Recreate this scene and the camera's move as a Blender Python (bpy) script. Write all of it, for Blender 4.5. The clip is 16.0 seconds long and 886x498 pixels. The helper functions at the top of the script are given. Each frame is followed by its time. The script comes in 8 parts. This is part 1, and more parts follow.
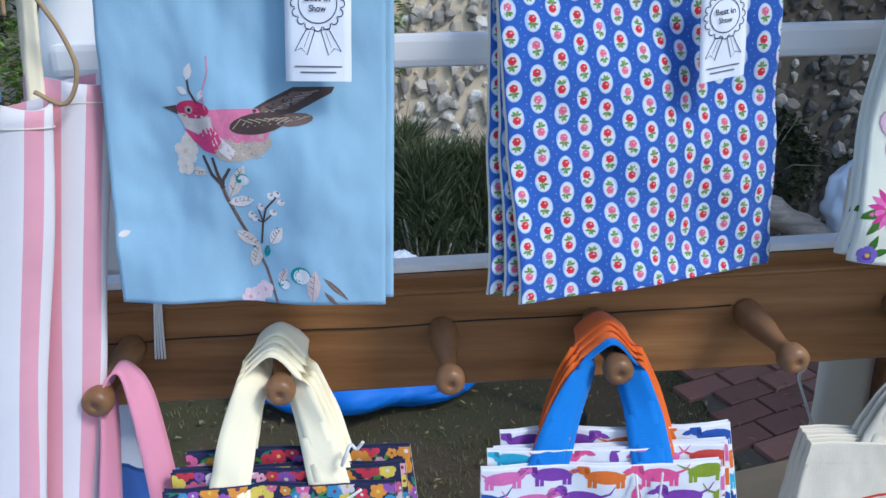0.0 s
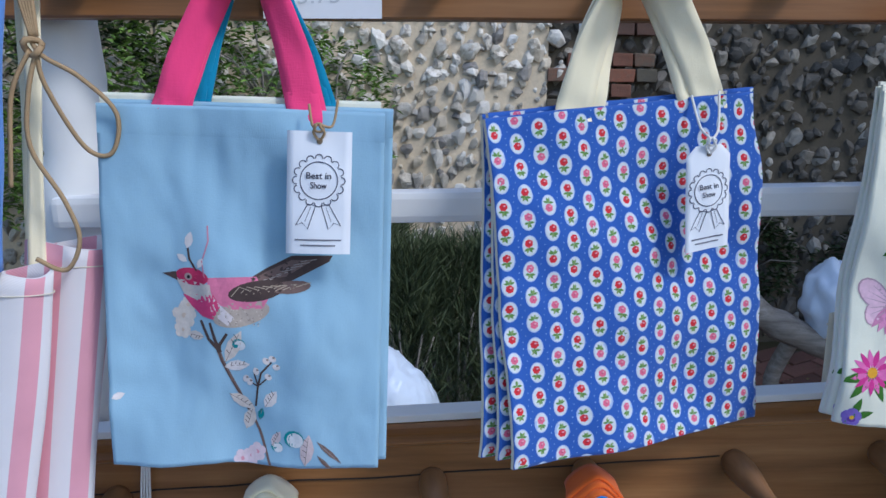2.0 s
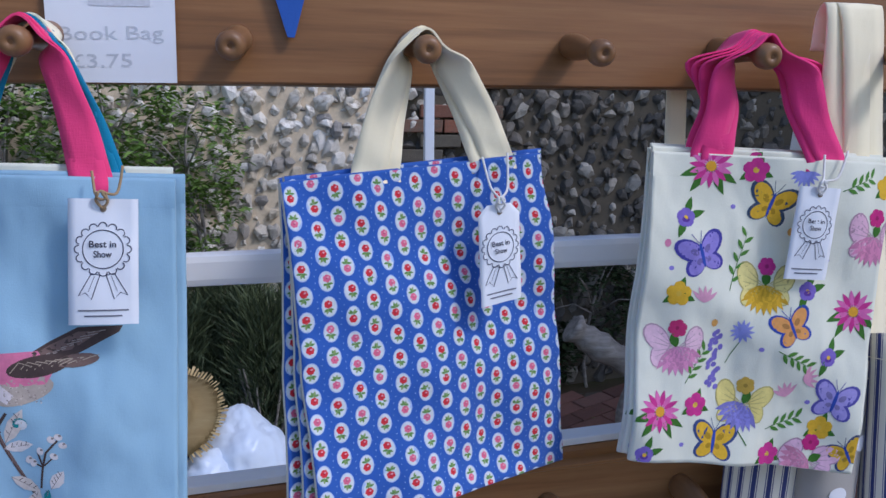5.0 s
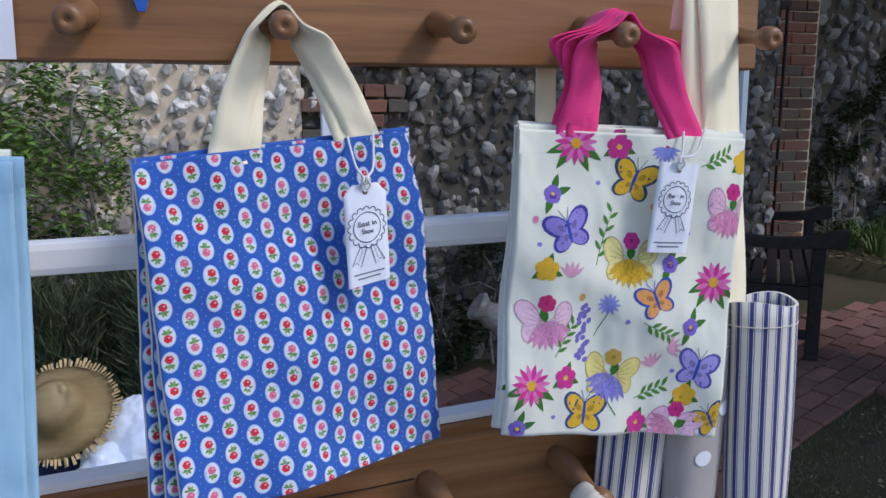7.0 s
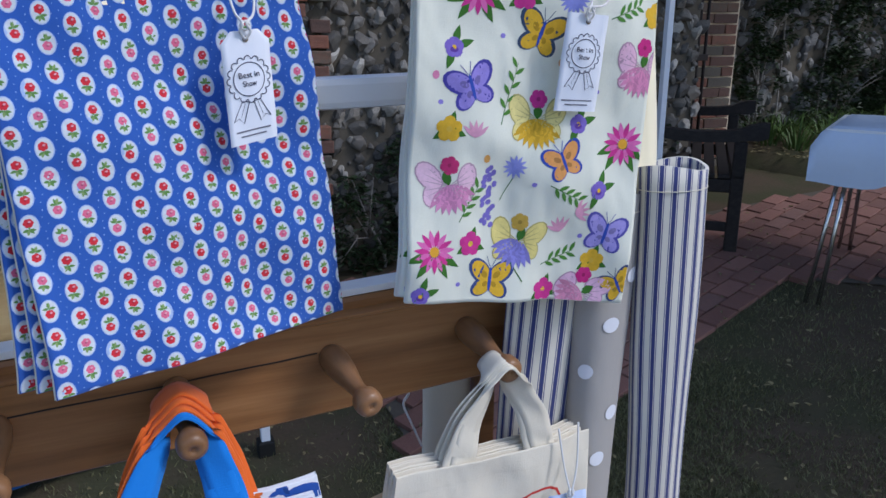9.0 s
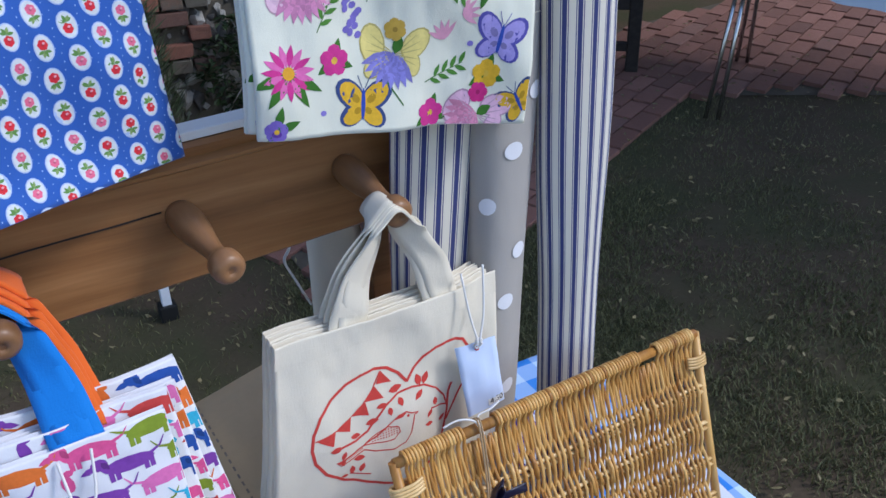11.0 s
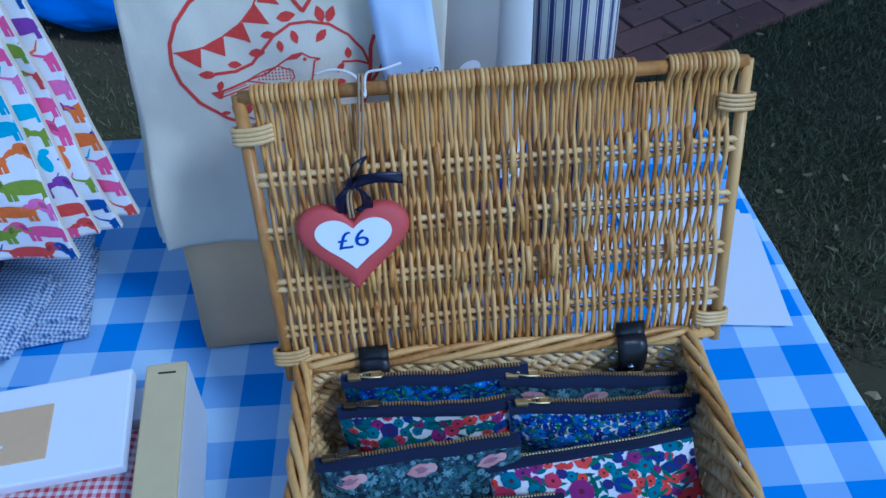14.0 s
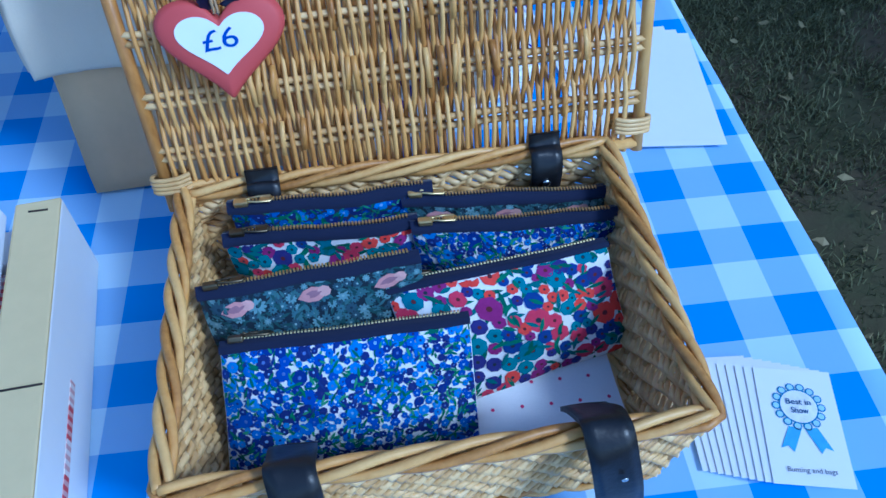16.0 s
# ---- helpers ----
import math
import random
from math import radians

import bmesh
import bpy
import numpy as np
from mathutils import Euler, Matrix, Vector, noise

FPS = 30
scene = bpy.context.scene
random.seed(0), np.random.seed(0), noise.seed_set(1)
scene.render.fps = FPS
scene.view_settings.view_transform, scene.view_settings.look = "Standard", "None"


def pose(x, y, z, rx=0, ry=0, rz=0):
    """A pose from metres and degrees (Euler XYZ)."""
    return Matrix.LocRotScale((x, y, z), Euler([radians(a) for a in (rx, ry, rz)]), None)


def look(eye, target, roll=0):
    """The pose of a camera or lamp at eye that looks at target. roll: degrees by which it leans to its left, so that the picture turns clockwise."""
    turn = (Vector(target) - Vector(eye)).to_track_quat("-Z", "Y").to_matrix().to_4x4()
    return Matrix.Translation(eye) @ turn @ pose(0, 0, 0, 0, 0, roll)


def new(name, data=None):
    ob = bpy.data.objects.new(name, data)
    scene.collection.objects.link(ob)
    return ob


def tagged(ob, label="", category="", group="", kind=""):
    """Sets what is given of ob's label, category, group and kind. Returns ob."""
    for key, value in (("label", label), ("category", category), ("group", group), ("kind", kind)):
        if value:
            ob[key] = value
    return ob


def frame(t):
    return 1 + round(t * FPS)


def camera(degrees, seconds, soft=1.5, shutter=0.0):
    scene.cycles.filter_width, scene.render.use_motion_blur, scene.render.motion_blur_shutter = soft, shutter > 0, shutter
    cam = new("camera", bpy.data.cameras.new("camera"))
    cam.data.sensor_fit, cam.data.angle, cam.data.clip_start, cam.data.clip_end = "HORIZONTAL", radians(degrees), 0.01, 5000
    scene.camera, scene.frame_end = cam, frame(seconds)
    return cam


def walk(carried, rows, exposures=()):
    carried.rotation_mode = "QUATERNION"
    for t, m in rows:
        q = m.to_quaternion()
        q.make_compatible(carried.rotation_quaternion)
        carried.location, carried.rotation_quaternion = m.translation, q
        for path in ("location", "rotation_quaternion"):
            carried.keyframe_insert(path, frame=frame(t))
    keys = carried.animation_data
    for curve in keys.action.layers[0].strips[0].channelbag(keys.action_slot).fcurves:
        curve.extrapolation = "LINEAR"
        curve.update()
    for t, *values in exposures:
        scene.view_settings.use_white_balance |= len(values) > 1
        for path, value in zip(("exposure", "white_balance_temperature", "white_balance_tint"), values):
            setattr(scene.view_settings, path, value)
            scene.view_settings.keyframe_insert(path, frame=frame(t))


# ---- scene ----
cam = camera(58.5, 16.0)
PATH = [
    (0, (0.0, 0.148, 1.536), (0.006, 2.06, 0.95), -0.1),
    (0.5, (-0.016, 0.167, 1.572), (0.024, 2.09, 1.023), 0.5),
    (1, (-0.013, 0.168, 1.598), (0.04, 2.102, 1.092), 0.9),
    (1.5, (-0.011, 0.158, 1.602), (0.048, 2.111, 1.175), 0.9),
    (2, (-0.011, 0.154, 1.606), (0.043, 2.114, 1.211), 0.8),
    (2.5, (-0.013, 0.143, 1.61), (0.048, 2.111, 1.257), 1.0),
    (3, (-0.015, 0.135, 1.613), (0.059, 2.106, 1.283), 1.1),
    (3.5, (-0.009, 0.131, 1.614), (0.108, 2.102, 1.297), 1.3),
    (4, (0.007, 0.131, 1.615), (0.216, 2.096, 1.308), 1.1),
    (4.5, (0.026, 0.132, 1.618), (0.317, 2.09, 1.331), 0.7),
    (5, (0.045, 0.14, 1.619), (0.424, 2.084, 1.345), 0.5),
    (5.2, (0.052, 0.141, 1.62), (0.465, 2.079, 1.352), 0.5),
    (7.3, (0.089, 0.137, 1.617), (0.719, 2.003, 1.272), -0.0),
    (7.5, (0.093, 0.138, 1.613), (0.751, 1.992, 1.249), -0.1),
    (8, (0.1, 0.141, 1.602), (0.787, 1.971, 1.176), 0.3),
    (8.5, (0.109, 0.149, 1.588), (0.816, 1.956, 1.105), 0.3),
    (9, (0.124, 0.156, 1.574), (0.854, 1.933, 1.016), 0.4),
    (9.2, (0.132, 0.16, 1.566), (0.881, 1.918, 0.978), 0.3),
    (11.3, (0.232, 0.275, 1.499), (1.097, 1.806, 0.546), -1.5),
    (11.5, (0.271, 0.289, 1.479), (1.087, 1.838, 0.513), -1.3),
    (12, (0.395, 0.301, 1.429), (0.934, 1.863, 0.302), 0.1),
    (12.5, (0.474, 0.279, 1.404), (0.739, 1.852, 0.198), -1.8),
    (13, (0.49, 0.255, 1.372), (0.63, 1.799, 0.109), -2.9),
    (13.5, (0.494, 0.252, 1.354), (0.599, 1.744, 0.026), -2.3),
    (14, (0.511, 0.246, 1.338), (0.619, 1.702, -0.03), -1.1),
    (14.5, (0.536, 0.242, 1.324), (0.616, 1.663, -0.081), -0.8),
    (15, (0.564, 0.236, 1.305), (0.627, 1.617, -0.14), -2.8),
    (15.5, (0.556, 0.234, 1.286), (0.683, 1.549, -0.216), -1.8),
    (16, (0.561, 0.239, 1.259), (0.72, 1.482, -0.299), -1.2),
]
walk(cam, [(t, look(eye, target, roll)) for t, eye, target, roll in PATH],
     [(0, 0.46, 5750, 9), (0.5, 0.3, 5650, 9), (1.0, 0.12, 5650, 9), (2.0, 0.2, 5700, 11), (3.5, 0.2, 5800, 14), (5.0, 0.06, 5700, 18), (7.5, 0.2, 5900, 16), (9.0, 0.18, 5750, 15), (11.5, 0.42, 5750, 12), (12.2, 0.2, 5250, 10), (13.0, -0.18, 4600, 9), (14.5, -0.05, 4250, 3), (16, 0.3, 4250, 3)])

# ---- world and light ----
world = bpy.data.worlds.new("sky")
scene.world = world
world.use_nodes = True
wn = world.node_tree
sky = wn.nodes.new("ShaderNodeTexSky")
sky.sky_type = "NISHITA"
sky.sun_disc = False
sky.sun_elevation, sky.sun_rotation = radians(45), radians(129)
wn.links.new(sky.outputs[0], wn.nodes["Background"].inputs[0])
wn.nodes["Background"].inputs[1].default_value = 0.15
sun_data = bpy.data.lights.new("sun", "SUN")
sun_data.energy, sun_data.angle, sun_data.color = 1.5, radians(11), (1.0, 0.97, 0.92)
sun = new("sun", sun_data)
sun.matrix_world = look((4.5, -2.6, 6.4), (0.3, 0.8, 1.0))

from mathutils.geometry import tessellate_polygon

# ---- small tools ----
rnd = random.Random(7)
ORIGIN = {}


def thing(name, base, label, category, group="", kind=""):
    ob = new(name)
    ob.empty_display_size = 0.02
    ob.location = base
    ORIGIN[ob] = Vector(base)
    return tagged(ob, label, category, group, kind)


def finish(name, me, mats, parent=None, label="", smooth=False):
    """Links a mesh made in world coordinates, under parent if there is one."""
    for m in mats if isinstance(mats, (list, tuple)) else [mats]:
        me.materials.append(m)
    if smooth:
        me.polygons.foreach_set("use_smooth", [True] * len(me.polygons))
    base = ORIGIN[parent] if parent else Vector((0, 0, 0))
    me.transform(Matrix.Translation(-base))
    me.update()
    ob = new(name, me)
    ob.parent = parent
    ORIGIN[ob] = base
    if label:
        ob["label"] = label
    return ob


def part(name, bm, mats, parent=None, label="", smooth=False):
    me = bpy.data.meshes.new(name)
    bm.normal_update()
    bm.to_mesh(me)
    bm.free()
    return finish(name, me, mats, parent, label, smooth)


def raw(name, verts, faces, mats, parent=None, label="", smooth=False, index=None):
    me = bpy.data.meshes.new(name)
    me.from_pydata([tuple(v) for v in verts], [], faces)
    ob = finish(name, me, mats, parent, label, smooth)
    if index is not None:
        me.polygons.foreach_set("material_index", index)
    return ob


def box(bm, lo, hi, bevel=0.0, m=None):
    c = [(a + b) / 2 for a, b in zip(lo, hi)]
    s = [b - a for a, b in zip(lo, hi)]
    r = bmesh.ops.create_cube(bm, size=1.0, matrix=Matrix.Translation(c) @ Matrix.Diagonal((*s, 1)))
    vs = r["verts"]
    if bevel:
        es = list({e for v in vs for e in v.link_edges})
        r2 = bmesh.ops.bevel(bm, geom=es, offset=bevel, segments=2, profile=0.6, affect="EDGES")
        vs = r2["verts"] + [v for v in vs if v.is_valid]
        vs = list({v for v in vs if v.is_valid} | {v for f in r2["faces"] for v in f.verts})
    if m is not None:
        bmesh.ops.transform(bm, matrix=m, verts=vs)
    return vs


def tube(bm, pts, r, sides=6, cap=True, mi=0):
    """A round rod along the points; r is a number or one number a point."""
    pts = [Vector(p) for p in pts]
    n = len(pts)
    rs = r if isinstance(r, (list, tuple)) else [r] * n
    rings, side = [], None
    for i, p in enumerate(pts):
        d = (pts[min(i + 1, n - 1)] - pts[max(i - 1, 0)]).normalized()
        if side is None:
            side = d.orthogonal().normalized()
        side = (side - d * side.dot(d)).normalized()
        up = d.cross(side)
        rings.append([bm.verts.new(p + (side * math.cos(a) + up * math.sin(a)) * rs[i]) for a in [2 * math.pi * k / sides for k in range(sides)]])
    for a, b in zip(rings, rings[1:]):
        for k in range(sides):
            f = bm.faces.new((a[k], a[(k + 1) % sides], b[(k + 1) % sides], b[k]))
            f.smooth, f.material_index = True, mi
    if cap:
        bm.faces.new(rings[0][::-1]).material_index = mi
        bm.faces.new(rings[-1]).material_index = mi


def lathe(bm, m, profile, sides=20):
    """Turned wood: profile rows of (distance along the axis, radius); m takes the axis z."""
    rings = []
    for z, r in profile:
        rings.append([bm.verts.new(m @ Vector((r * math.cos(a), r * math.sin(a), z))) for a in [2 * math.pi * k / sides for k in range(sides)]])
    for a, b in zip(rings, rings[1:]):
        for k in range(sides):
            bm.faces.new((a[k], a[(k + 1) % sides], b[(k + 1) % sides], b[k])).smooth = True
    bm.faces.new(rings[0][::-1])
    bm.faces.new(rings[-1])


def ribbon(bm, pts, sides, width, thick=0.0016, sub=6):
    """A woven strap through pts (smoothed); sides gives the direction of its width at each point."""
    pts, sides = [Vector(p) for p in pts], [Vector(s).normalized() for s in sides]

    def cat(a, i, t):
        p0, p1, p2, p3 = a[max(i - 1, 0)], a[i], a[i + 1], a[min(i + 2, len(a) - 1)]
        return 0.5 * ((2 * p1) + (p2 - p0) * t + (2 * p0 - 5 * p1 + 4 * p2 - p3) * t * t + (3 * p1 - p0 - 3 * p2 + p3) * t ** 3)
    ps, ss = [], []
    for i in range(len(pts) - 1):
        for k in range(sub + (i == len(pts) - 2)):
            ps.append(cat(pts, i, k / sub)), ss.append(cat(sides, i, k / sub).normalized())
    rows = []
    for i, (p, s) in enumerate(zip(ps, ss)):
        d = (ps[min(i + 1, len(ps) - 1)] - ps[max(i - 1, 0)]).normalized()
        nrm = d.cross(s).normalized()
        row = []
        for k in range(5):
            a = (k / 4 - 0.5) * width
            row.append(p + s * a + nrm * (0.0006 * math.sin(i * 0.7 + k)))
        rows.append(([bm.verts.new(q + nrm * thick / 2) for q in row], [bm.verts.new(q - nrm * thick / 2) for q in row]))
    for (a, b), (c, d) in zip(rows, rows[1:]):
        for k in range(4):
            bm.faces.new((a[k], a[k + 1], c[k + 1], c[k])).smooth = True
            bm.faces.new((b[k], d[k], d[k + 1], b[k + 1])).smooth = True
        bm.faces.new((a[0], c[0], d[0], b[0])), bm.faces.new((a[4], b[4], d[4], c[4]))
    for a, b in (rows[0], rows[-1]):
        bm.faces.new((*a, *b[::-1]))


def smooth_path(pts, sub=6):
    pts = [Vector(p) for p in pts]
    out = []
    for i in range(len(pts) - 1):
        p0, p1, p2, p3 = pts[max(i - 1, 0)], pts[i], pts[i + 1], pts[min(i + 2, len(pts) - 1)]
        for k in range(sub):
            t = k / sub
            out.append(0.5 * ((2 * p1) + (p2 - p0) * t + (2 * p0 - 5 * p1 + 4 * p2 - p3) * t * t + (3 * p1 - p0 - 3 * p2 + p3) * t ** 3))
    return out + [pts[-1]]


# ---- materials ----
class Nodes:
    def __init__(self, name, rough=0.8, metal=0.0, spec=0.3):
        self.mat = bpy.data.materials.new(name)
        self.mat.use_nodes = True
        self.t = self.mat.node_tree
        self.b = self.t.nodes["Principled BSDF"]
        self.b.inputs["Roughness"].default_value = rough
        self.b.inputs["Metallic"].default_value = metal
        self.b.inputs["Specular IOR Level"].default_value = spec

    def node(self, kind, **kw):
        n = self.t.nodes.new(kind)
        for k, v in kw.items():
            n.inputs[k].default_value = v
        return n

    def link(self, a, b):
        self.t.links.new(a, b)

    def coords(self, scale=(1, 1, 1), kind="Object"):
        tc, mp = self.t.nodes.new("ShaderNodeTexCoord"), self.t.nodes.new("ShaderNodeMapping")
        self.link(tc.outputs[kind], mp.inputs[0])
        mp.inputs["Scale"].default_value = scale
        return mp.outputs[0]

    def noise(self, co, scale, detail=4.0, rough=0.55):
        n = self.node("ShaderNodeTexNoise", Scale=scale, Detail=detail, Roughness=rough)
        self.link(co, n.inputs["Vector"])
        return n.outputs["Fac"]

    def ramp(self, fac, stops):
        n = self.t.nodes.new("ShaderNodeValToRGB")
        while len(n.color_ramp.elements) < len(stops):
            n.color_ramp.elements.new(0.5)
        for e, (p, c) in zip(n.color_ramp.elements, stops):
            e.position, e.color = p, (*c, 1) if len(c) == 3 else c
        self.link(fac, n.inputs[0])
        return n.outputs[0]

    def mix(self, fac, a, b, blend="MIX"):
        n = self.t.nodes.new("ShaderNodeMix")
        n.data_type, n.blend_type = "RGBA", blend
        for sock, v in ((n.inputs[0], fac), (n.inputs[6], a), (n.inputs[7], b)):
            if hasattr(v, "is_linked"):
                self.link(v, sock)
            elif isinstance(v, (tuple, list)):
                sock.default_value = (*v, 1)[:4]
            else:
                sock.default_value = v
        return n.outputs[2]

    def math(self, op, a, b=0.0):
        n = self.t.nodes.new("ShaderNodeMath")
        n.operation = op
        for sock, v in zip(n.inputs, (a, b)):
            if hasattr(v, "is_linked"):
                self.link(v, sock)
            else:
                sock.default_value = v
        return n.outputs[0]

    def random(self):
        return self.t.nodes.new("ShaderNodeObjectInfo").outputs["Random"]

    def island(self):
        return self.t.nodes.new("ShaderNodeNewGeometry").outputs["Random Per Island"]

    def color(self, c):
        if hasattr(c, "is_linked"):
            self.link(c, self.b.inputs["Base Color"])
        else:
            self.b.inputs["Base Color"].default_value = (*c, 1)
        return self

    def bump(self, h, strength=0.3, dist=0.002, creases=0.0):
        n = self.node("ShaderNodeBump", Strength=strength, Distance=dist)
        self.link(h, n.inputs["Height"])
        if creases:
            w = self.node("ShaderNodeBump", Strength=creases, Distance=0.012)
            self.link(self.noise(self.coords((1.0, 1.0, 0.55)), 13, 3, 0.5), w.inputs["Height"])
            self.link(w.outputs[0], n.inputs["Normal"])
        self.link(n.outputs[0], self.b.inputs["Normal"])
        return self.mat


def shade(c, k):
    return tuple(min(1, x * k) for x in c)


def cloth(name, c, rough=0.9, var=0.12, thread=1400, sheen=0.15, bump=0.25):
    """Woven cotton: fine thread relief, faint soft mottling."""
    n = Nodes(name, rough, spec=0.2)
    n.b.inputs["Sheen Weight"].default_value = sheen
    co = n.coords()
    soft = n.noise(co, 14, 3)
    fine = n.noise(co, 500, 2)
    a = n.mix(soft, shade(c, 1 - var), shade(c, 1 + var * 0.6))
    tint = n.mix(fine, a, shade(c, 1 - var * 0.6))
    n.color(tint)
    warp, weft = n.noise(n.coords((1, 1, 0.12)), thread, 2), n.noise(n.coords((0.12, 1, 1)), thread, 2)
    return n.bump(n.math("ADD", warp, weft), bump, 0.0004, 0.35)


def ink(name, c, rough=0.85):
    n = Nodes(name, rough, spec=0.2)
    co = n.coords()
    f = n.noise(co, 260, 3)
    n.color(n.mix(f, shade(c, 0.8), shade(c, 1.15)))
    return n.bump(f, 0.15, 0.0003, 0.35)


def wood(name, dark, mid, light, axis="X", rough=0.42, grain=22.0, fine=0.5):
    n = Nodes(name, rough, spec=0.4)
    s = {"X": (1, grain, grain), "Y": (grain, 1, grain), "Z": (grain, grain, 1)}[axis]
    co = n.coords(s)
    f = n.noise(co, 2.6, 6, 0.62)
    g = n.noise(n.coords(tuple(4 * x for x in s)), 5, 3)
    c = n.ramp(f, [(0.28, dark), (0.48, mid), (0.7, light)])
    c = n.mix(n.math("MULTIPLY", g, fine), c, dark)
    blot = n.noise(n.coords((1, 1, 1)), 7, 3)
    n.color(n.mix(n.math("MULTIPLY", blot, 0.35), c, shade(dark, 0.7)))
    return n.bump(n.math("ADD", f, g), 0.12, 0.001)


def plain(name, c, rough=0.5, metal=0.0, scale=60, var=0.15, bump=0.1, spec=0.4):
    n = Nodes(name, rough, metal, spec)
    co = n.coords()
    a, b = n.noise(co, scale, 4), n.noise(co, scale * 0.12, 3)
    n.color(n.mix(n.math("MULTIPLY", n.math("ADD", a, b), 0.5), shade(c, 1 - var), shade(c, 1 + var)))
    return n.bump(a, bump, 0.001)


def stripes_uv(name, ground, bands, repeat, rough=0.9):
    """Woven stripes along the cloth; bands are (start, end, colour) parts of one repeat across it, in metres of u."""
    n = Nodes(name, rough, spec=0.2)
    n.b.inputs["Sheen Weight"].default_value = 0.15
    uv = n.coords((1, 1, 1), "UV")
    sep = n.t.nodes.new("ShaderNodeSeparateXYZ")
    n.link(uv, sep.inputs[0])
    f = n.math("FRACT", n.math("DIVIDE", sep.outputs[0], repeat))
    soft = n.noise(n.coords(), 20, 3)
    c = n.mix(soft, shade(ground, 0.9), ground)
    for a, b, col in bands:
        inside = n.math("MULTIPLY", n.math("GREATER_THAN", f, a), n.math("LESS_THAN", f, b))
        c = n.mix(inside, c, n.mix(soft, shade(col, 0.85), shade(col, 1.1)))
    n.color(c)
    w = n.node("ShaderNodeTexWave", Scale=260)
    w.bands_direction = "DIAGONAL"
    n.link(uv, w.inputs[0])
    return n.bump(w.outputs["Fac"], 0.2, 0.0004)


def gingham(name, white, colour, cell, turn=0.0, rough=0.55):
    n = Nodes(name, rough, spec=0.3)
    tc, mp = n.t.nodes.new("ShaderNodeTexCoord"), n.t.nodes.new("ShaderNodeMapping")
    n.link(tc.outputs["Object"], mp.inputs[0])
    mp.inputs["Rotation"].default_value = (0, 0, turn)
    sep = n.t.nodes.new("ShaderNodeSeparateXYZ")
    n.link(mp.outputs[0], sep.inputs[0])
    fs = [n.math("GREATER_THAN", n.math("FRACT", n.math("DIVIDE", o, 2 * cell)), 0.5) for o in sep.outputs[:2]]
    s = n.math("MULTIPLY", n.math("ADD", *fs), 0.5)
    mid = tuple(0.5 * a + 0.5 * b for a, b in zip(white, colour))
    r = n.ramp(s, [(0.0, white), (0.5, mid), (1.0, colour)])
    soft = n.noise(n.coords(), 9, 4)
    n.color(n.mix(n.math("MULTIPLY", soft, 0.25), r, shade(mid, 0.8)))
    return n.bump(n.noise(n.coords(), 60, 3), 0.1, 0.002)


def foliage(name, a, b, rough=0.55):
    n = Nodes(name, rough, spec=0.3)
    n.b.inputs["Transmission Weight"].default_value = 0.0
    r = n.island()
    f = n.noise(n.coords(), 30, 3)
    n.color(n.mix(n.math("MULTIPLY", n.math("ADD", r, f), 0.55), a, b))
    return n.bump(f, 0.2, 0.002)


def turf(name, earth, green):
    """Worn lawn: green patches thinning out to dry earth."""
    n = Nodes(name, 0.95, spec=0.2)
    co = n.coords()
    wide, fine = n.noise(co, 2.2, 5), n.noise(co, 60, 4)
    c = n.mix(n.ramp(wide, [(0.38, (0, 0, 0)), (0.58, (1, 1, 1))]), earth, green)
    n.color(n.mix(n.math("MULTIPLY", fine, 0.7), c, shade(earth, 0.5)))
    return n.bump(fine, 0.8, 0.004)


def stone(name, stops, rough=0.6, by_object=False):
    n = Nodes(name, rough, spec=0.4)
    r = n.random() if by_object else n.island()
    f = n.noise(n.coords(), 35, 5)
    g = n.noise(n.coords(), 160, 3)
    c = n.ramp(n.math("ADD", n.math("MULTIPLY", r, 0.8), n.math("MULTIPLY", f, 0.25)), stops)
    n.color(n.mix(n.math("MULTIPLY", g, 0.22), c, (0.3, 0.27, 0.22)))
    return n.bump(n.math("ADD", f, g), 0.5, 0.006)


def flint(name, light, by_object=False):
    """Knapped flint: pale cortex, broken faces of grey to near-black glass, tan stains."""
    n = Nodes(name, 0.5, spec=0.45)
    r = n.random() if by_object else n.island()
    f, g = n.noise(n.coords(), 26, 4, 0.6), n.noise(n.coords(), 120, 3)
    body = n.ramp(r, [(0.0, (0.11, 0.11, 0.12)), (0.18, (0.27, 0.25, 0.23)), (0.34, (0.46, 0.42, 0.35)), (0.52, (0.62, 0.51, 0.35)), (0.70, (0.76, 0.71, 0.62)), (1.0, (0.84, 0.83, 0.80))])
    rind = n.ramp(f, [(0.38, (0.15, 0.14, 0.135)), (0.44, (0.55, 0.49, 0.40)), (0.56, (0.86, 0.83, 0.77))])
    c = n.mix(n.ramp(n.math("FRACT", n.math("MULTIPLY", r, 7.3)), [(0.35, (0.15, 0.15, 0.15)), (0.7, (0.75, 0.75, 0.75))]), body, rind)
    c = n.mix(n.math("MULTIPLY", g, 0.35), c, (0.40, 0.34, 0.26))
    n.color(n.mix(1.0, c, (light, light, light), "MULTIPLY"))
    return n.bump(n.math("ADD", f, g), 0.5, 0.006)


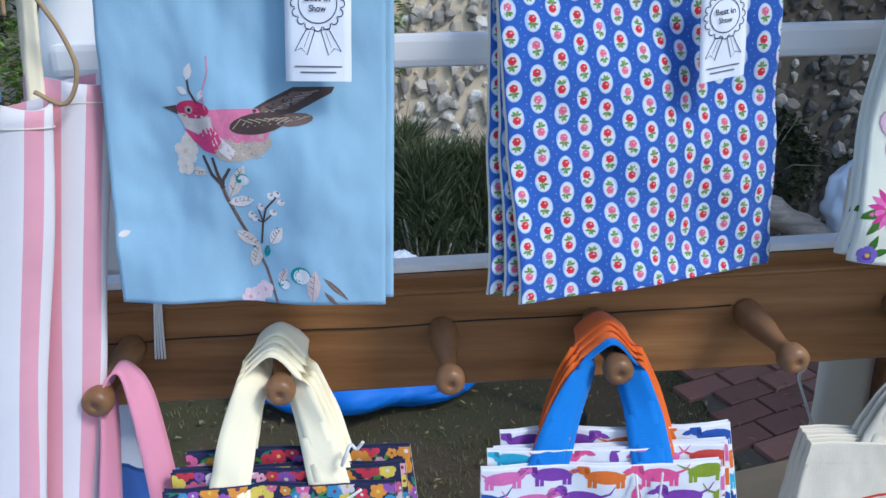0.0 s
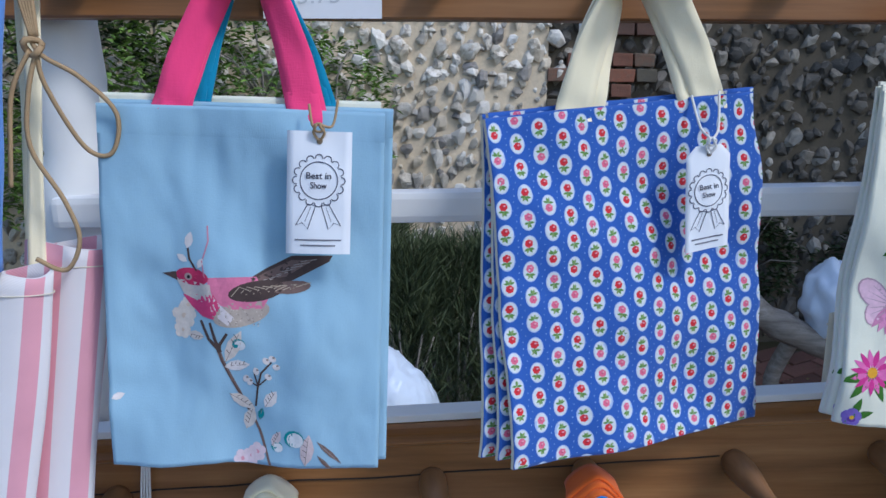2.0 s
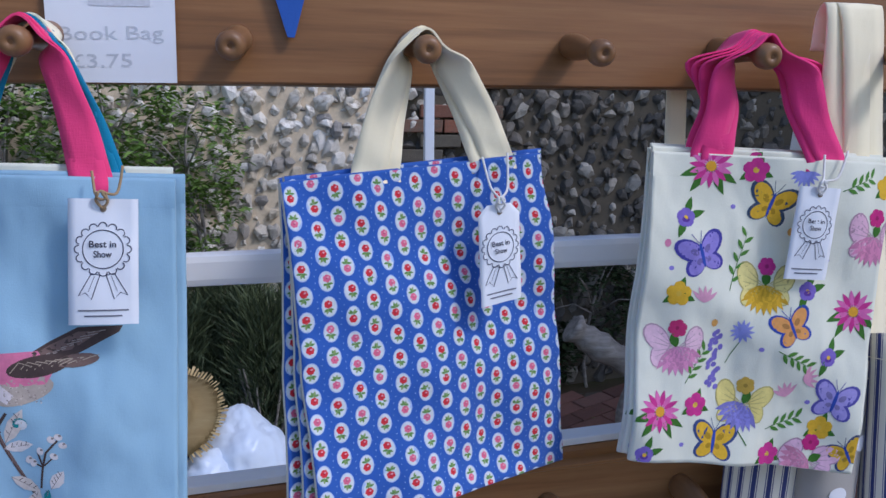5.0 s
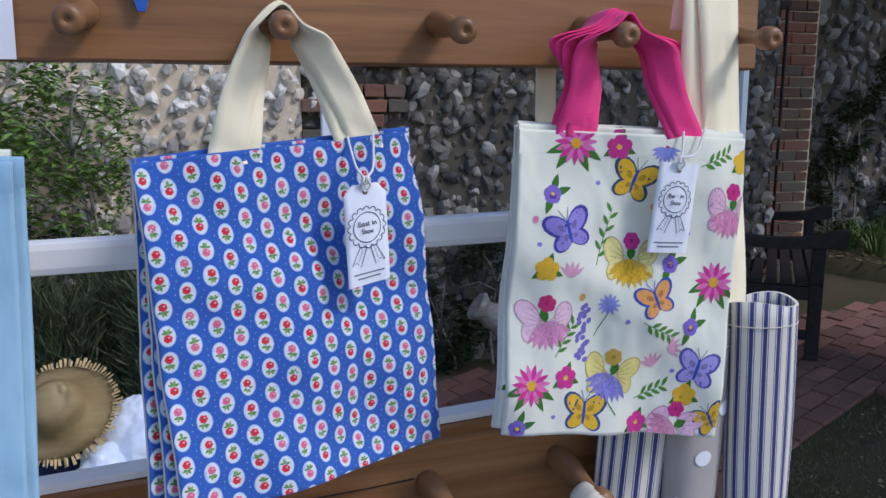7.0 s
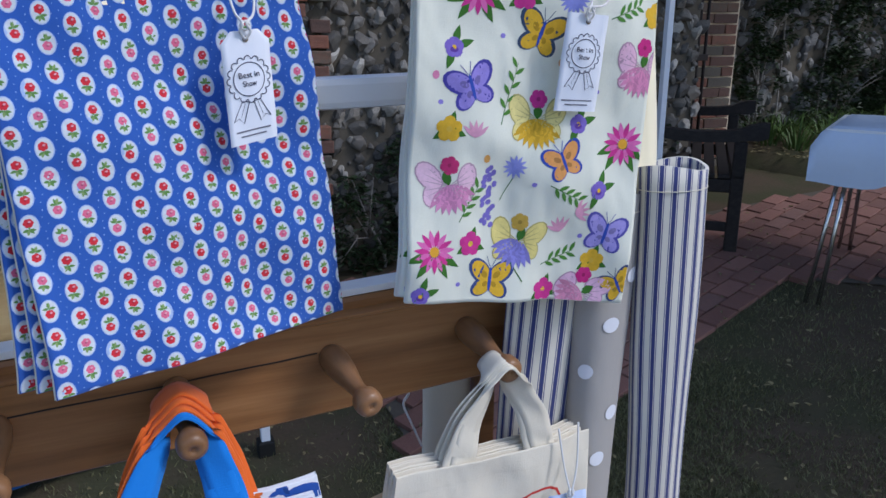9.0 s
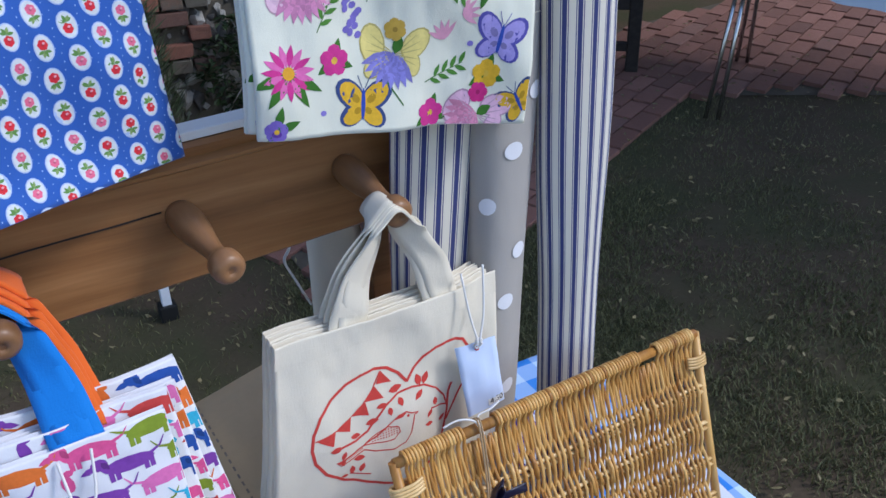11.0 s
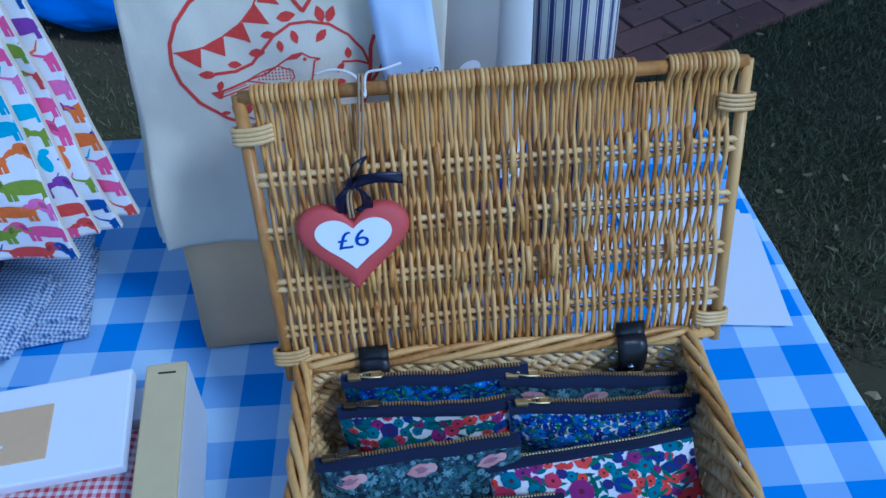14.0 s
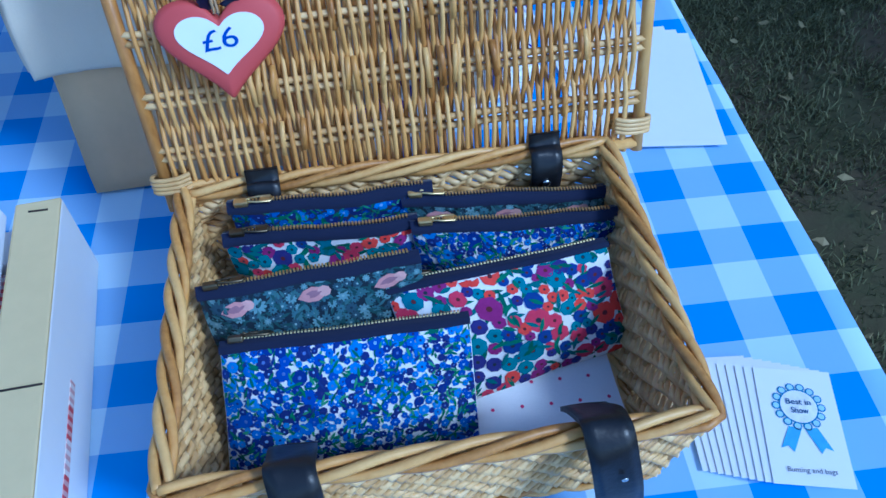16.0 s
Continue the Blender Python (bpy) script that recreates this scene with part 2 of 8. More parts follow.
M = {
    "pine": wood("stained pine", (0.17, 0.074, 0.024), (0.33, 0.148, 0.050), (0.46, 0.225, 0.085)),
    "peg": wood("turned pine", (0.16, 0.075, 0.030), (0.30, 0.15, 0.062), (0.42, 0.22, 0.10), "Y", 0.38, 10),
    "white_paint": plain("old white gloss paint", (0.88, 0.88, 0.87), 0.35, 0, 40, 0.05, 0.15),
    "sky_cotton": cloth("pale blue cotton", (0.31, 0.50, 0.64)),
    "blue_cotton": cloth("royal blue cotton", (0.038, 0.118, 0.45)),
    "cream_cotton": cloth("cream printed cotton", (0.80, 0.80, 0.66)),
    "calico": cloth("unbleached calico", (0.78, 0.71, 0.56), thread=900, bump=0.4),
    "white_cotton": cloth("white cotton", (0.82, 0.82, 0.84)),
    "navy_cotton": cloth("dark navy cotton", (0.022, 0.028, 0.075)),
    "teal_cotton": cloth("dark teal cotton", (0.012, 0.024, 0.042)),
    "pink_strap": cloth("bright pink webbing", (0.92, 0.065, 0.22), thread=700, bump=0.5),
    "fuchsia_strap": cloth("fuchsia webbing", (0.90, 0.055, 0.24), thread=700, bump=0.5),
    "teal_strap": cloth("turquoise blue webbing", (0.015, 0.23, 0.40), thread=700, bump=0.5),
    "azure_strap": cloth("bright blue webbing", (0.02, 0.20, 0.62), thread=700, bump=0.5),
    "orange_strap": cloth("orange webbing", (0.75, 0.14, 0.02), thread=700, bump=0.5),
    "cream_strap": cloth("cream cotton webbing", (0.97, 0.87, 0.61), var=0.03, thread=1100, sheen=0.3, bump=0.2),
    "baby_strap": cloth("baby pink webbing", (0.76, 0.30, 0.40), thread=700, bump=0.5),
    # white card with the bluish cast of shade put into its colour
    "card_in_shade": plain("card tinted for bluish shade", (0.60, 0.70, 0.90), 0.6, 0, 90, 0.03, 0.05),
    "old_brass": plain("dull dark brass", (0.16, 0.13, 0.08), 0.45, 1.0, 200, 0.2, 0.1),
    "card": plain("white card", (0.80, 0.82, 0.86), 0.6, 0, 90, 0.03, 0.05),
    "kraft": plain("kraft card", (0.63, 0.43, 0.23), 0.8, 0, 120, 0.1, 0.1),
    "mustard": plain("mustard card", (0.64, 0.52, 0.27), 0.7, 0, 80, 0.1, 0.1),
    "twine": plain("jute twine", (0.38, 0.26, 0.14), 0.9, 0, 300, 0.3, 0.6),
    "string": plain("white cotton string", (0.78, 0.76, 0.72), 0.9, 0, 400, 0.1, 0.5),
    "leather": plain("black leather", (0.012, 0.012, 0.014), 0.35, 0, 250, 0.3, 0.25),
    "steel": plain("chromed steel", (0.6, 0.6, 0.6), 0.25, 1.0, 90, 0.1, 0.05),
    "brass": plain("brass", (0.82, 0.64, 0.30), 0.42, 1.0, 200, 0.15, 0.1),
    "zip_tape": cloth("navy zip tape", (0.012, 0.016, 0.045), thread=1800),
    "red_paint": plain("dusty red paint", (0.50, 0.075, 0.070), 0.6, 0, 45, 0.16, 0.25),
    "satin": plain("navy satin ribbon", (0.008, 0.008, 0.03), 0.35, 0, 100, 0.2, 0.1),
    "gingham": gingham("blue gingham oilcloth", (0.60, 0.77, 0.96), (0.03, 0.24, 0.76), 0.037, 0.03),
    "small_check": gingham("small blue check cotton", (0.66, 0.72, 0.82), (0.05, 0.12, 0.32), 0.0022, 0.1, 0.9),
    "red_check": gingham("small red check cotton", (0.75, 0.7, 0.7), (0.45, 0.02, 0.04), 0.0035, 0.05, 0.9),
    "ticking": stripes_uv("navy ticking", (0.72, 0.68, 0.58), [(0.10, 0.16, (0.05, 0.06, 0.18)), (0.22, 0.52, (0.045, 0.055, 0.17)), (0.58, 0.64, (0.05, 0.06, 0.18))], 0.0130),
    "pink_stripe": stripes_uv("pink deck-chair stripe", (0.80, 0.76, 0.76), [(0.0, 0.5, (0.76, 0.36, 0.42))], 0.0285),
    "grey_linen": cloth("grey linen", (0.42, 0.39, 0.35)),
    "blue_plain": cloth("cornflower blue cotton", (0.14, 0.30, 0.70)),
    "blue_tarp": plain("bright blue woven plastic", (0.012, 0.16, 0.62), 0.6, 0, 90, 0.15, 0.2),
    "carrier": plain("thin white plastic", (0.66, 0.74, 0.86), 0.35, 0, 30, 0.06, 0.3),
    "straw": wood("plaited straw", (0.40, 0.27, 0.11), (0.56, 0.42, 0.20), (0.68, 0.55, 0.30), "X", 0.7, 6),
    "weathered": wood("silvered driftwood", (0.14, 0.12, 0.10), (0.34, 0.30, 0.26), (0.54, 0.50, 0.45), "X", 0.8, 14),
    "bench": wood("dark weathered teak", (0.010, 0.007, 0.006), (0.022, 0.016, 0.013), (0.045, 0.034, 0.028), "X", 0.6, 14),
    "dark_metal": plain("rusty dark iron", (0.020, 0.013, 0.011), 0.7, 0, 40, 0.4, 0.4),
    "rubber": plain("black rubber", (0.01, 0.01, 0.01), 0.6),
    "pole": plain("white powder-coated steel", (0.74, 0.77, 0.82), 0.35, 0, 30, 0.05, 0.05),
    "flint_light": flint("pale flint", 1.0),
    "flint_piece": flint("pale knapped flint", 1.0, True),
    # east wall: grey flint dimmed in colour where tree shade falls short
    "flint_grey_shaded": stone("grey flint dimmed for shade", [(0.0, (0.03, 0.032, 0.037)), (0.35, (0.10, 0.10, 0.10)), (0.7, (0.20, 0.19, 0.175)), (1.0, (0.30, 0.28, 0.25))]),
    # shade on the middle wall is put into these dark tones
    "flint_shaded": stone("flint darkened for shade", [(0.0, (0.015, 0.016, 0.018)), (0.4, (0.07, 0.064, 0.056)), (0.7, (0.16, 0.14, 0.115)), (0.85, (0.36, 0.33, 0.28)), (1.0, (0.50, 0.47, 0.42))]),
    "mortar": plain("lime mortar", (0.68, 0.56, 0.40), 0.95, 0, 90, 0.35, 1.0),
    # shade of middle and east walls put into the colour; also beds pavers
    "mortar_dark": plain("dark shade-toned mortar", (0.105, 0.088, 0.064), 0.95, 0, 70, 0.4, 0.9),
    "brick": stone("old red brick", [(0.0, (0.05, 0.030, 0.024)), (0.3, (0.12, 0.050, 0.034)), (0.6, (0.26, 0.085, 0.045)), (0.8, (0.10, 0.085, 0.06)), (1.0, (0.07, 0.055, 0.047))], 0.85, True),
    "paver": stone("red brick paver", [(0.0, (0.12, 0.046, 0.034)), (0.4, (0.20, 0.080, 0.056)), (0.7, (0.29, 0.125, 0.090)), (1.0, (0.17, 0.09, 0.072))], 0.85, True),
    "paver_far": stone("red brick paving", [(0.0, (0.12, 0.046, 0.034)), (0.4, (0.20, 0.080, 0.056)), (0.7, (0.29, 0.125, 0.090)), (1.0, (0.17, 0.09, 0.072))], 0.85),
    "soil": turf("worn lawn", (0.110, 0.080, 0.050), (0.070, 0.074, 0.032)),
    "grass": foliage("worn grass", (0.052, 0.058, 0.022), (0.21, 0.20, 0.085)),
    "leaf": foliage("green leaves", (0.045, 0.095, 0.014), (0.20, 0.32, 0.06)),
    "lavender": foliage("grey-green lavender", (0.014, 0.026, 0.010), (0.13, 0.16, 0.075)),
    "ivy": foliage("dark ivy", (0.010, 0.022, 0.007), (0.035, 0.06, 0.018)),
    "strap_leaf": foliage("bright strap leaves", (0.035, 0.075, 0.014), (0.12, 0.19, 0.045)),
    "litter": foliage("dry fallen leaves", (0.10, 0.075, 0.035), (0.34, 0.28, 0.13)),
}


def willow(name, stops):
    n = Nodes(name, 0.38, spec=0.45)
    r = n.random()
    f = n.noise(n.coords((60, 60, 9)), 3, 4)
    c = n.ramp(n.math("ADD", n.math("MULTIPLY", r, 0.55), n.math("MULTIPLY", f, 0.45)), stops)
    n.color(c)
    return n.bump(f, 0.2, 0.0006)


M["willow"] = willow("buff willow", [(0.15, (0.28, 0.11, 0.020)), (0.45, (0.57, 0.29, 0.068)), (0.8, (0.72, 0.45, 0.15))])
M["willow_inner"] = willow("pale willow", [(0.15, (0.48, 0.28, 0.09)), (0.5, (0.68, 0.45, 0.18)), (0.85, (0.78, 0.57, 0.27))])
INKS = {}


def ink_of(c):
    key = tuple(round(x, 3) for x in c)
    if key not in INKS:
        INKS[key] = ink("printed ink", c)
    return INKS[key]


# ---- printed shapes on cloth and card ----
class Sheet:
    """A hanging panel between four corners with soft folds; at(x, y, off) takes metres from its lower left corner."""

    def __init__(self, bl, br, tl, tr, fold=0.003, seed=0, belly=0.004):
        self.c = [Vector(p) for p in (bl, br, tl, tr)]
        self.w = ((self.c[1] - self.c[0]).length + (self.c[3] - self.c[2]).length) / 2
        self.h = ((self.c[2] - self.c[0]).length + (self.c[3] - self.c[1]).length) / 2
        self.n = (self.c[1] - self.c[0]).cross(self.c[2] - self.c[0]).normalized()
        self.fold, self.seed, self.belly = fold, seed, belly

    def at(self, x, y, off=0.0):
        u, v = x / self.w, y / self.h
        a, b, c, d = self.c
        p = a.lerp(b, u).lerp(c.lerp(d, u), v)
        s = self.seed
        wave = math.sin(6.28 * (u * 1.1 + v * 0.35 + s * 0.37)) * (1 - 0.55 * v) + 0.6 * math.sin(6.28 * (u * 2.3 - v * 0.8 + s * 0.71)) * (0.4 + 0.6 * (1 - v)) + 0.5 * math.sin(6.28 * (v * 1.7 + u * 0.9 + s))
        wave += 1.2 * (noise.noise((u * 3 + s * 5, v * 3.5, s)))
        wave += 0.75 * noise.noise((u * 7 + v * 3 + s, v * 6 - u * 2, s * 3)) + 0.35 * abs(noise.noise((u * 12 + s, v * 9, s)))
        return p + self.n * (off + self.fold * wave + self.belly * math.sin(math.pi * min(1, max(0, u))) * math.sin(math.pi * min(1, max(0, v))))


class Print:
    """Flat printed shapes in metres on a sheet; later shapes lie over earlier ones."""

    def __init__(self):
        self.tris, self.mats, self.k = [], [], 0

    def slot(self, c):
        m = ink_of(c)
        if m not in self.mats:
            self.mats.append(m)
        return self.mats.index(m)

    def poly(self, pts, c, lift=None):
        i = self.slot(c)
        self.k += 1
        lift = self.k if lift is None else lift
        for tri in tessellate_polygon([[Vector((x, y, 0)) for x, y in pts]]):
            self.tris.append(([pts[j] for j in tri], i, lift))

    def fan(self, pts, c, lift):
        i = self.slot(c)
        cx, cy = sum(p[0] for p in pts) / len(pts), sum(p[1] for p in pts) / len(pts)
        for a, b in zip(pts, pts[1:] + pts[:1]):
            self.tris.append(([(cx, cy), a, b], i, lift))

    def oval(self, x, y, rx, ry, c, turn=0.0, n=12, lift=1):
        ca, sa = math.cos(radians(turn)), math.sin(radians(turn))
        self.fan([(x + rx * math.cos(a) * ca - ry * math.sin(a) * sa, y + rx * math.cos(a) * sa + ry * math.sin(a) * ca) for a in [2 * math.pi * k / n for k in range(n)]], c, lift)

    def leaf(self, x, y, length, width, turn, c, lift=1):
        ca, sa = math.cos(radians(turn)), math.sin(radians(turn))
        pts = [(0, 0), (0.25, 0.4), (0.55, 0.5), (0.8, 0.28), (1, 0), (0.8, -0.28), (0.55, -0.5), (0.25, -0.4)]
        self.fan([(x + a * length * ca - b * width * sa, y + a * length * sa + b * width * ca) for a, b in pts], c, lift)

    def line(self, pts, width, c, lift=1, end=None):
        i = self.slot(c)
        end = width if end is None else end
        n = len(pts)
        lr = []
        for k, (x, y) in enumerate(pts):
            a, b = pts[max(k - 1, 0)], pts[min(k + 1, n - 1)]
            dx, dy = b[0] - a[0], b[1] - a[1]
            d = math.hypot(dx, dy) or 1
            w = (width + (end - width) * k / max(1, n - 1)) / 2
            lr.append(((x - dy / d * w, y + dx / d * w), (x + dy / d * w, y - dx / d * w)))
        for (a, b), (c2, d) in zip(lr, lr[1:]):
            self.tris.append(([a, b, d], i, lift)), self.tris.append(([a, d, c2], i, lift))

    def flower(self, x, y, r, c, heart, petals=5, turn=0.0, lift=1, thin=0.42):
        for k in range(petals):
            a = turn + 360 * k / petals
            self.oval(x + 0.55 * r * math.cos(radians(a)), y + 0.55 * r * math.sin(radians(a)), 0.5 * r, thin * r, c, a, 8, lift)
        self.oval(x, y, 0.24 * r, 0.24 * r, heart, 0, 8, lift + 1)

    def emit(self, name, sheet, parent, lift0=0.0006, step=0.00006, longest=0.009, label="", clip=True):
        verts, faces, idx = [], [], []
        stack = list(self.tris)
        while stack:
            t, i, lift = stack.pop()
            if clip and any(p[0] < 0.0005 or p[0] > sheet.w - 0.0005 or p[1] < 0.0005 or p[1] > sheet.h - 0.0005 for p in t):
                if all(p[0] < 0 for p in t) or all(p[0] > sheet.w for p in t) or all(p[1] < 0 for p in t) or all(p[1] > sheet.h for p in t):
                    continue
                t = [(min(max(p[0], 0.0005), sheet.w - 0.0005), min(max(p[1], 0.0005), sheet.h - 0.0005)) for p in t]
            e = [math.dist(t[k], t[(k + 1) % 3]) for k in range(3)]
            k = e.index(max(e))
            if e[k] > longest:
                a, b, c = t[k], t[(k + 1) % 3], t[(k + 2) % 3]
                m = ((a[0] + b[0]) / 2, (a[1] + b[1]) / 2)
                stack += [([a, m, c], i, lift), ([m, b, c], i, lift)]
                continue
            n = len(verts)
            area = (t[1][0] - t[0][0]) * (t[2][1] - t[0][1]) - (t[2][0] - t[0][0]) * (t[1][1] - t[0][1])
            if abs(area) < 1e-10:
                continue
            if area < 0:
                t = [t[0], t[2], t[1]]
            verts += [sheet.at(x, y, lift0 + step * lift) for x, y in t]
            faces.append((n, n + 1, n + 2)), idx.append(i)
        return raw(name, verts, faces, self.mats, parent, label, True, idx) if faces else None

# ---- ground, path, walls ----


def rise(x, y):
    """The lawn is level round the stall and climbs gently towards the path and the gate."""
    return 0.104 * max(0.0, min(0.707 * (x + y), 9.0) - 1.8)


bm = bmesh.new()
N = 60
xs = [-60 + 57.5 * k / 8 for k in range(8)] + [-2.5 + 9.5 * k / N for k in range(N + 1)] + [7 + 53 * k / 8 for k in range(1, 9)]
ys = [-60 + 60 * k / 6 for k in range(6)] + [0 + 8.0 * k / N for k in range(N + 1)] + [8 + 52 * k / 8 for k in range(1, 9)]
grid = [[bm.verts.new((x, y, 0.012 * noise.noise((x * 1.3, y * 1.3, 0)) + 0.006 * noise.noise((x * 6, y * 6, 2)) - 0.012 + rise(x, y))) for x in xs] for y in ys]
for a, b in zip(grid, grid[1:]):
    for k in range(len(xs) - 1):
        bm.faces.new((a[k], a[k + 1], b[k + 1], b[k])).smooth = True
tagged(part("ground", bm, M["soil"]), "worn brown garden soil under thin lawn", "ground", kind="structure")


def path_edge(x):
    """The near edge of the brick path, with the corner of the lawn beside the folding table."""
    return 2.30 + 0.41 * (x - 1.3) if x < 3.3 else 3.12 - 0.75 * (x - 3.3)


def bed_edge(x):
    """The far edge of the brick path, along the bark-covered bed."""
    return min(4.15, 4.74 - 1.6 * (x - 4.58))


def blades(name, places, mat, low, high, width, lean, label, category):
    v, f = [], []
    for x, y, z in places:
        a, h = rnd.uniform(0, 6.28), rnd.uniform(low, high)
        dx, dy = math.cos(a), math.sin(a)
        l = rnd.uniform(0.2, 1) * lean * h
        b = rnd.uniform(0, 6.28)
        lx, ly = math.cos(b) * l, math.sin(b) * l
        n = len(v)
        v += [(x - dx * width, y - dy * width, z), (x + dx * width, y + dy * width, z), (x + lx * 0.4 + dx * width * 0.7, y + ly * 0.4 + dy * width * 0.7, z + h * 0.6),
              (x + lx * 0.4 - dx * width * 0.7, y + ly * 0.4 - dy * width * 0.7, z + h * 0.6), (x + lx, y + ly, z + h)]
        f += [(n, n + 1, n + 2, n + 3), (n + 3, n + 2, n + 4)]
    return tagged(raw(name, v, f, mat), label, category, kind="stuff")


spots = []
while len(spots) < 140000:
    near_edge = len(spots) % 2
    x, y = (0.9 + abs(rnd.gauss(0, 1.0)), rnd.gauss(1.5, 0.9)) if near_edge else (rnd.gauss(0.8, 2.2), rnd.gauss(1.6, 1.5))
    if x > 1.0 and y > path_edge(x) + 0.01 or (-0.85 < x < 0.9 and 0.25 < y < 1.15) or y > 4.1:
        continue
    if noise.noise((x * 2.2, y * 2.2, 5)) + 0.5 * noise.noise((x * 8, y * 8, 1)) < rnd.uniform(-0.60, 0.40):
        continue
    spots.append((x, y, rise(x, y) - 0.014))
blades("grass", spots, M["grass"], 0.008, 0.028, 0.0018, 1.3, "short patchy worn green lawn grass", "grass")


def litter(name, count, area, z, size, mat, label, test=None):
    v, f = [], []
    while len(f) < count:
        x, y = rnd.uniform(*area[0]), rnd.uniform(*area[1])
        if test and not test(x, y):
            continue
        a, s = rnd.uniform(0, 6.28), rnd.uniform(*size)
        w = s * rnd.uniform(0.25, 0.45)
        c, d = math.cos(a), math.sin(a)
        n = len(v)
        for k, (p, q) in enumerate(((-s, 0), (-0.3 * s, -w), (0.5 * s, -0.8 * w), (s, 0), (0.5 * s, 0.8 * w), (-0.3 * s, w))):
            v.append((x + p * c - q * d, y + p * d + q * c, z + rise(x, y) + rnd.uniform(0.0, 0.012)))
        f.append(tuple(range(n, n + 6)))
    tagged(raw(name, v, f, mat), label, "leaves", kind="stuff")


litter("fallen_leaves", 1500, ((-1.4, 4.6), (0.5, 4.0)), 0.010, (0.006, 0.019), M["litter"], "dry pale fallen leaves scattered over the lawn", lambda x, y: x > 0.95 or y > 1.2)
litter("bark_chips", 3600, ((3.7, 8.0), (2.6, 6.2)), 0.11, (0.012, 0.035), M["litter"], "brown bark chips on the flower bed", lambda x, y: y > 4.78 - 1.6 * (x - 4.58) and y > 2.4)

# flower beds behind the path, heaped a little above the paving
bm = bmesh.new()
box(bm, (-3.0, 3.35, -0.02), (1.0, 4.25, 0.03), 0.02)
bed = []
for i in range(26):
    x = 3.7 + 5.3 * i / 25
    y0 = max(1.6, 4.74 - 1.6 * (x - 4.58))
    row = []
    for j in range(13):
        y = y0 + (6.9 - y0) * j / 12
        row.append(bm.verts.new((x, y, rise(x, y) + (-0.03 if j == 0 else 0.10) + 0.02 * noise.noise((x * 5, y * 5, 3)))))
    bed.append(row)
for a, b in zip(bed, bed[1:]):
    for k in range(12):
        bm.faces.new((a[k], b[k], b[k + 1], a[k + 1])).smooth = True
tagged(part("flower_bed", bm, M["soil"]), "raised dark soil flower bed along the wall", "flower bed", kind="structure")

# the flint wall: a mortar core with knapped flints set proud of it
WALL_Y = 4.25
QUOIN = (0.62, 1.14)


def slab(name, lo, hi, mat, label, category="wall"):
    b = bmesh.new()
    box(b, lo, hi, 0.01)
    return tagged(part(name, b, mat), label, category, kind="structure")


wall_w = slab("wall_west", (-7.0, WALL_Y, -0.05), (QUOIN[0], WALL_Y + 0.4, 3.4), M["mortar"], "old flint garden wall with pale lime mortar")
# the middle wall's shade lies in its mortar and flint colours
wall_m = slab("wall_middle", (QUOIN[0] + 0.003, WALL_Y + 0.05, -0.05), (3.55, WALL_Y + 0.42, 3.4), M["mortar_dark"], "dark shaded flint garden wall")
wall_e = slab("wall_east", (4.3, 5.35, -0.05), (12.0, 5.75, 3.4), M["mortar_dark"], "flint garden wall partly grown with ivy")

ico = bmesh.new()
bmesh.ops.create_icosphere(ico, subdivisions=2, radius=1)
ICO_V, ICO_F = [v.co.copy() for v in ico.verts], [tuple(v.index for v in f.verts) for f in ico.faces]
ico.free()


def pebble(r, seed):
    """One knapped flint: lumpy, broken flat to the front."""
    g = random.Random(seed)
    sx, sy, sz = r * g.uniform(0.8, 1.5), r * 0.75, r * g.uniform(0.6, 1.05)
    rot = Euler((g.uniform(-0.4, 0.4), g.uniform(-1.5, 1.5), g.uniform(-0.4, 0.4))).to_matrix()
    cuts = [(Vector((g.uniform(-1, 1), g.uniform(-1, 0.3), g.uniform(-1, 1))).normalized(), g.uniform(0.5, 0.85)) for _ in range(9)]
    out = []
    for c in ICO_V:
        k = 1 + 0.75 * noise.noise(c * 1.6 + Vector((seed * 1.7, 0, 0)))
        p = Vector((c.x * k, c.y * k, c.z * k))
        for n, d in cuts:
            over = p.dot(n) - d
            if over > 0:
                p -= n * over
        p = rot @ Vector((p.x * sx, p.y * sy, p.z * sz))
        out.append(p)
    return out


SHAPES = [pebble(1.0, s) for s in range(24)]


def flint_spots(x0, x1, z0, z1, step, seed):
    g = random.Random(seed)
    out, z, row = [], z0, 0
    while z < z1:
        x = x0 + (row % 2) * step * 0.5
        while x < x1:
            out.append((x + g.uniform(-0.45, 0.45) * step, z + g.uniform(-0.45, 0.45) * step, step * g.choice((0.24, 0.34, 0.44, 0.54, 0.66, 0.86)), g.randrange(24), g.uniform(0.0, 1.1)))
            x += step * g.uniform(0.85, 1.2)
        z += step * 0.82
        row += 1
    return out


def flints(name, spots, y, mat, parent, label):
    v, f = [], []
    for x, z, r, s, out in spots:
        n = len(v)
        v += [(x + p.x * r, y + r * 0.10 - out * r * 0.4 + p.y * r, z + p.z * r) for p in SHAPES[s]]
        f += [tuple(n + i for i in t) for t in ICO_F]
    ob = raw(name, v, f, mat, parent, label, False)
    ob["kind"] = "stuff"
    return ob


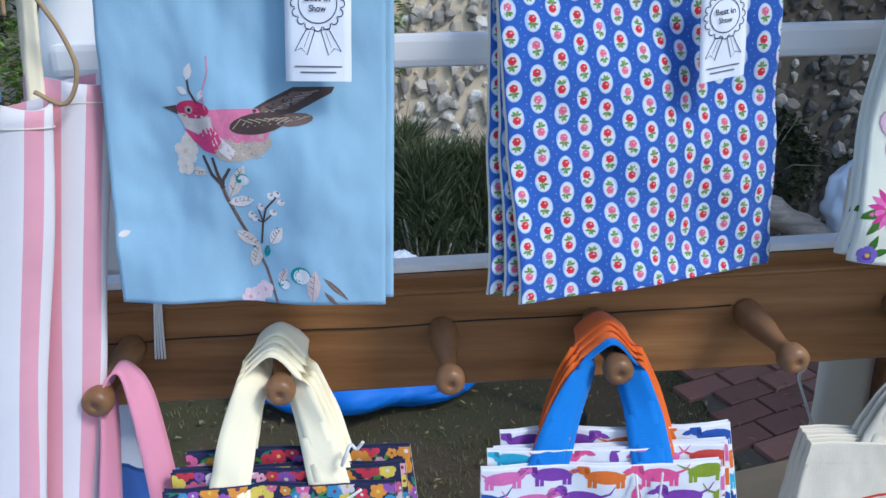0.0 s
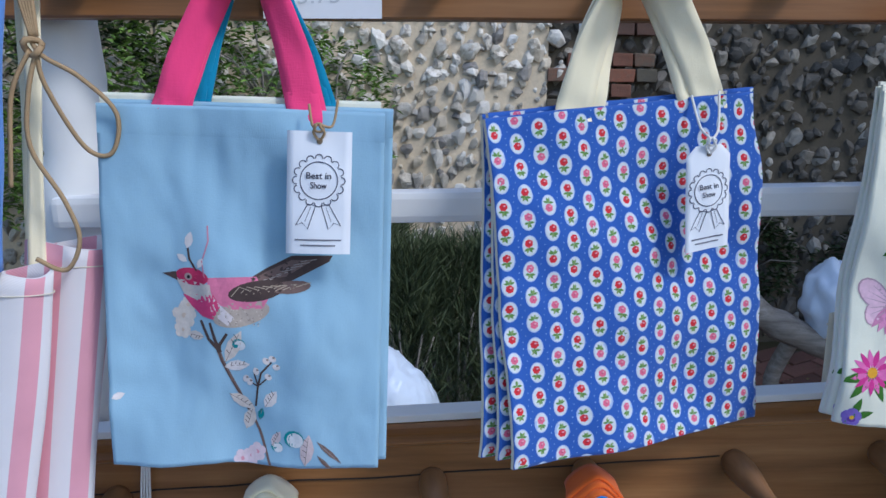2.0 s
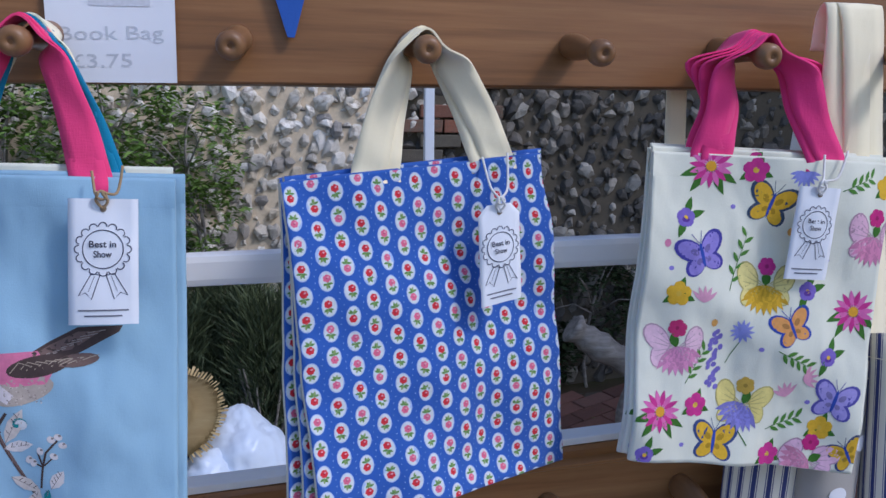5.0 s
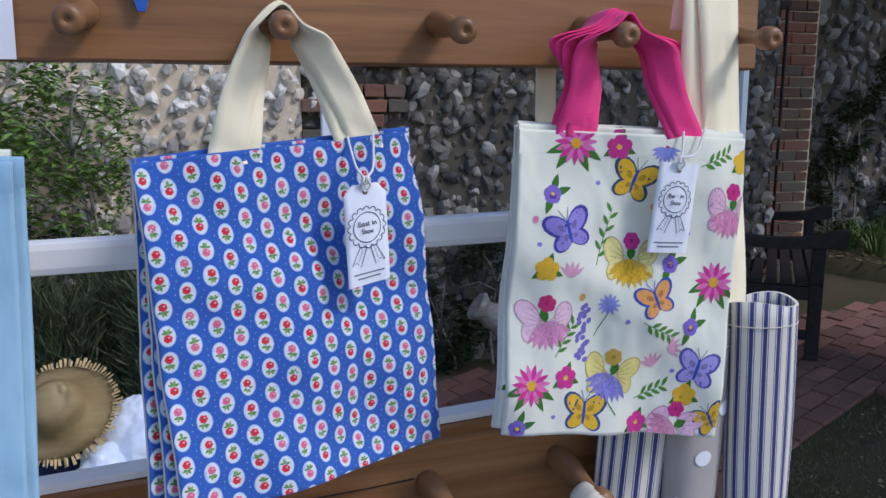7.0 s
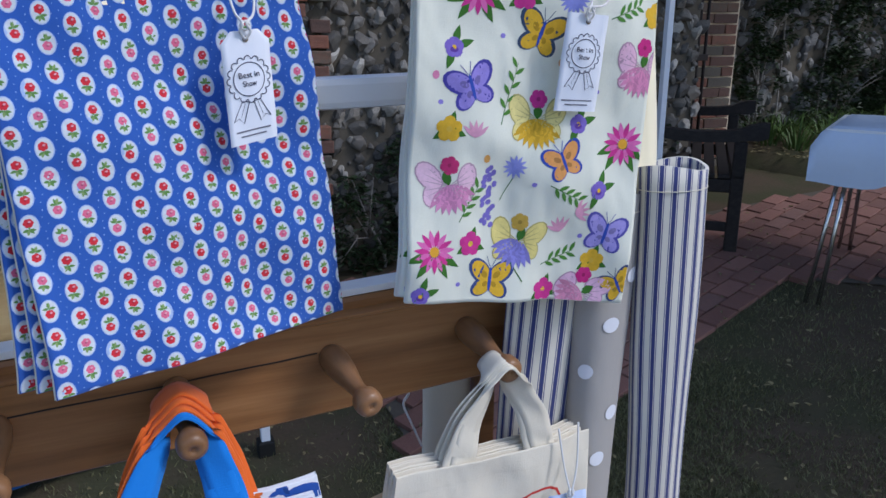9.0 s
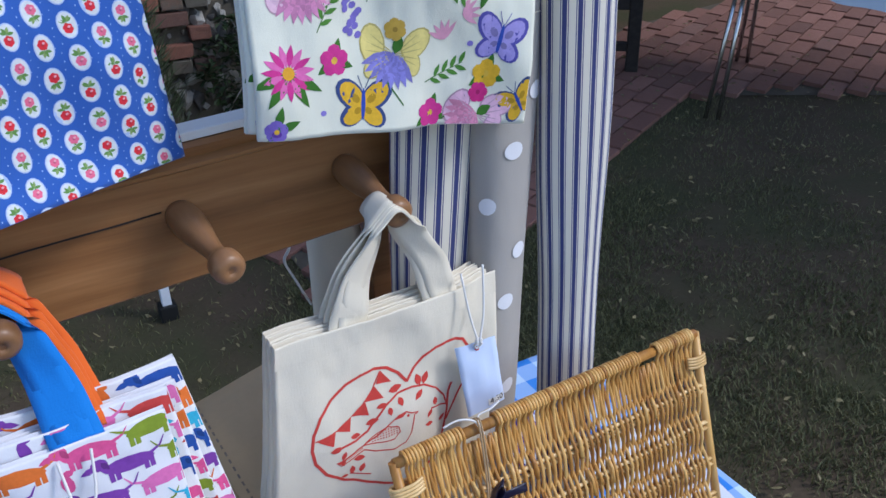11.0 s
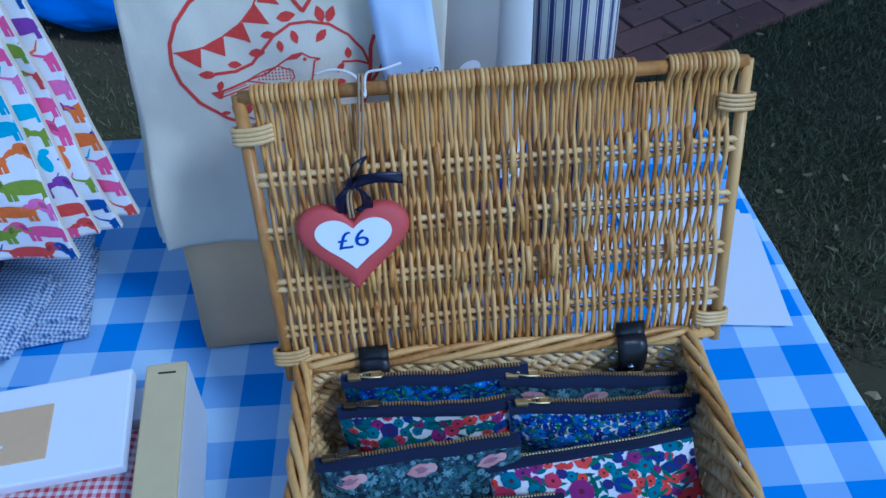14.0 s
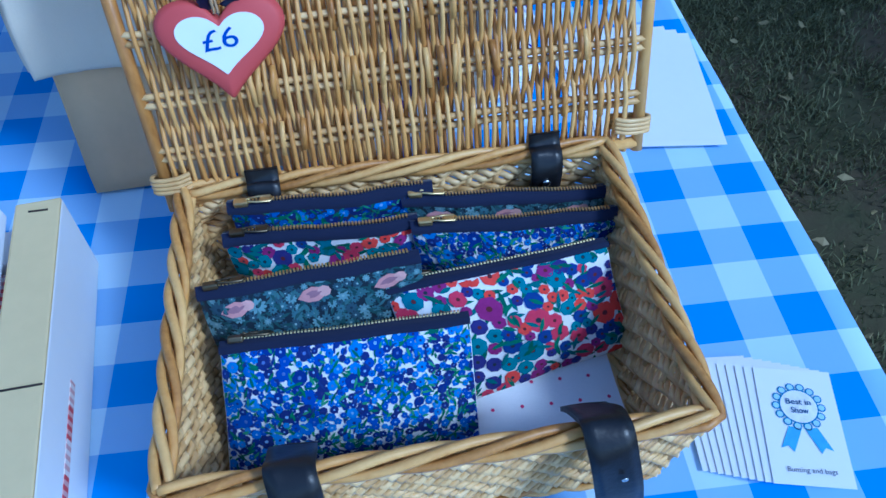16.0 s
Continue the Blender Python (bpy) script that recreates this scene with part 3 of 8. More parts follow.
def rough_face(parent, x0, x1, z0, z1, y, mat, step=0.014):
    """Lumpy lime mortar standing between the flints."""
    nx, nz = int((x1 - x0) / step), int((z1 - z0) / step)
    v = []
    for j in range(nz + 1):
        for i in range(nx + 1):
            x, z = x0 + (x1 - x0) * i / nx, z0 + (z1 - z0) * j / nz
            d = 0.010 * noise.noise((x * 14, z * 14, 1)) + 0.007 * noise.noise((x * 45, z * 45, 4)) + 0.004 * noise.noise((x * 95, z * 95, 7))
            v.append((x, y + 0.002 - d, z))
    f = [(j * (nx + 1) + i, j * (nx + 1) + i + 1, (j + 1) * (nx + 1) + i + 1, (j + 1) * (nx + 1) + i) for j in range(nz) for i in range(nx)]
    raw("mortar", v, f, mat, parent, "", True)


rough_face(wall_w, -2.6, QUOIN[0], 0.2, 2.3, WALL_Y, M["mortar"])
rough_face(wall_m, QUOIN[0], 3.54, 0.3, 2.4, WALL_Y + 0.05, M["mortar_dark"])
near = flint_spots(-0.75, QUOIN[0] + 0.05, 0.95, 2.05, 0.064, 3)
rest = flint_spots(-2.6, -0.78, 0.3, 2.3, 0.07, 4) + flint_spots(-0.78, QUOIN[0] - 0.03, 0.2, 0.93, 0.07, 14)
single, more = near[:300], near[300:]
flints("flints", more + rest, WALL_Y, M["flint_light"], wall_w, "pale grey and buff knapped flints")
flints("flints", flint_spots(QUOIN[0] + 0.05, 3.55, 0.3, 2.4, 0.066, 5), WALL_Y + 0.05, M["flint_shaded"], wall_m, "flints with shade in their dark colour")
flints("flints", flint_spots(4.75, 8.6, 0.2, 3.2, 0.10, 6), 5.35, M["flint_grey_shaded"], wall_e, "grey flints with shade in their colour")


def brick_mesh(l, h, d):
    b = bmesh.new()
    box(b, (0, 0, 0), (l, d, h), min(l, h, d) * 0.09)
    for v in b.verts:
        v.co += Vector([0.006 * noise.noise(v.co * 25 + Vector((k * 9, l * 50, 0))) for k in range(3)])
    me = bpy.data.meshes.new("brick")
    b.to_mesh(me)
    b.free()
    return me


def lay(name, me, mat, parent, m):
    if not me.materials:
        me.materials.append(mat)
    ob = new(name, me)
    ob.parent = parent
    ob.matrix_basis = Matrix.Translation(-ORIGIN[parent]) @ m
    return ob


# brick pier and gate further along
pier = thing("brick_pier", (4.2, 5.0, 0), "tall square red brick gate pier in the garden wall", "pier")
b = bmesh.new()
box(b, (4.13, 5.02, -0.02), (4.50, 5.42, 3.0), 0.005)
part("core", b, M["mortar"], pier)
gate = thing("iron_gate", (3.9, 4.8, 0), "dark rusty iron bar gate standing beside the brick pier", "gate")
for k in range(9):
    b = bmesh.new()
    x = 3.56 + 0.065 * k
    tube(b, [(x, 4.86, 0.05), (x, 4.86, 2.5)], 0.013, 6)
    part("bar", b, M["dark_metal"], gate)
for z in (0.15, 1.3, 2.4):
    b = bmesh.new()
    box(b, (3.54, 4.845, z), (4.10, 4.875, z + 0.045), 0.004)
    part("cross_rail", b, M["dark_metal"], gate)
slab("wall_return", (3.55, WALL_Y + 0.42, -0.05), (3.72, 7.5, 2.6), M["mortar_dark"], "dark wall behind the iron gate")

# ---- plants ----


def leaf_cloud(name, centres, count, size, mat, label, category, flat=0.0, twigs=True, kind="", droop=0.3):
    base = (centres[0][0], centres[0][1], 0.0)
    plant = thing(name, base, label, category, kind=kind)
    v, f = [], []
    total = sum(c[3] ** 2 for c in centres)
    for cx, cy, cz, r in centres:
        for _ in range(int(count * r * r / total)):
            d = Vector((rnd.gauss(0, 1), rnd.gauss(0, 1), rnd.gauss(0, 1))).normalized() * r * rnd.uniform(0.35, 1.0) ** 0.5
            d.y *= 1 - flat
            p = Vector((cx, cy, cz)) + d
            if noise.noise(p * 5) < -0.22:
                continue
            a = rnd.uniform(0, 6.28)
            t = Vector((math.cos(a), math.sin(a), rnd.uniform(-droop - 0.4, 0.5))).normalized()
            s = t.cross(Vector((rnd.uniform(-0.5, 0.5), rnd.uniform(-0.5, 0.5), 1))).normalized()
            l, w = size * rnd.uniform(0.6, 1.3), size * rnd.uniform(0.3, 0.55)
            up = s.cross(t) * l * 0.12
            n = len(v)
            v += [p, p + t * l * 0.45 + s * w * 0.5 + up, p + t * l, p + t * l * 0.45 - s * w * 0.5 + up, p + t * l * 0.5]
            f += [(n, n + 1, n + 4), (n + 1, n + 2, n + 4), (n + 2, n + 3, n + 4), (n + 3, n, n + 4)]
    raw("crown", v, f, mat, plant)
    if twigs:
        b = bmesh.new()
        for cx, cy, cz, r in centres:
            x0 = cx + rnd.uniform(-0.05, 0.05)
            tube(b, smooth_path([(x0, cy, 0), (x0 + rnd.uniform(-0.1, 0.1), cy + 0.02, cz * 0.5), (cx, cy, cz), (cx + rnd.uniform(-0.1, 0.1), cy, cz + r * 0.8)], 4), [0.012 - 0.0007 * k for k in range(13)], 5)
            for _ in range(6):
                d = Vector((rnd.uniform(-1, 1), rnd.uniform(-1, 1), rnd.uniform(-0.2, 1))).normalized() * r * 0.9
                tube(b, [(cx, cy, cz - r * 0.3), Vector((cx, cy, cz)) + d * 0.5, Vector((cx, cy, cz)) + d], [0.006, 0.004, 0.0015], 4)
        part("stem", b, M["weathered"], plant)
    return plant


leaf_cloud("climbing_shrub", [(-1.15, 3.85, 1.55, 0.42), (-0.75, 3.9, 1.65, 0.35), (-0.42, 3.95, 1.55, 0.30), (-1.5, 3.85, 1.25, 0.45), (-0.85, 3.85, 1.25, 0.32), (-0.35, 3.95, 1.25, 0.2), (-2.1, 3.8, 1.5, 0.6)], 13000, 0.05, M["leaf"], "leafy bright green shrub growing against the flint wall", "shrub")
leaf_cloud("dark_shrub", [(-1.3, 4.05, 1.0, 0.5), (-0.7, 4.05, 0.8, 0.45), (-1.9, 4.0, 1.9, 0.6), (-1.3, 4.1, 2.0, 0.4)], 8000, 0.06, M["ivy"], "dark green shrub close against the flint wall", "shrub")
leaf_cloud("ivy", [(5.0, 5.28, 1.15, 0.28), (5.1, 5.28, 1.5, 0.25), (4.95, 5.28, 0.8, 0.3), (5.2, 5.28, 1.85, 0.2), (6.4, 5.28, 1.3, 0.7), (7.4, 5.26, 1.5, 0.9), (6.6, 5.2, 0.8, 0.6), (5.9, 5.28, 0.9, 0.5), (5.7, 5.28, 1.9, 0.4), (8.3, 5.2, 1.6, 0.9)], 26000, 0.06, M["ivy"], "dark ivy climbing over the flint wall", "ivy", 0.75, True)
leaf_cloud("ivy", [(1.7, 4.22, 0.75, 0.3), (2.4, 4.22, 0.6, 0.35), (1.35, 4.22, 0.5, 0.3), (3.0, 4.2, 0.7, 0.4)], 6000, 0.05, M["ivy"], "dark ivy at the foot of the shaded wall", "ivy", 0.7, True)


def tuft(name, x, y, r, h, count, mat, label, lean, width, z=0.0):
    plant = thing(name, (x, y, z), label, "plant")
    v, f = [], []
    for _ in range(count):
        a, q = rnd.uniform(0, 6.28), r * math.sqrt(rnd.random())
        p = Vector((x + q * math.cos(a), y + q * math.sin(a), z))
        d = Vector((math.cos(a), math.sin(a), 0)) * rnd.uniform(0.1, 1) * lean
        hh = h * rnd.uniform(0.55, 1.1)
        s = Vector((-math.sin(a), math.cos(a), 0)) * width
        n = len(v)
        for k in range(5):
            t = k / 4
            c = p + d * (t * t) * hh + Vector((0, 0, hh * (t - 0.35 * lean * t * t)))
            w = s * (1 - 0.85 * t)
            v += [c - w, c + w]
            if k:
                m = n + 2 * k
                f.append((m - 2, m - 1, m + 1, m))
    raw("leaves", v, f, mat, plant)
    return plant


def lavender(x, y, r, h):
    """A bushy plant: woody stems below, short narrow sprigs all over its crown, a few long stalks."""
    plant = thing("lavender_bush", (x, y, 0), "grey-green lavender bush with fine sprigs below the flint wall", "plant")
    b = bmesh.new()
    for _ in range(9):
        a = rnd.uniform(0, 6.28)
        e = Vector((x + r * 0.7 * math.cos(a), y + r * 0.7 * math.sin(a), h * rnd.uniform(0.45, 0.7)))
        tube(b, [(x, y, 0), (x + (e.x - x) * 0.4, y + (e.y - y) * 0.4, e.z * 0.5), e], [0.012, 0.009, 0.004], 5)
    part("stem", b, M["weathered"], plant)
    v, f = [], []
    for _ in range(5200):
        a, t = rnd.uniform(0, 6.28), rnd.random() ** 0.6
        rr = r * (0.35 + 0.75 * rnd.random()) * (1.05 - 0.55 * t)
        p = Vector((x + rr * math.cos(a), y + rr * math.sin(a), h * (0.08 + 0.86 * t)))
        d = Vector((math.cos(a) * rnd.uniform(0, 0.9) + rnd.gauss(0, 0.3), math.sin(a) * rnd.uniform(0, 0.9) + rnd.gauss(0, 0.45), 0.75)).normalized()
        s = d.cross(Vector((rnd.uniform(-1, 1), rnd.uniform(-1, 1), 0.1))).normalized()
        l = rnd.uniform(0.05, 0.12) if rnd.random() < 0.93 else rnd.uniform(0.16, 0.26)
        w = rnd.uniform(0.0016, 0.0034) if l < 0.15 else 0.0014
        n = len(v)
        v += [p - s * w * 0.5, p + s * w * 0.5, p + d * l * 0.55 + s * w, p + d * l * 0.55 - s * w, p + d * l]
        f += [(n, n + 1, n + 2, n + 3), (n + 3, n + 2, n + 4)]
    raw("leaves", v, f, M["lavender"], plant)


for k in range(11):
    x = -1.5 + 0.21 * k + rnd.uniform(-0.05, 0.05)
    lavender(x, 3.72 + rnd.uniform(-0.12, 0.12), 0.27, 0.98 + rnd.uniform(-0.14, 0.12))
for k in range(16):
    tuft("strap_leaf_plant", 5.0 + 0.30 * (k % 8) + rnd.uniform(-0.1, 0.1), 4.75 + 0.33 * (k // 8) + rnd.uniform(-0.08, 0.08), 0.10, 0.50, 60, M["strap_leaf"], "clump of arching bright green strap leaves", 1.0, 0.009, 0.55)

# trees added outside the view; their crowns shade path, lawn and middle wall


def shade_tree(x, y, label, clumps):
    tr = thing("shade_tree", (x, y, 0), label, "tree")
    b = bmesh.new()
    tube(b, smooth_path([(x, y, 0), (x + 0.05, y - 0.05, 1.4), (x - 0.08, y, 2.6), (x, y, 3.6)], 5), [0.20 - 0.008 * k for k in range(16)], 10)
    part("trunk", b, M["weathered"], tr)
    v, f = [], []
    for e in clumps:
        e = Vector(e)
        b = bmesh.new()
        s0 = Vector((x - 0.05, y, 2.8))
        tube(b, smooth_path([s0, s0.lerp(e, 0.5) + Vector((0, 0, 0.35)), e], 5), [0.08 - 0.006 * j for j in range(11)], 6)
        part("limb", b, M["weathered"], tr)
        for _ in range(900):
            p = e + Vector((rnd.gauss(0, 0.42), rnd.gauss(0, 0.42), rnd.gauss(0, 0.24)))
            if p.z < 2.9:
                continue
            a = rnd.uniform(0, 6.28)
            t = Vector((math.cos(a), math.sin(a), rnd.uniform(-0.6, 0.2)))
            s = Vector((-math.sin(a), math.cos(a), rnd.uniform(-0.3, 0.3)))
            l, w = rnd.uniform(0.09, 0.15), rnd.uniform(0.03, 0.05)
            n = len(v)
            v += [p, p + t * l * 0.5 + s * w, p + t * l, p + t * l * 0.5 - s * w]
            f.append((n, n + 1, n + 2, n + 3))
    raw("crown", v, f, M["leaf"], tr)


def ring(cx, cy, r, n, low, high):
    return [(cx + r * math.cos(6.2832 * k / n) * rnd.uniform(0.55, 1.1), cy + r * math.sin(6.2832 * k / n) * rnd.uniform(0.55, 1.1), rnd.uniform(low, high)) for k in range(n)]


shade_tree(3.4, 6.2, "broad leafy tree added out of view behind the wall for shade", ring(4.9, 4.9, 2.0, 14, 3.7, 4.7))
shade_tree(7.4, 0.2, "leafy tree added out of view on the far lawn for shade", ring(5.15, 0.6, 1.15, 9, 3.5, 4.6))

# driftwood leaning at the foot of the shaded wall
log = thing("driftwood_branch", (1.6, 3.45, 0.1), "weathered silver-grey driftwood branch lying on the flower bed", "driftwood")
b = bmesh.new()
lp = smooth_path([(1.27, 3.42, 0.795), (1.34, 3.41, 0.745), (1.45, 3.40, 0.675), (1.62, 3.40, 0.59), (1.84, 3.40, 0.50), (2.10, 3.40, 0.36), (2.30, 3.40, 0.20)], 6)
tube(b, lp, [0.062 + 0.022 * noise.noise((k * 0.35, 0, 0)) for k in range(len(lp))], 10)
tube(b, smooth_path([(1.62, 3.42, 0.58), (1.58, 3.52, 0.34), (1.60, 3.50, 0.10)], 5), 0.036, 8)
part("branch", b, M["weathered"], log)
b = bmesh.new()
bmesh.ops.create_icosphere(b, subdivisions=4, radius=1)
for v in b.verts:
    k = 1 + 0.25 * noise.noise(v.co * 2.2) + 0.07 * noise.noise(v.co * 8)
    v.co = Vector((1.74 + v.co.x * 0.105 * k, 3.40 + v.co.y * 0.11 * k, 0.75 + v.co.z * 0.165 * k))
tagged(part("carrier_bag", b, M["carrier"], None, "", True), "crumpled white plastic carrier bag on the driftwood", "bag")

# ---- bench ----
bench = thing("garden_bench", (3.3, 3.9, 0.3), "dark weathered wooden garden bench on the brick path", "bench")


def plank(name, lo, hi, mat, parent, bev=0.006, m=None, label=""):
    q = bmesh.new()
    box(q, lo, hi, bev, m)
    return part(name, q, mat, parent, label)


BT = pose(3.29, 3.50, 0.30, 0, 0, -40) @ Matrix.Diagonal((1, 1, 1.07, 1))
for yy in (0.0, 1.35):
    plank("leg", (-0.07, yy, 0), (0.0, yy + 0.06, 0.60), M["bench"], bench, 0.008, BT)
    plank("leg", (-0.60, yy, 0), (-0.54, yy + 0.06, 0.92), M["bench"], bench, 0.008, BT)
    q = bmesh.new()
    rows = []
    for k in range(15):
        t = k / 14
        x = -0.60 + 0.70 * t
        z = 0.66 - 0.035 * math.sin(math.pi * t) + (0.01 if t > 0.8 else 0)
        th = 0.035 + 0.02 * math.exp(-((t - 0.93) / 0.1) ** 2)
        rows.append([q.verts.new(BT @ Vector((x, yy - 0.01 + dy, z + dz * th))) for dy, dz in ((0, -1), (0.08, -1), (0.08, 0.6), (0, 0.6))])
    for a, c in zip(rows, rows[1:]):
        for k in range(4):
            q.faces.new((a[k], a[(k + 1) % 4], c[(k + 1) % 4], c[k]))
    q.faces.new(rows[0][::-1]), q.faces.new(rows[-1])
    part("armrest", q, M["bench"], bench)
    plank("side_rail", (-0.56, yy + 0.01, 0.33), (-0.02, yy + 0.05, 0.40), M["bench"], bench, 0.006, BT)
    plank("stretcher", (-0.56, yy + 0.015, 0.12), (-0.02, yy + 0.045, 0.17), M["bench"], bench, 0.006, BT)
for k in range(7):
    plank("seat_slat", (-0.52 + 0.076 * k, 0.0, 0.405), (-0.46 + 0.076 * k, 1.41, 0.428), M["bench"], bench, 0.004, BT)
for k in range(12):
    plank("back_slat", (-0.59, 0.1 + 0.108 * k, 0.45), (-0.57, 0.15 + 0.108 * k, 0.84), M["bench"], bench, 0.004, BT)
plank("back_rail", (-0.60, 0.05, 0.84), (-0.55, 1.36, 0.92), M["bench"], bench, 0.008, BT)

# ---- folding table with a plastic cover, further off ----
ft = thing("folding_table", (3.6, 2.7, 0.27), "folding table with thin steel legs standing on the lawn", "table")
TT = pose(3.23, 2.95, 0.365, 0, 0, -55)
plank("tabletop", (0, 0, 0.70), (1.5, 0.7, 0.725), M["white_paint"], ft, 0.004, TT)
for a, c in (((0.03, -0.12), (0.10, 0.10)), ((0.06, 0.72), (0.12, 0.5)), ((1.3, -0.08), (1.3, 0.1)), ((1.36, 0.7), (1.36, 0.5))):
    for o in (0.0, 0.06):
        q = bmesh.new()
        tube(q, [TT @ Vector((a[0] + o, a[1], -0.11)), TT @ Vector((c[0] + o * 0.4, c[1], 0.70))], 0.011, 8)
        part("leg", q, M["steel"], ft)
q = bmesh.new()
g = {}
for i in range(34):
    for j in range(22):
        x, y = -0.12 + 1.74 * i / 33, -0.16 + 1.02 * j / 21
        out = max(0, -x, x - 1.5, -y, y - 0.7)
        z = 0.732 - out * (1.7 + 0.5 * noise.noise((x * 4, y * 4, 0))) + 0.012 * abs(noise.noise((x * 9, y * 9, 3))) * (out < 0.01) + 0.03 * noise.noise((x * 7, y * 7, 1)) * (out > 0.03)
        px, py = min(max(x, -0.05), 1.55) if out > 0.04 else x, min(max(y, -0.05), 0.75) if out > 0.04 else y
        g[i, j] = q.verts.new(TT @ Vector((px, py, z)))
for i in range(33):
    for j in range(21):
        q.faces.new((g[i, j], g[i + 1, j], g[i + 1, j + 1], g[i, j + 1])).smooth = True
tagged(part("plastic_cover", q, M["carrier"]), "crumpled thin white plastic sheet draped over the folding table", "cover")

# ---- shelter poles, hat and bags on the lawn behind ----
for px, py, foot in ((0.508, 2.78, 0.045), (2.62, 3.40, 0.25)):
    pole = thing("shelter_pole", (px, py, foot), "white square steel shelter pole with a black foot on the lawn", "pole", "shelter poles")
    plank("post", (px - 0.016, py - 0.016, foot + 0.05), (px + 0.016, py + 0.016, 2.9), M["pole"], pole, 0.003)
    plank("foot", (px - 0.03, py - 0.03, foot - 0.01), (px + 0.03, py + 0.03, foot + 0.055), M["rubber"], pole, 0.006)


def lump(name, centre, radii, mat, label, category, crease=0.22, fine=0.05, seed=0.0, sub=4, shape=None, parent=None):
    q = bmesh.new()
    bmesh.ops.create_icosphere(q, subdivisions=sub, radius=1)
    for v in q.verts:
        c = v.co.copy()
        k = 1 + crease * noise.noise(c * 1.6 + Vector((seed, 0, 0))) + fine * (1 - 2 * abs(noise.noise(c * 6 + Vector((0, seed, 0)))))
        p = Vector((c.x * radii[0], c.y * radii[1], c.z * radii[2])) * k
        if shape:
            p = shape(p)
        p.z = max(p.z, -radii[2] * 0.8)
        v.co = p + Vector(centre)
    return tagged(part(name, q, mat, parent, "", True), label, category)


shopping = thing("shopping_bag", (-0.36, 2.98, 0.0), "large bright blue woven plastic bag lying on the lawn", "bag")
lump("body", (-0.36, 3.18, 0.12), (0.48, 0.36, 0.15), M["blue_tarp"], "", "", 0.22, 0.05, 1.0, 5, None, shopping)
for k in range(2):
    q = bmesh.new()
    ribbon(q, [(-0.62 + 0.1 * k, 2.94, 0.18), (-0.66 + 0.1 * k, 2.89, 0.27), (-0.52 + 0.1 * k, 2.86, 0.30 - 0.05 * k), (-0.36 + 0.1 * k, 2.87, 0.26), (-0.32 + 0.1 * k, 2.92, 0.18)], [(0, 0.5, 1), (0, 1, 0.5), (0, 1, 0.3), (0, 1, 0.5), (0, 0.5, 1)], 0.035)
    part("handle", q, M["blue_tarp"], shopping)
lump("carrier_bag", (-0.15, 3.04, 0.36), (0.21, 0.18, 0.24), M["carrier"], "crumpled white plastic carrier bag on the blue bag", "bag", 0.14, 0.05, 4.0, 5, lambda p: Vector((p.x * (1 - 1.1 * max(0, p.z)), p.y, p.z * 1.05)))
lump("carrier_bag", (-0.255, 2.90, 0.41), (0.085, 0.08, 0.11), M["carrier"], "small crumpled white plastic bag beside the straw hat", "bag", 0.3, 0.12, 8.0)
lump("striped_cloth", (-0.44, 3.08, 0.36), (0.24, 0.17, 0.19), M["navy_cotton"], "folded navy cloth under the straw hat", "cloth", 0.2, 0.06, 2.0)

hat = thing("straw_hat", (-0.38, 3.0, 0.6), "plaited natural straw sun hat with a frayed brim", "hat")
HT = pose(-0.385, 2.97, 0.635, 44, -12, 0)
q = bmesh.new()
prof = [(0.175, 0.0), (0.14, 0.006), (0.098, 0.012), (0.092, 0.045), (0.085, 0.08), (0.06, 0.10), (0.0, 0.106)]
rings = []
for r, z in prof[:-1]:
    rings.append([q.verts.new(HT @ Vector(((r + (0.006 * (k % 2) if r > 0.15 else 0)) * math.cos(6.2832 * k / 72), r * math.sin(6.2832 * k / 72), z + 0.008 * math.sin(k * 0.35) * (r > 0.12)))) for k in range(72)])
for a, c in zip(rings, rings[1:]):
    for k in range(72):
        q.faces.new((a[k], a[(k + 1) % 72], c[(k + 1) % 72], c[k])).smooth = True
q.faces.new(rings[-1])
bmesh.ops.solidify(q, geom=q.faces[:], thickness=0.003)
part("body", q, M["straw"], hat, "", True)
v, f = [], []
for k in range(90):
    a = 6.2832 * k / 90 + rnd.uniform(-0.02, 0.02)
    l = rnd.uniform(0.015, 0.034)
    for da, rr in ((-0.022, 0.170), (0.022, 0.170), (0.026 + rnd.uniform(-0.02, 0.02), 0.175 + l), (-0.012, 0.175 + l)):
        v.append(HT @ Vector((rr * math.cos(a + da), rr * math.sin(a + da), 0.002 + rnd.uniform(-0.004, 0.006))))
    f.append((4 * k, 4 * k + 1, 4 * k + 2, 4 * k + 3))
raw("fringe", v, f, M["straw"], hat)

# ---- stall table with gingham cloth ----
TABLE_Z = 0.74
table = thing("stall_table", (0.0, 0.7, 0), "trestle table under a gingham cloth on the lawn", "table")
plank("tabletop", (-0.86, 0.24, 0.705), (0.915, 1.13, 0.732), M["weathered"], table, 0.004)
for x in (-0.7, 0.78):
    for y in (0.32, 1.05):
        plank("leg", (x, y, 0.0), (x + 0.04, y + 0.04, 0.705), M["weathered"], table, 0.003)
q = bmesh.new()
g = {}
NX, NY = 120, 74
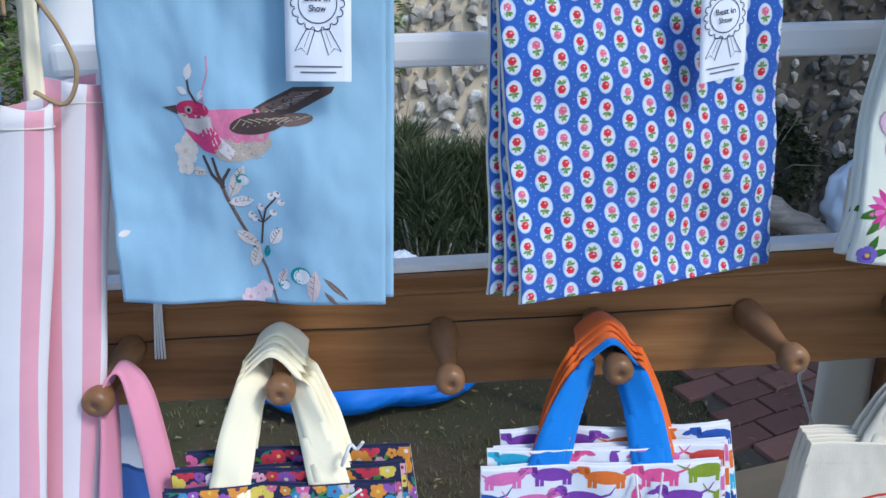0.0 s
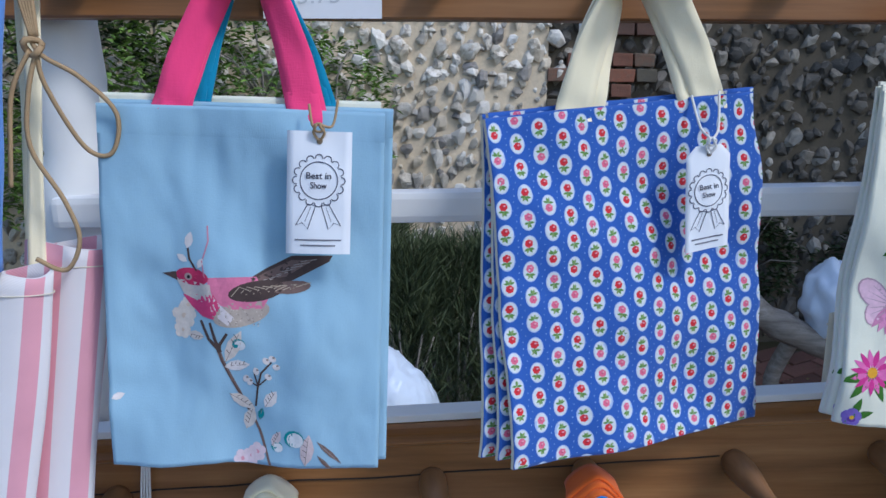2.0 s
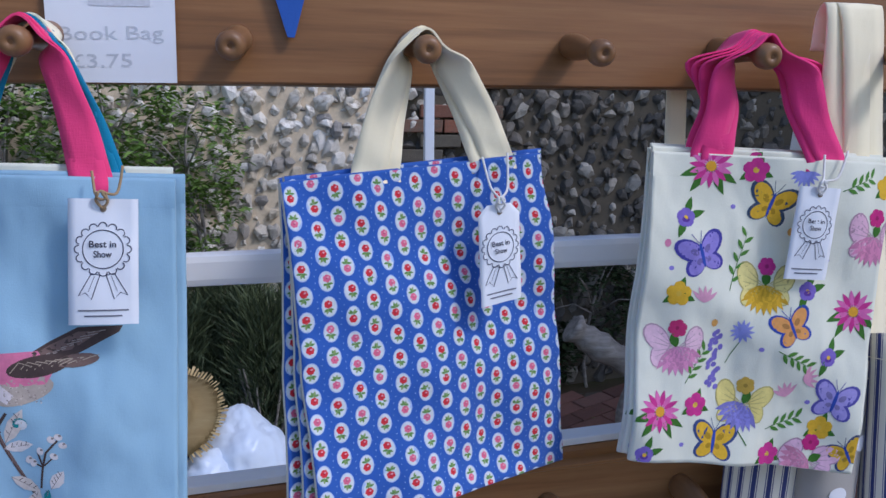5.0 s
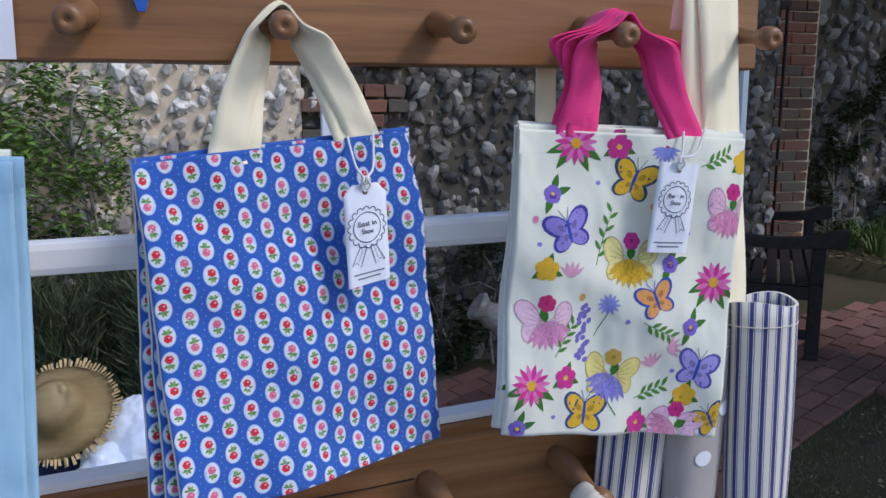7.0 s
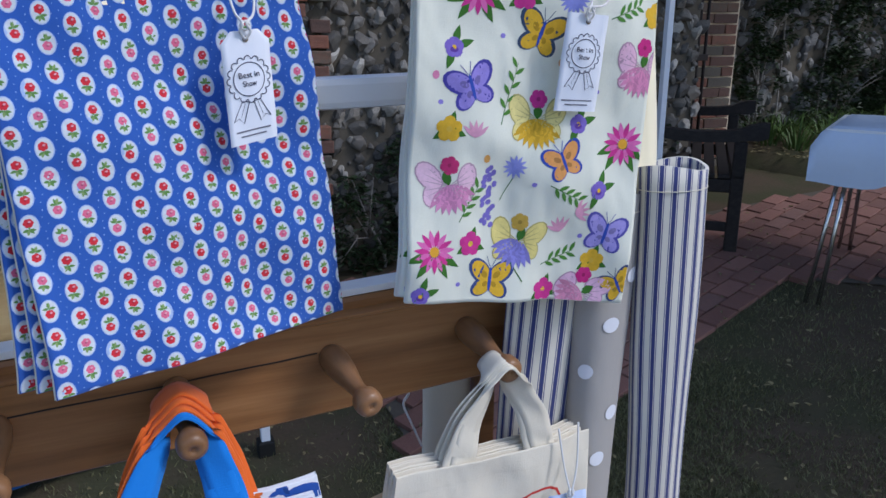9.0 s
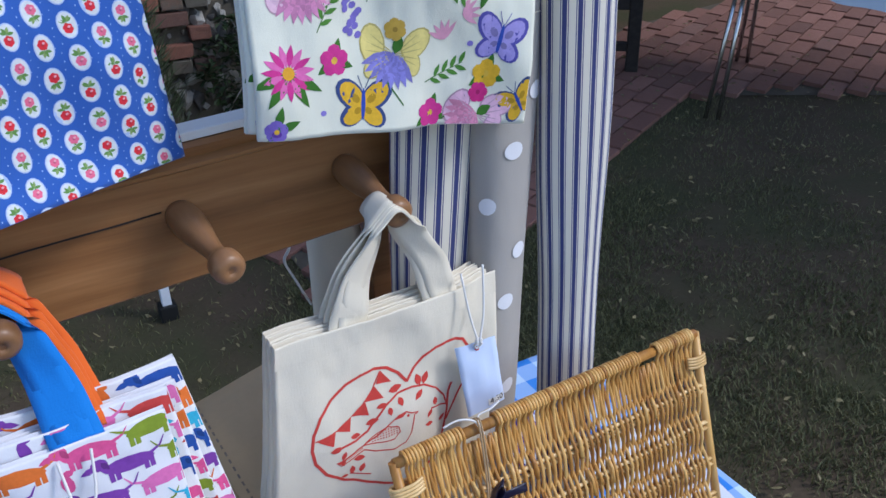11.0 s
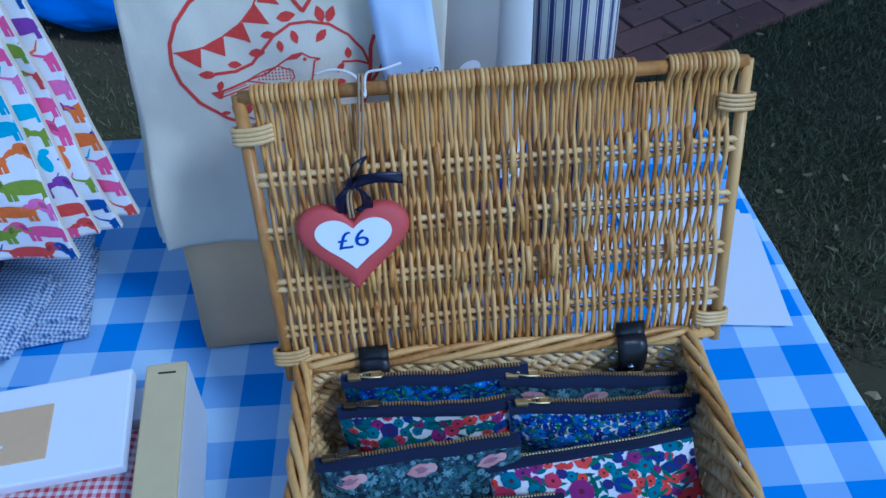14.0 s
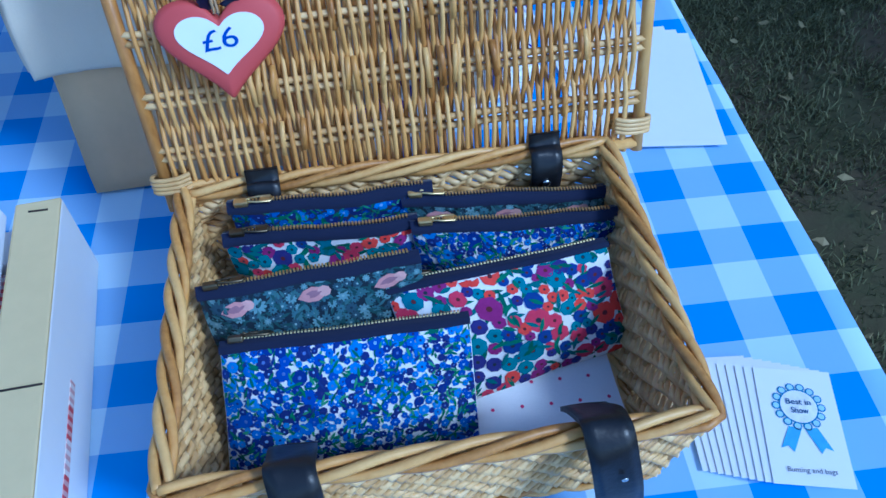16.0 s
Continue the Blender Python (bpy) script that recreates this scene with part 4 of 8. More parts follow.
for i in range(NX + 1):
    for j in range(NY + 1):
        x, y = -0.99 + 2.03 * i / NX, 0.14 + 1.10 * j / NY
        ox, oy = max(0, -0.87 - x, x - 0.925), max(0, 0.232 - y, y - 1.14)
        out = max(ox, oy)
        z = TABLE_Z - 0.002 + 0.0012 * noise.noise((x * 5, y * 5, 0))
        px, py = min(max(x, -0.87), 0.925), min(max(y, 0.232), 1.14)
        if out > 0:
            z -= out * 1.0
            bulge = 0.006 + 0.010 * math.sin(x * 31 + y * 27) * min(1, out * 9)
            px += math.copysign(bulge, x) if ox else 0
            py += math.copysign(bulge, y - 0.6) if oy else 0
        g[i, j] = q.verts.new((px, py, z))
for i in range(NX):
    for j in range(NY):
        q.faces.new((g[i, j], g[i + 1, j], g[i + 1, j + 1], g[i, j + 1])).smooth = True
tagged(part("tablecloth", q, M["gingham"]), "blue and white gingham tablecloth over the stall table", "tablecloth")

# ---- the display stand: two peg rails between white turned posts ----
stand = thing("peg_rail_stand", (0.15, 0.89, TABLE_Z), "wooden peg-rail display stand with white painted frame on the table", "display stand")
LOW = pose(0.1495, 0.863, 1.2445, 0, -2.7, 2.0)
TOP = pose(0.1545, 0.860, 1.7265, 0, -0.6, 0.3)


def rail(name, m, x0, x1, low, high, mould):
    q = bmesh.new()
    prof = [(0.0, low + 0.002), (0.002, low), (0.024, low), (0.024, high)]
    prof += [(0.006, high), (0.004, high - 0.004), (0.006, high - 0.012), (-0.001, high - 0.016), (-0.001, high - 0.019), (0.002, high - 0.021)] if mould else [(0.002, high), (0.0, high - 0.002)]
    NS = 40
    rows = []
    for k in range(NS + 1):
        x = x0 + (x1 - x0) * k / NS
        rows.append([q.verts.new(m @ Vector((x, y, z + 0.0008 * noise.noise((x * 9, y * 40, z * 30))))) for y, z in prof])
    for a, c in zip(rows, rows[1:]):
        for k in range(len(prof)):
            q.faces.new((a[k], c[k], c[(k + 1) % len(prof)], a[(k + 1) % len(prof)]))
    q.faces.new(rows[0]), q.faces.new(rows[-1][::-1])
    return part(name, q, M["pine"], stand)


low_rail = rail("peg_rail", LOW, -0.62, 0.47, -0.061, 0.056, True)
top_rail = rail("peg_rail", TOP, -0.62, 0.505, -0.060, 0.075, False)
PEG = [(-0.004, 0.014), (0.003, 0.0155), (0.016, 0.0162), (0.032, 0.0145), (0.050, 0.0110), (0.063, 0.0090), (0.071, 0.0092), (0.077, 0.0120), (0.081, 0.0148), (0.087, 0.0155), (0.093, 0.0146), (0.0965, 0.0105), (0.0965, 0.003), (0.0955, 0.0028)]


def peg(m, k, z, droop, side=0.0):
    q = bmesh.new()
    a = m @ Matrix.Translation(((k - 4) * (0.1485 if m is LOW else 0.150), 0, z)) @ Euler((radians(90 + droop), 0, radians(side))).to_matrix().to_4x4()
    lathe(q, a, [(z2, r * (0.86 if m is LOW else 0.74)) for z2, r in PEG])
    return part("peg", q, M["peg"], low_rail if m is LOW else top_rail)


for k, side in zip(range(0, 8), (0, -2, 3, 2, 1, 5, 2, 0)):
    if k < 7:
        peg(LOW, k, 0.000, 7.5, side)
    peg(TOP, k, -0.0215, 10, -side * 0.6)
# a crack along the lower rail
q = bmesh.new()
tube(q, [LOW @ Vector((-0.58 + 0.034 * k, 0.0002, 0.006 + 0.0035 * noise.noise((k * 0.4, 0, 0)))) for k in range(22)], [0.0008 + 0.0005 * noise.noise((k, 2, 0)) for k in range(22)], 4)
part("crack", q, M["dark_metal"], low_rail, "dark drying crack in the wood")

plank("upright", (0.505, 0.965, TABLE_Z), (0.528, 0.99, 1.29), M["pine"], stand, 0.002)
plank("mid_bar", (-0.50, 0.025, 0.0), (0.52, 0.055, 0.030), M["white_paint"], stand, 0.007, pose(0.148, 0.860, 1.487, 0, -1.45, 0.5))
plank("ledge", (-0.50, 0.007, 0.0565), (0.47, 0.034, 0.0640), M["white_paint"], stand, 0.0015, LOW)
POST = [(0.0, 0.030), (0.05, 0.030), (0.06, 0.024), (0.09, 0.020), (0.16, 0.030), (0.24, 0.033), (0.34, 0.028), (0.40, 0.020), (0.42, 0.026), (0.44, 0.026), (0.46, 0.020), (0.56, 0.031), (0.64, 0.033), (0.70, 0.031), (0.742, 0.036), (0.775, 0.034), (0.801, 0.026), (0.832, 0.032), (0.87, 0.034), (0.92, 0.029), (1.04, 0.026), (1.08, 0.02)]
for x in (-0.345, 0.625):
    q = bmesh.new()
    lathe(q, pose(x, 0.925, TABLE_Z + 0.001), POST, 24)
    part("turned_post", q, M["white_paint"], stand)

# ---- cloth bags on the pegs ----


def lattice(sheet, off, nu=64, nv=76, top=1.0):
    return [[sheet.at(sheet.w * i / nu, sheet.h * top * j / nv, off) for i in range(nu + 1)] for j in range(nv + 1)]


def panel_faces(bm, rows, flip=False, mi=0):
    vs = [[bm.verts.new(p) for p in r] for r in rows]
    for a, b in zip(vs, vs[1:]):
        for k in range(len(a) - 1):
            q = (a[k], a[k + 1], b[k + 1], b[k])
            f = bm.faces.new(q[::-1] if flip else q)
            f.smooth, f.material_index = True, mi
    return vs


def tote(sheet, mat, label, group, hem=0.022, thick=0.004, lining=None, name="tote_bag", stitch=None):
    """A flat cloth bag: two panels joined at the sides and foot, a turned hem at the open top."""
    a, b, c, d = sheet.c
    bag = thing(name, (a + b) / 2, label, "bag", group)
    bm = bmesh.new()
    fr = panel_faces(bm, lattice(sheet, thick / 2))
    bk = panel_faces(bm, lattice(sheet, -thick / 2), True, 1 if lining else 0)
    for k in range(len(fr) - 1):
        for q in ((bk[k][0], fr[k][0], fr[k + 1][0], bk[k + 1][0]), (fr[k][-1], bk[k][-1], bk[k + 1][-1], fr[k + 1][-1])):
            bm.faces.new(q).material_index = 1 if lining else 0
    for k in range(len(fr[0]) - 1):
        bm.faces.new((fr[0][k], bk[0][k], bk[0][k + 1], fr[0][k + 1])).smooth = True
    part("body", bm, [mat, lining or mat], bag)
    bm = bmesh.new()
    y0 = sheet.h - hem
    for side in (1, -1):
        rows = [[sheet.at(sheet.w * i / 64, y, side * (thick / 2 + o)) for i in range(65)] for y, o in ((y0, 0.00001), *((y0 + 0.0008 + (hem - 0.0028) * j / 6, 0.0001) for j in range(7)), (sheet.h + 0.0008, 0.0), (sheet.h, -0.0008), (y0, -0.0010))]
        panel_faces(bm, rows, side < 0)
    part("hem", bm, stitch or mat, bag)
    return bag


def strap(bag, sheet, u0, u1, peg, mat, lift=0.0, width=0.027, front=1, spread=0.010, name="handle", back=0.0, loop=0.016):
    """A webbing handle from the hem up over a peg (its top at peg) and down again."""
    h = sheet.h
    s = 0.0
    x0, x1 = u0 * sheet.w, u1 * sheet.w
    p = Vector(peg) + Vector((0, back, lift))
    side = (sheet.c[3] - sheet.c[2]).normalized()
    deep = Vector((0, 1, 0))
    a0, a1, a2 = sheet.at(x0, h - 0.011, s), sheet.at(x0, h - 0.002, s), sheet.at(x0, h, s)
    b0, b1, b2 = sheet.at(x1, h - 0.011, s), sheet.at(x1, h - 0.002, s), sheet.at(x1, h, s)

    def mid(q, t, out):
        return q.lerp(p, t) + Vector((out, 0, 0))
    pts = [a0, a1, mid(a2, 0.12, -0.002), mid(a2, 0.40, -0.007), mid(a2, 0.72, -spread * 0.9), p + Vector((-loop, 0, -0.75 * loop)), p + Vector((0, 0, 0.0015)), p + Vector((loop, 0, -0.75 * loop)), mid(b2, 0.72, spread * 0.9), mid(b2, 0.40, 0.007), mid(b2, 0.12, 0.002), b1, b0]
    m1 = (side * 0.97 + deep * 0.22).normalized()
    m2 = (side * 0.86 + deep * 0.50).normalized()
    dirs = [side, side, side, m1, m2, deep, deep, deep, (deep * 0.50 - side * 0.86).normalized(), (side * -0.96 + deep * 0.25).normalized(), -side, -side, -side]
    bm = bmesh.new()
    ribbon(bm, pts, dirs, width)
    return part(name, bm, mat, bag)


def back_sheet(sheet, k, dx, dz, dy, seed, fold=0.003):
    o = Vector((dx, dy, dz))
    c = [p + o for p in sheet.c]
    c[0] = c[0] + Vector((k, 0, 0))
    c[1] = c[1] + Vector((k, 0, 0))
    return Sheet(*c, fold=sheet.fold, seed=sheet.seed)


INK_DARK = (0.032, 0.034, 0.080)


def swing_tag(tl, tr, bl, br, label, clipped=False, string=None, hang=(0, 0, 0), price=None, rosette=True, tint="card"):
    """A card tag on a loop of string: printed rosette, and bars where the small print stands."""
    sh = Sheet(bl, br, tl, tr, fold=0.0006, seed=tl[0] * 30, belly=0.002)
    tag = thing("swing_tag", bl, label, "tag", "swing tags")
    bm = bmesh.new()
    w, h = sh.w, sh.h
    cut = 0.22 * w if clipped else 0.0006
    nv = 14

    def row(y, off):
        inset = max(0.0, cut - (h - y)) if clipped else 0.0
        return [sh.at(inset + (w - 2 * inset) * i / 8, y, off) for i in range(9)]
    ysr = [h * j / nv for j in range(nv)] + ([h - cut, h - cut / 2] if clipped else []) + [h]
    ysr = sorted(set(ysr))
    fr, bk = panel_faces(bm, [row(y, 0.0003) for y in ysr]), panel_faces(bm, [row(y, -0.0003) for y in ysr], True)
    for k in range(len(fr) - 1):
        bm.faces.new((bk[k][0], fr[k][0], fr[k + 1][0], bk[k + 1][0])), bm.faces.new((fr[k][-1], bk[k][-1], bk[k + 1][-1], fr[k + 1][-1]))
    part("card", bm, M[tint], tag)
    pr = Print()
    hole = (w * 0.5, h - 0.08 * h)
    pr.oval(*hole, 0.0024, 0.0024, (0.25, 0.2, 0.15) if rosette else (0.55, 0.04, 0.04), 0, 12, 2)
    if rosette:
        cx, cy, r = w * 0.5, h * (0.57 if clipped else 0.60), w * (0.325 if clipped else 0.29)
        pr.line([(cx + r * math.cos(a), cy + r * math.sin(a)) for a in [6.2832 * k / 32 for k in range(33)]], 0.0007, INK_DARK)
        for k in range(16):
            a = 6.2832 * k / 16
            qx, qy = cx + r * 1.2 * math.cos(a), cy + r * 1.2 * math.sin(a)
            pr.line([(qx + r * 0.2 * math.cos(b), qy + r * 0.2 * math.sin(b)) for b in [a - 1.7 + 3.4 * j / 8 for j in range(9)]], 0.0007, INK_DARK)
        for s in (-1, 1):
            pts = [(cx + s * r * 0.15, cy - r * 1.35), (cx + s * r * 0.55, cy - r * 1.25), (cx + s * r * 1.2, cy - r * 2.4), (cx + s * r * 0.85, cy - r * 2.25), (cx + s * r * 0.55, cy - r * 2.6), (cx + s * r * 0.15, cy - r * 1.35)]
            pr.line(pts, 0.0006, INK_DARK)
            pr.line([(cx + s * r * 0.4, cy - r * 1.4), (cx + s * r * 0.7, cy - r * 2.2)], 0.0003, INK_DARK)
        # the small print below stands as bars
        for y, l in ((0.115, 0.36), (0.070, 0.27)):
            pr.line([(cx - w * l, h * y), (cx + w * l, h * y)], 0.0011, (0.16, 0.16, 0.20))
    pr.emit("print", sh, tag, 0.0006, 0.0001, 0.01)
    if rosette:
        for text, x, y in (("Best in", 0.66, 0.10), ("Show", 0.44, -0.42)):
            words(text, sh.at(cx - r * x, cy + r * y, 0.0012), sh.at(cx + r * x, cy + r * y, 0.0012), r * 0.34, tag, (0.03, 0.03, 0.06), sh.n, bold=0.012)
    if price:
        st = Print()
        st.poly([(w * 0.55, h * 0.04), (w * 0.97, h * 0.04), (w * 0.97, h * 0.13), (w * 0.55, h * 0.13)], (0.8, 0.79, 0.74))
        st.emit("sticker", sh, tag, 0.0006, 0.0002, 0.01)
        words(price, sh.at(w * 0.59, h * 0.06, 0.0012), sh.at(w * 0.95, h * 0.06, 0.0012), 0.0060, tag, (0.03, 0.03, 0.04), sh.n)
    bm = bmesh.new()
    eye = sh.at(*hole, 0.001)
    hg = Vector(hang)
    sm = "string" if string is None else string
    r = 0.0011
    tube(bm, smooth_path([eye, eye + Vector((-0.004, -0.002, 0.006)), eye + Vector((-0.002, -0.004, 0.012)), eye.lerp(hg, 0.5) + Vector((-0.007, -0.003, 0)), hg + Vector((-0.012, 0, 0.004))], 5), r, 5)
    tube(bm, smooth_path([eye, eye + Vector((0.004, -0.002, 0.006)), eye + Vector((0.001, -0.004, 0.012)), eye.lerp(hg, 0.5) + Vector((0.008, -0.003, 0)), hg + Vector((0.010, -0.002, 0.008))], 5), r, 5)
    tube(bm, [eye + Vector((0.0035 * math.cos(a), -0.003, 0.010 + 0.003 * math.sin(a))) for a in [6.2832 * k / 10 for k in range(11)]], r, 5)
    part("string", bm, M[sm], tag)
    return tag


def words(text, start, end, height, parent, c, n, name="lettering", bold=0.0):
    """Lettering set from start towards end, as a mesh."""
    cu = bpy.data.curves.new("letters", "FONT")
    cu.body, cu.size, cu.resolution_u, cu.offset = text, 1.0, 3, bold
    tmp = bpy.data.objects.new("letters", cu)
    me = bpy.data.meshes.new_from_object(tmp)
    bpy.data.objects.remove(tmp)
    xs = [v.co.x for v in me.vertices]
    wide = max(xs) - min(xs)
    x = Vector(end) - Vector(start)
    n = Vector(n).normalized()
    y = n.cross(x.normalized())
    k = x.length / wide
    for v in me.vertices:
        v.co = Vector(start) + x.normalized() * (v.co.x - min(xs)) * k + y * v.co.y * height / 0.70 + n * 0.0002
    return finish(name, me, ink_of(c), parent)


# -- pale blue bags with a bird print --
bird = Sheet((-0.256, 0.750, 1.308), (-0.045, 0.750, 1.305), (-0.260, 0.772, 1.592), (-0.040, 0.772, 1.587), 0.0048, 1)
peg_bird = (-0.147, 0.790, 1.7025)
G = "pale blue bird bags on one peg"
bag = tote(bird, M["sky_cotton"], "pale blue cotton book bag with a pink bird print", G)


def bp(x, y):
    return ((3 + x / 1.77) * bird.w / 484, (451 - y / 1.77) * bird.h / 610)


def bl(*pts):
    return [bp(x, y) for x, y in zip(pts[::2], pts[1::2])]


pr = Print()
S = bird.w / 484 / 1.77
PALE, CREAM, GREYB, TEALP, BROWN, DBROWN, ROSE, PINK = (0.72, 0.66, 0.64), (0.66, 0.58, 0.52), (0.30, 0.25, 0.23), (0.02, 0.27, 0.29), (0.18, 0.12, 0.105), (0.080, 0.055, 0.050), (0.52, 0.035, 0.11), (0.70, 0.20, 0.33)
for x, y, r in ((235, 335, 40), (225, 380, 28), (250, 300, 26)):
    pr.flower(*bp(x, y), r * S, (0.70, 0.62, 0.55), (0.66, 0.52, 0.40), 5, x, 1, 0.5)
pr.poly(bl(430, 222, 500, 180, 575, 143, 700, 140, 690, 158, 600, 205, 520, 245), DBROWN, 2)
pr.poly(bl(440, 226, 500, 190, 575, 156, 640, 155, 560, 205), BROWN, 3)
for k in range(7):
    pr.line(bl(470 + 22 * k, 226 - 11 * k, 520 + 22 * k, 212 - 10 * k), 0.0006, (0.35, 0.30, 0.27), 4)
pr.oval(*bp(420, 318), 92 * S, 40 * S, (0.48, 0.40, 0.34), 14, 20, 3)
pr.poly(bl(318, 212, 380, 208, 470, 205, 510, 265, 490, 300, 400, 305, 345, 290), PINK, 4)
pr.poly(bl(320, 240, 350, 285, 400, 330, 380, 355, 330, 320), (0.74, 0.66, 0.66), 5)
pr.poly(bl(235, 268, 340, 262, 358, 300, 332, 340, 296, 332, 262, 302), (0.72, 0.07, 0.20), 6)
pr.poly(bl(216, 222, 330, 232, 335, 272, 296, 288, 240, 268), (0.62, 0.55, 0.50), 7)
pr.oval(*bp(270, 212), 56 * S, 27 * S, ROSE, -4, 18, 8)
pr.poly(bl(170, 208, 216, 200, 219, 228), DBROWN, 8)
pr.oval(*bp(257, 213), 13 * S, 12 * S, (0.42, 0.30, 0.28), 0, 10, 9)
pr.oval(*bp(258, 214), 6 * S, 6 * S, (0.015, 0.015, 0.02), 0, 8, 10)
pr.oval(*bp(470, 248), 86 * S, 32 * S, DBROWN, 10, 18, 9)
pr.oval(*bp(575, 236), 60 * S, 20 * S, BROWN, 6, 14, 9)
for k in range(9):
    pr.line(bl(395 + 22 * k, 265 - 3 * k, 420 + 24 * k, 236 - 1 * k, 450 + 23 * k, 246 - 3 * k), 0.0007, (0.42, 0.34, 0.26), 10)
for k in range(60):
    x, y = 345 + rnd.uniform(0, 150), 305 + rnd.uniform(0, 55)
    pr.oval(*bp(x, y), 2.6 * S, 2 * S, (0.62, 0.54, 0.46) if k % 2 else GREYB, 0, 5, 6)
for pts in (bl(290, 345, 315, 400, 345, 430), bl(320, 350, 335, 400, 350, 440), bl(375, 380, 350, 415, 345, 440)):
    pr.line(pts, 0.0022, DBROWN, 7, 0.003)
pr.line(bl(342, 425, 355, 465, 385, 530, 408, 575, 440, 640, 465, 690, 482, 745, 498, 800), 0.0030, BROWN, 5, 0.0022)
pr.line(bl(345, 430, 352, 462, 380, 528, 406, 572, 436, 640), 0.0008, DBROWN, 7)
for x, y, l, w, t, c in ((365, 470, 120, 44, 62, CREAM), (360, 485, 85, 36, 8, PALE), (372, 572, 95, 40, -32, CREAM), (485, 612, 70, 40, 55, PALE), (418, 690, 85, 42, 70, CREAM), (300, 395, 60, 30, 175, CREAM), (465, 655, 45, 22, 75, TEALP), (505, 735, 60, 30, 60, (0.66, 0.55, 0.55)), (615, 790, 110, 46, 82, (0.62, 0.50, 0.50)), (655, 710, 110, 16, -45, BROWN), (700, 805, 70, 14, 130, BROWN)):
    pr.leaf(*bp(x, y), l * S, w * S, t, c, 8)
    a = radians(t)
    pr.line([bp(x, y), bp(x + 0.85 * l * math.cos(a), y - 0.85 * l * math.sin(a))], 0.0005, GREYB, 9)
    for j in range(4):
        f = 0.25 + 0.16 * j
        qx, qy = x + f * l * math.cos(a), y - f * l * math.sin(a)
        pr.line([bp(qx, qy), bp(qx + 0.36 * w * math.cos(a + 1.1), qy - 0.36 * w * math.sin(a + 1.1))], 0.0005, DBROWN, 9)
pr.line(bl(455, 610, 465, 545, 478, 500, 512, 465), 0.0016, DBROWN, 7)
pr.line(bl(466, 545, 455, 500), 0.0012, DBROWN, 7)
pr.line(bl(468, 545, 430, 525), 0.0012, DBROWN, 7)
pr.line(bl(470, 540, 498, 515), 0.0012, DBROWN, 7)
for x, y in ((428, 520), (462, 495), (495, 462), (515, 455), (527, 480), (500, 512), (440, 530)):
    pr.oval(*bp(x, y), 13 * S, 10 * S, PALE, x, 9, 8)
    pr.oval(*bp(x + 4, y - 4), 5 * S, 4 * S, GREYB, 0, 6, 9)
for x, y, r in ((410, 412, 22), (580, 705, 34), (522, 735, 20)):
    pr.oval(*bp(x, y), r * S, r * 0.85 * S, TEALP, 0, 12, 8)
    pr.oval(*bp(x + 4, y + 3), 0.82 * r * S, 0.74 * r * S, (0.74, 0.74, 0.74), 0, 12, 9)
for x, y in ((435, 775), (405, 785), (455, 758)):
    pr.flower(*bp(x, y), 30 * S, (0.70, 0.56, 0.60), (0.66, 0.30, 0.36), 5, x, 7, 0.5)
pr.line(bl(313, 212, 305, 165, 325, 105, 322, 60), 0.0011, (0.60, 0.24, 0.32), 7)
pr.line(bl(285, 195, 262, 160, 255, 110), 0.0018, DBROWN, 7)
pr.leaf(*bp(255, 130), 55 * S, 28 * S, 75, PALE, 8)
pr.leaf(*bp(255, 168), 40 * S, 22 * S, 150, PALE, 8)
pr.leaf(*bp(290, 185), 35 * S, 20 * S, 60, PALE, 8)
pr.leaf(*bp(2, 590), 40 * S, 22 * S, 20, PALE, 8)
pr.emit("print", bird, bag, 0.00225, 0.00002, 0.006)
strap(bag, bird, 0.255, 0.735, peg_bird, M["pink_strap"], 0.002, 0.028)
strap(bag, bird, 0.270, 0.722, peg_bird, M["pink_strap"], 0.004, 0.027, -1, back=0.008)
for k, (dx, dz, dy, m, hm, lab) in enumerate(((0.006, 0.003, 0.009, "sky_cotton", "teal_strap", "pale blue cotton book bag with turquoise handles"), (-0.004, 0.008, 0.018, "cream_cotton", "twine", "cream cotton book bag with small pink print"))):
    sh = back_sheet(bird, 0.004 * k, dx, dz, dy, 3 + k)
    bg = tote(sh, M[m], lab, G)
    if k == 0:
        strap(bg, sh, 0.30, 0.765, peg_bird, M[hm], 0.0045, 0.018, 1, back=0.014)
        strap(bg, sh, 0.32, 0.745, peg_bird, M[hm], 0.0055, 0.018, -1, back=0.017)
    else:
        pr = Print()
        for j in range(40):
            pr.flower(rnd.uniform(0, sh.w), rnd.uniform(0, sh.h), 0.006, (0.66, 0.25, 0.30), (0.5, 0.1, 0.12), 5, j * 20, 1, 0.5)
        pr.emit("print", sh, bg, 0.0024)
        strap(bg, sh, 0.30, 0.72, peg_bird, M["cream_strap"], 0.0075, 0.024, -1, back=0.030)
swing_tag((-0.111, 0.748, 1.575), (-0.063, 0.748, 1.574), (-0.113, 0.738, 1.484), (-0.065, 0.738, 1.4835), "white card swing tag printed with a rosette, tied with jute twine", False, "twine", (-0.084, 0.757, 1.590))

# -- royal blue bags with rose medallions --
blue = Sheet((0.064, 0.736, 1.309), (0.3085, 0.846, 1.307), (0.039, 0.786, 1.584), (0.267, 0.829, 1.607), 0.0042, 2)
peg_blue = (0.154, 0.790, 1.7025)
G = "royal blue rose bags on one peg"


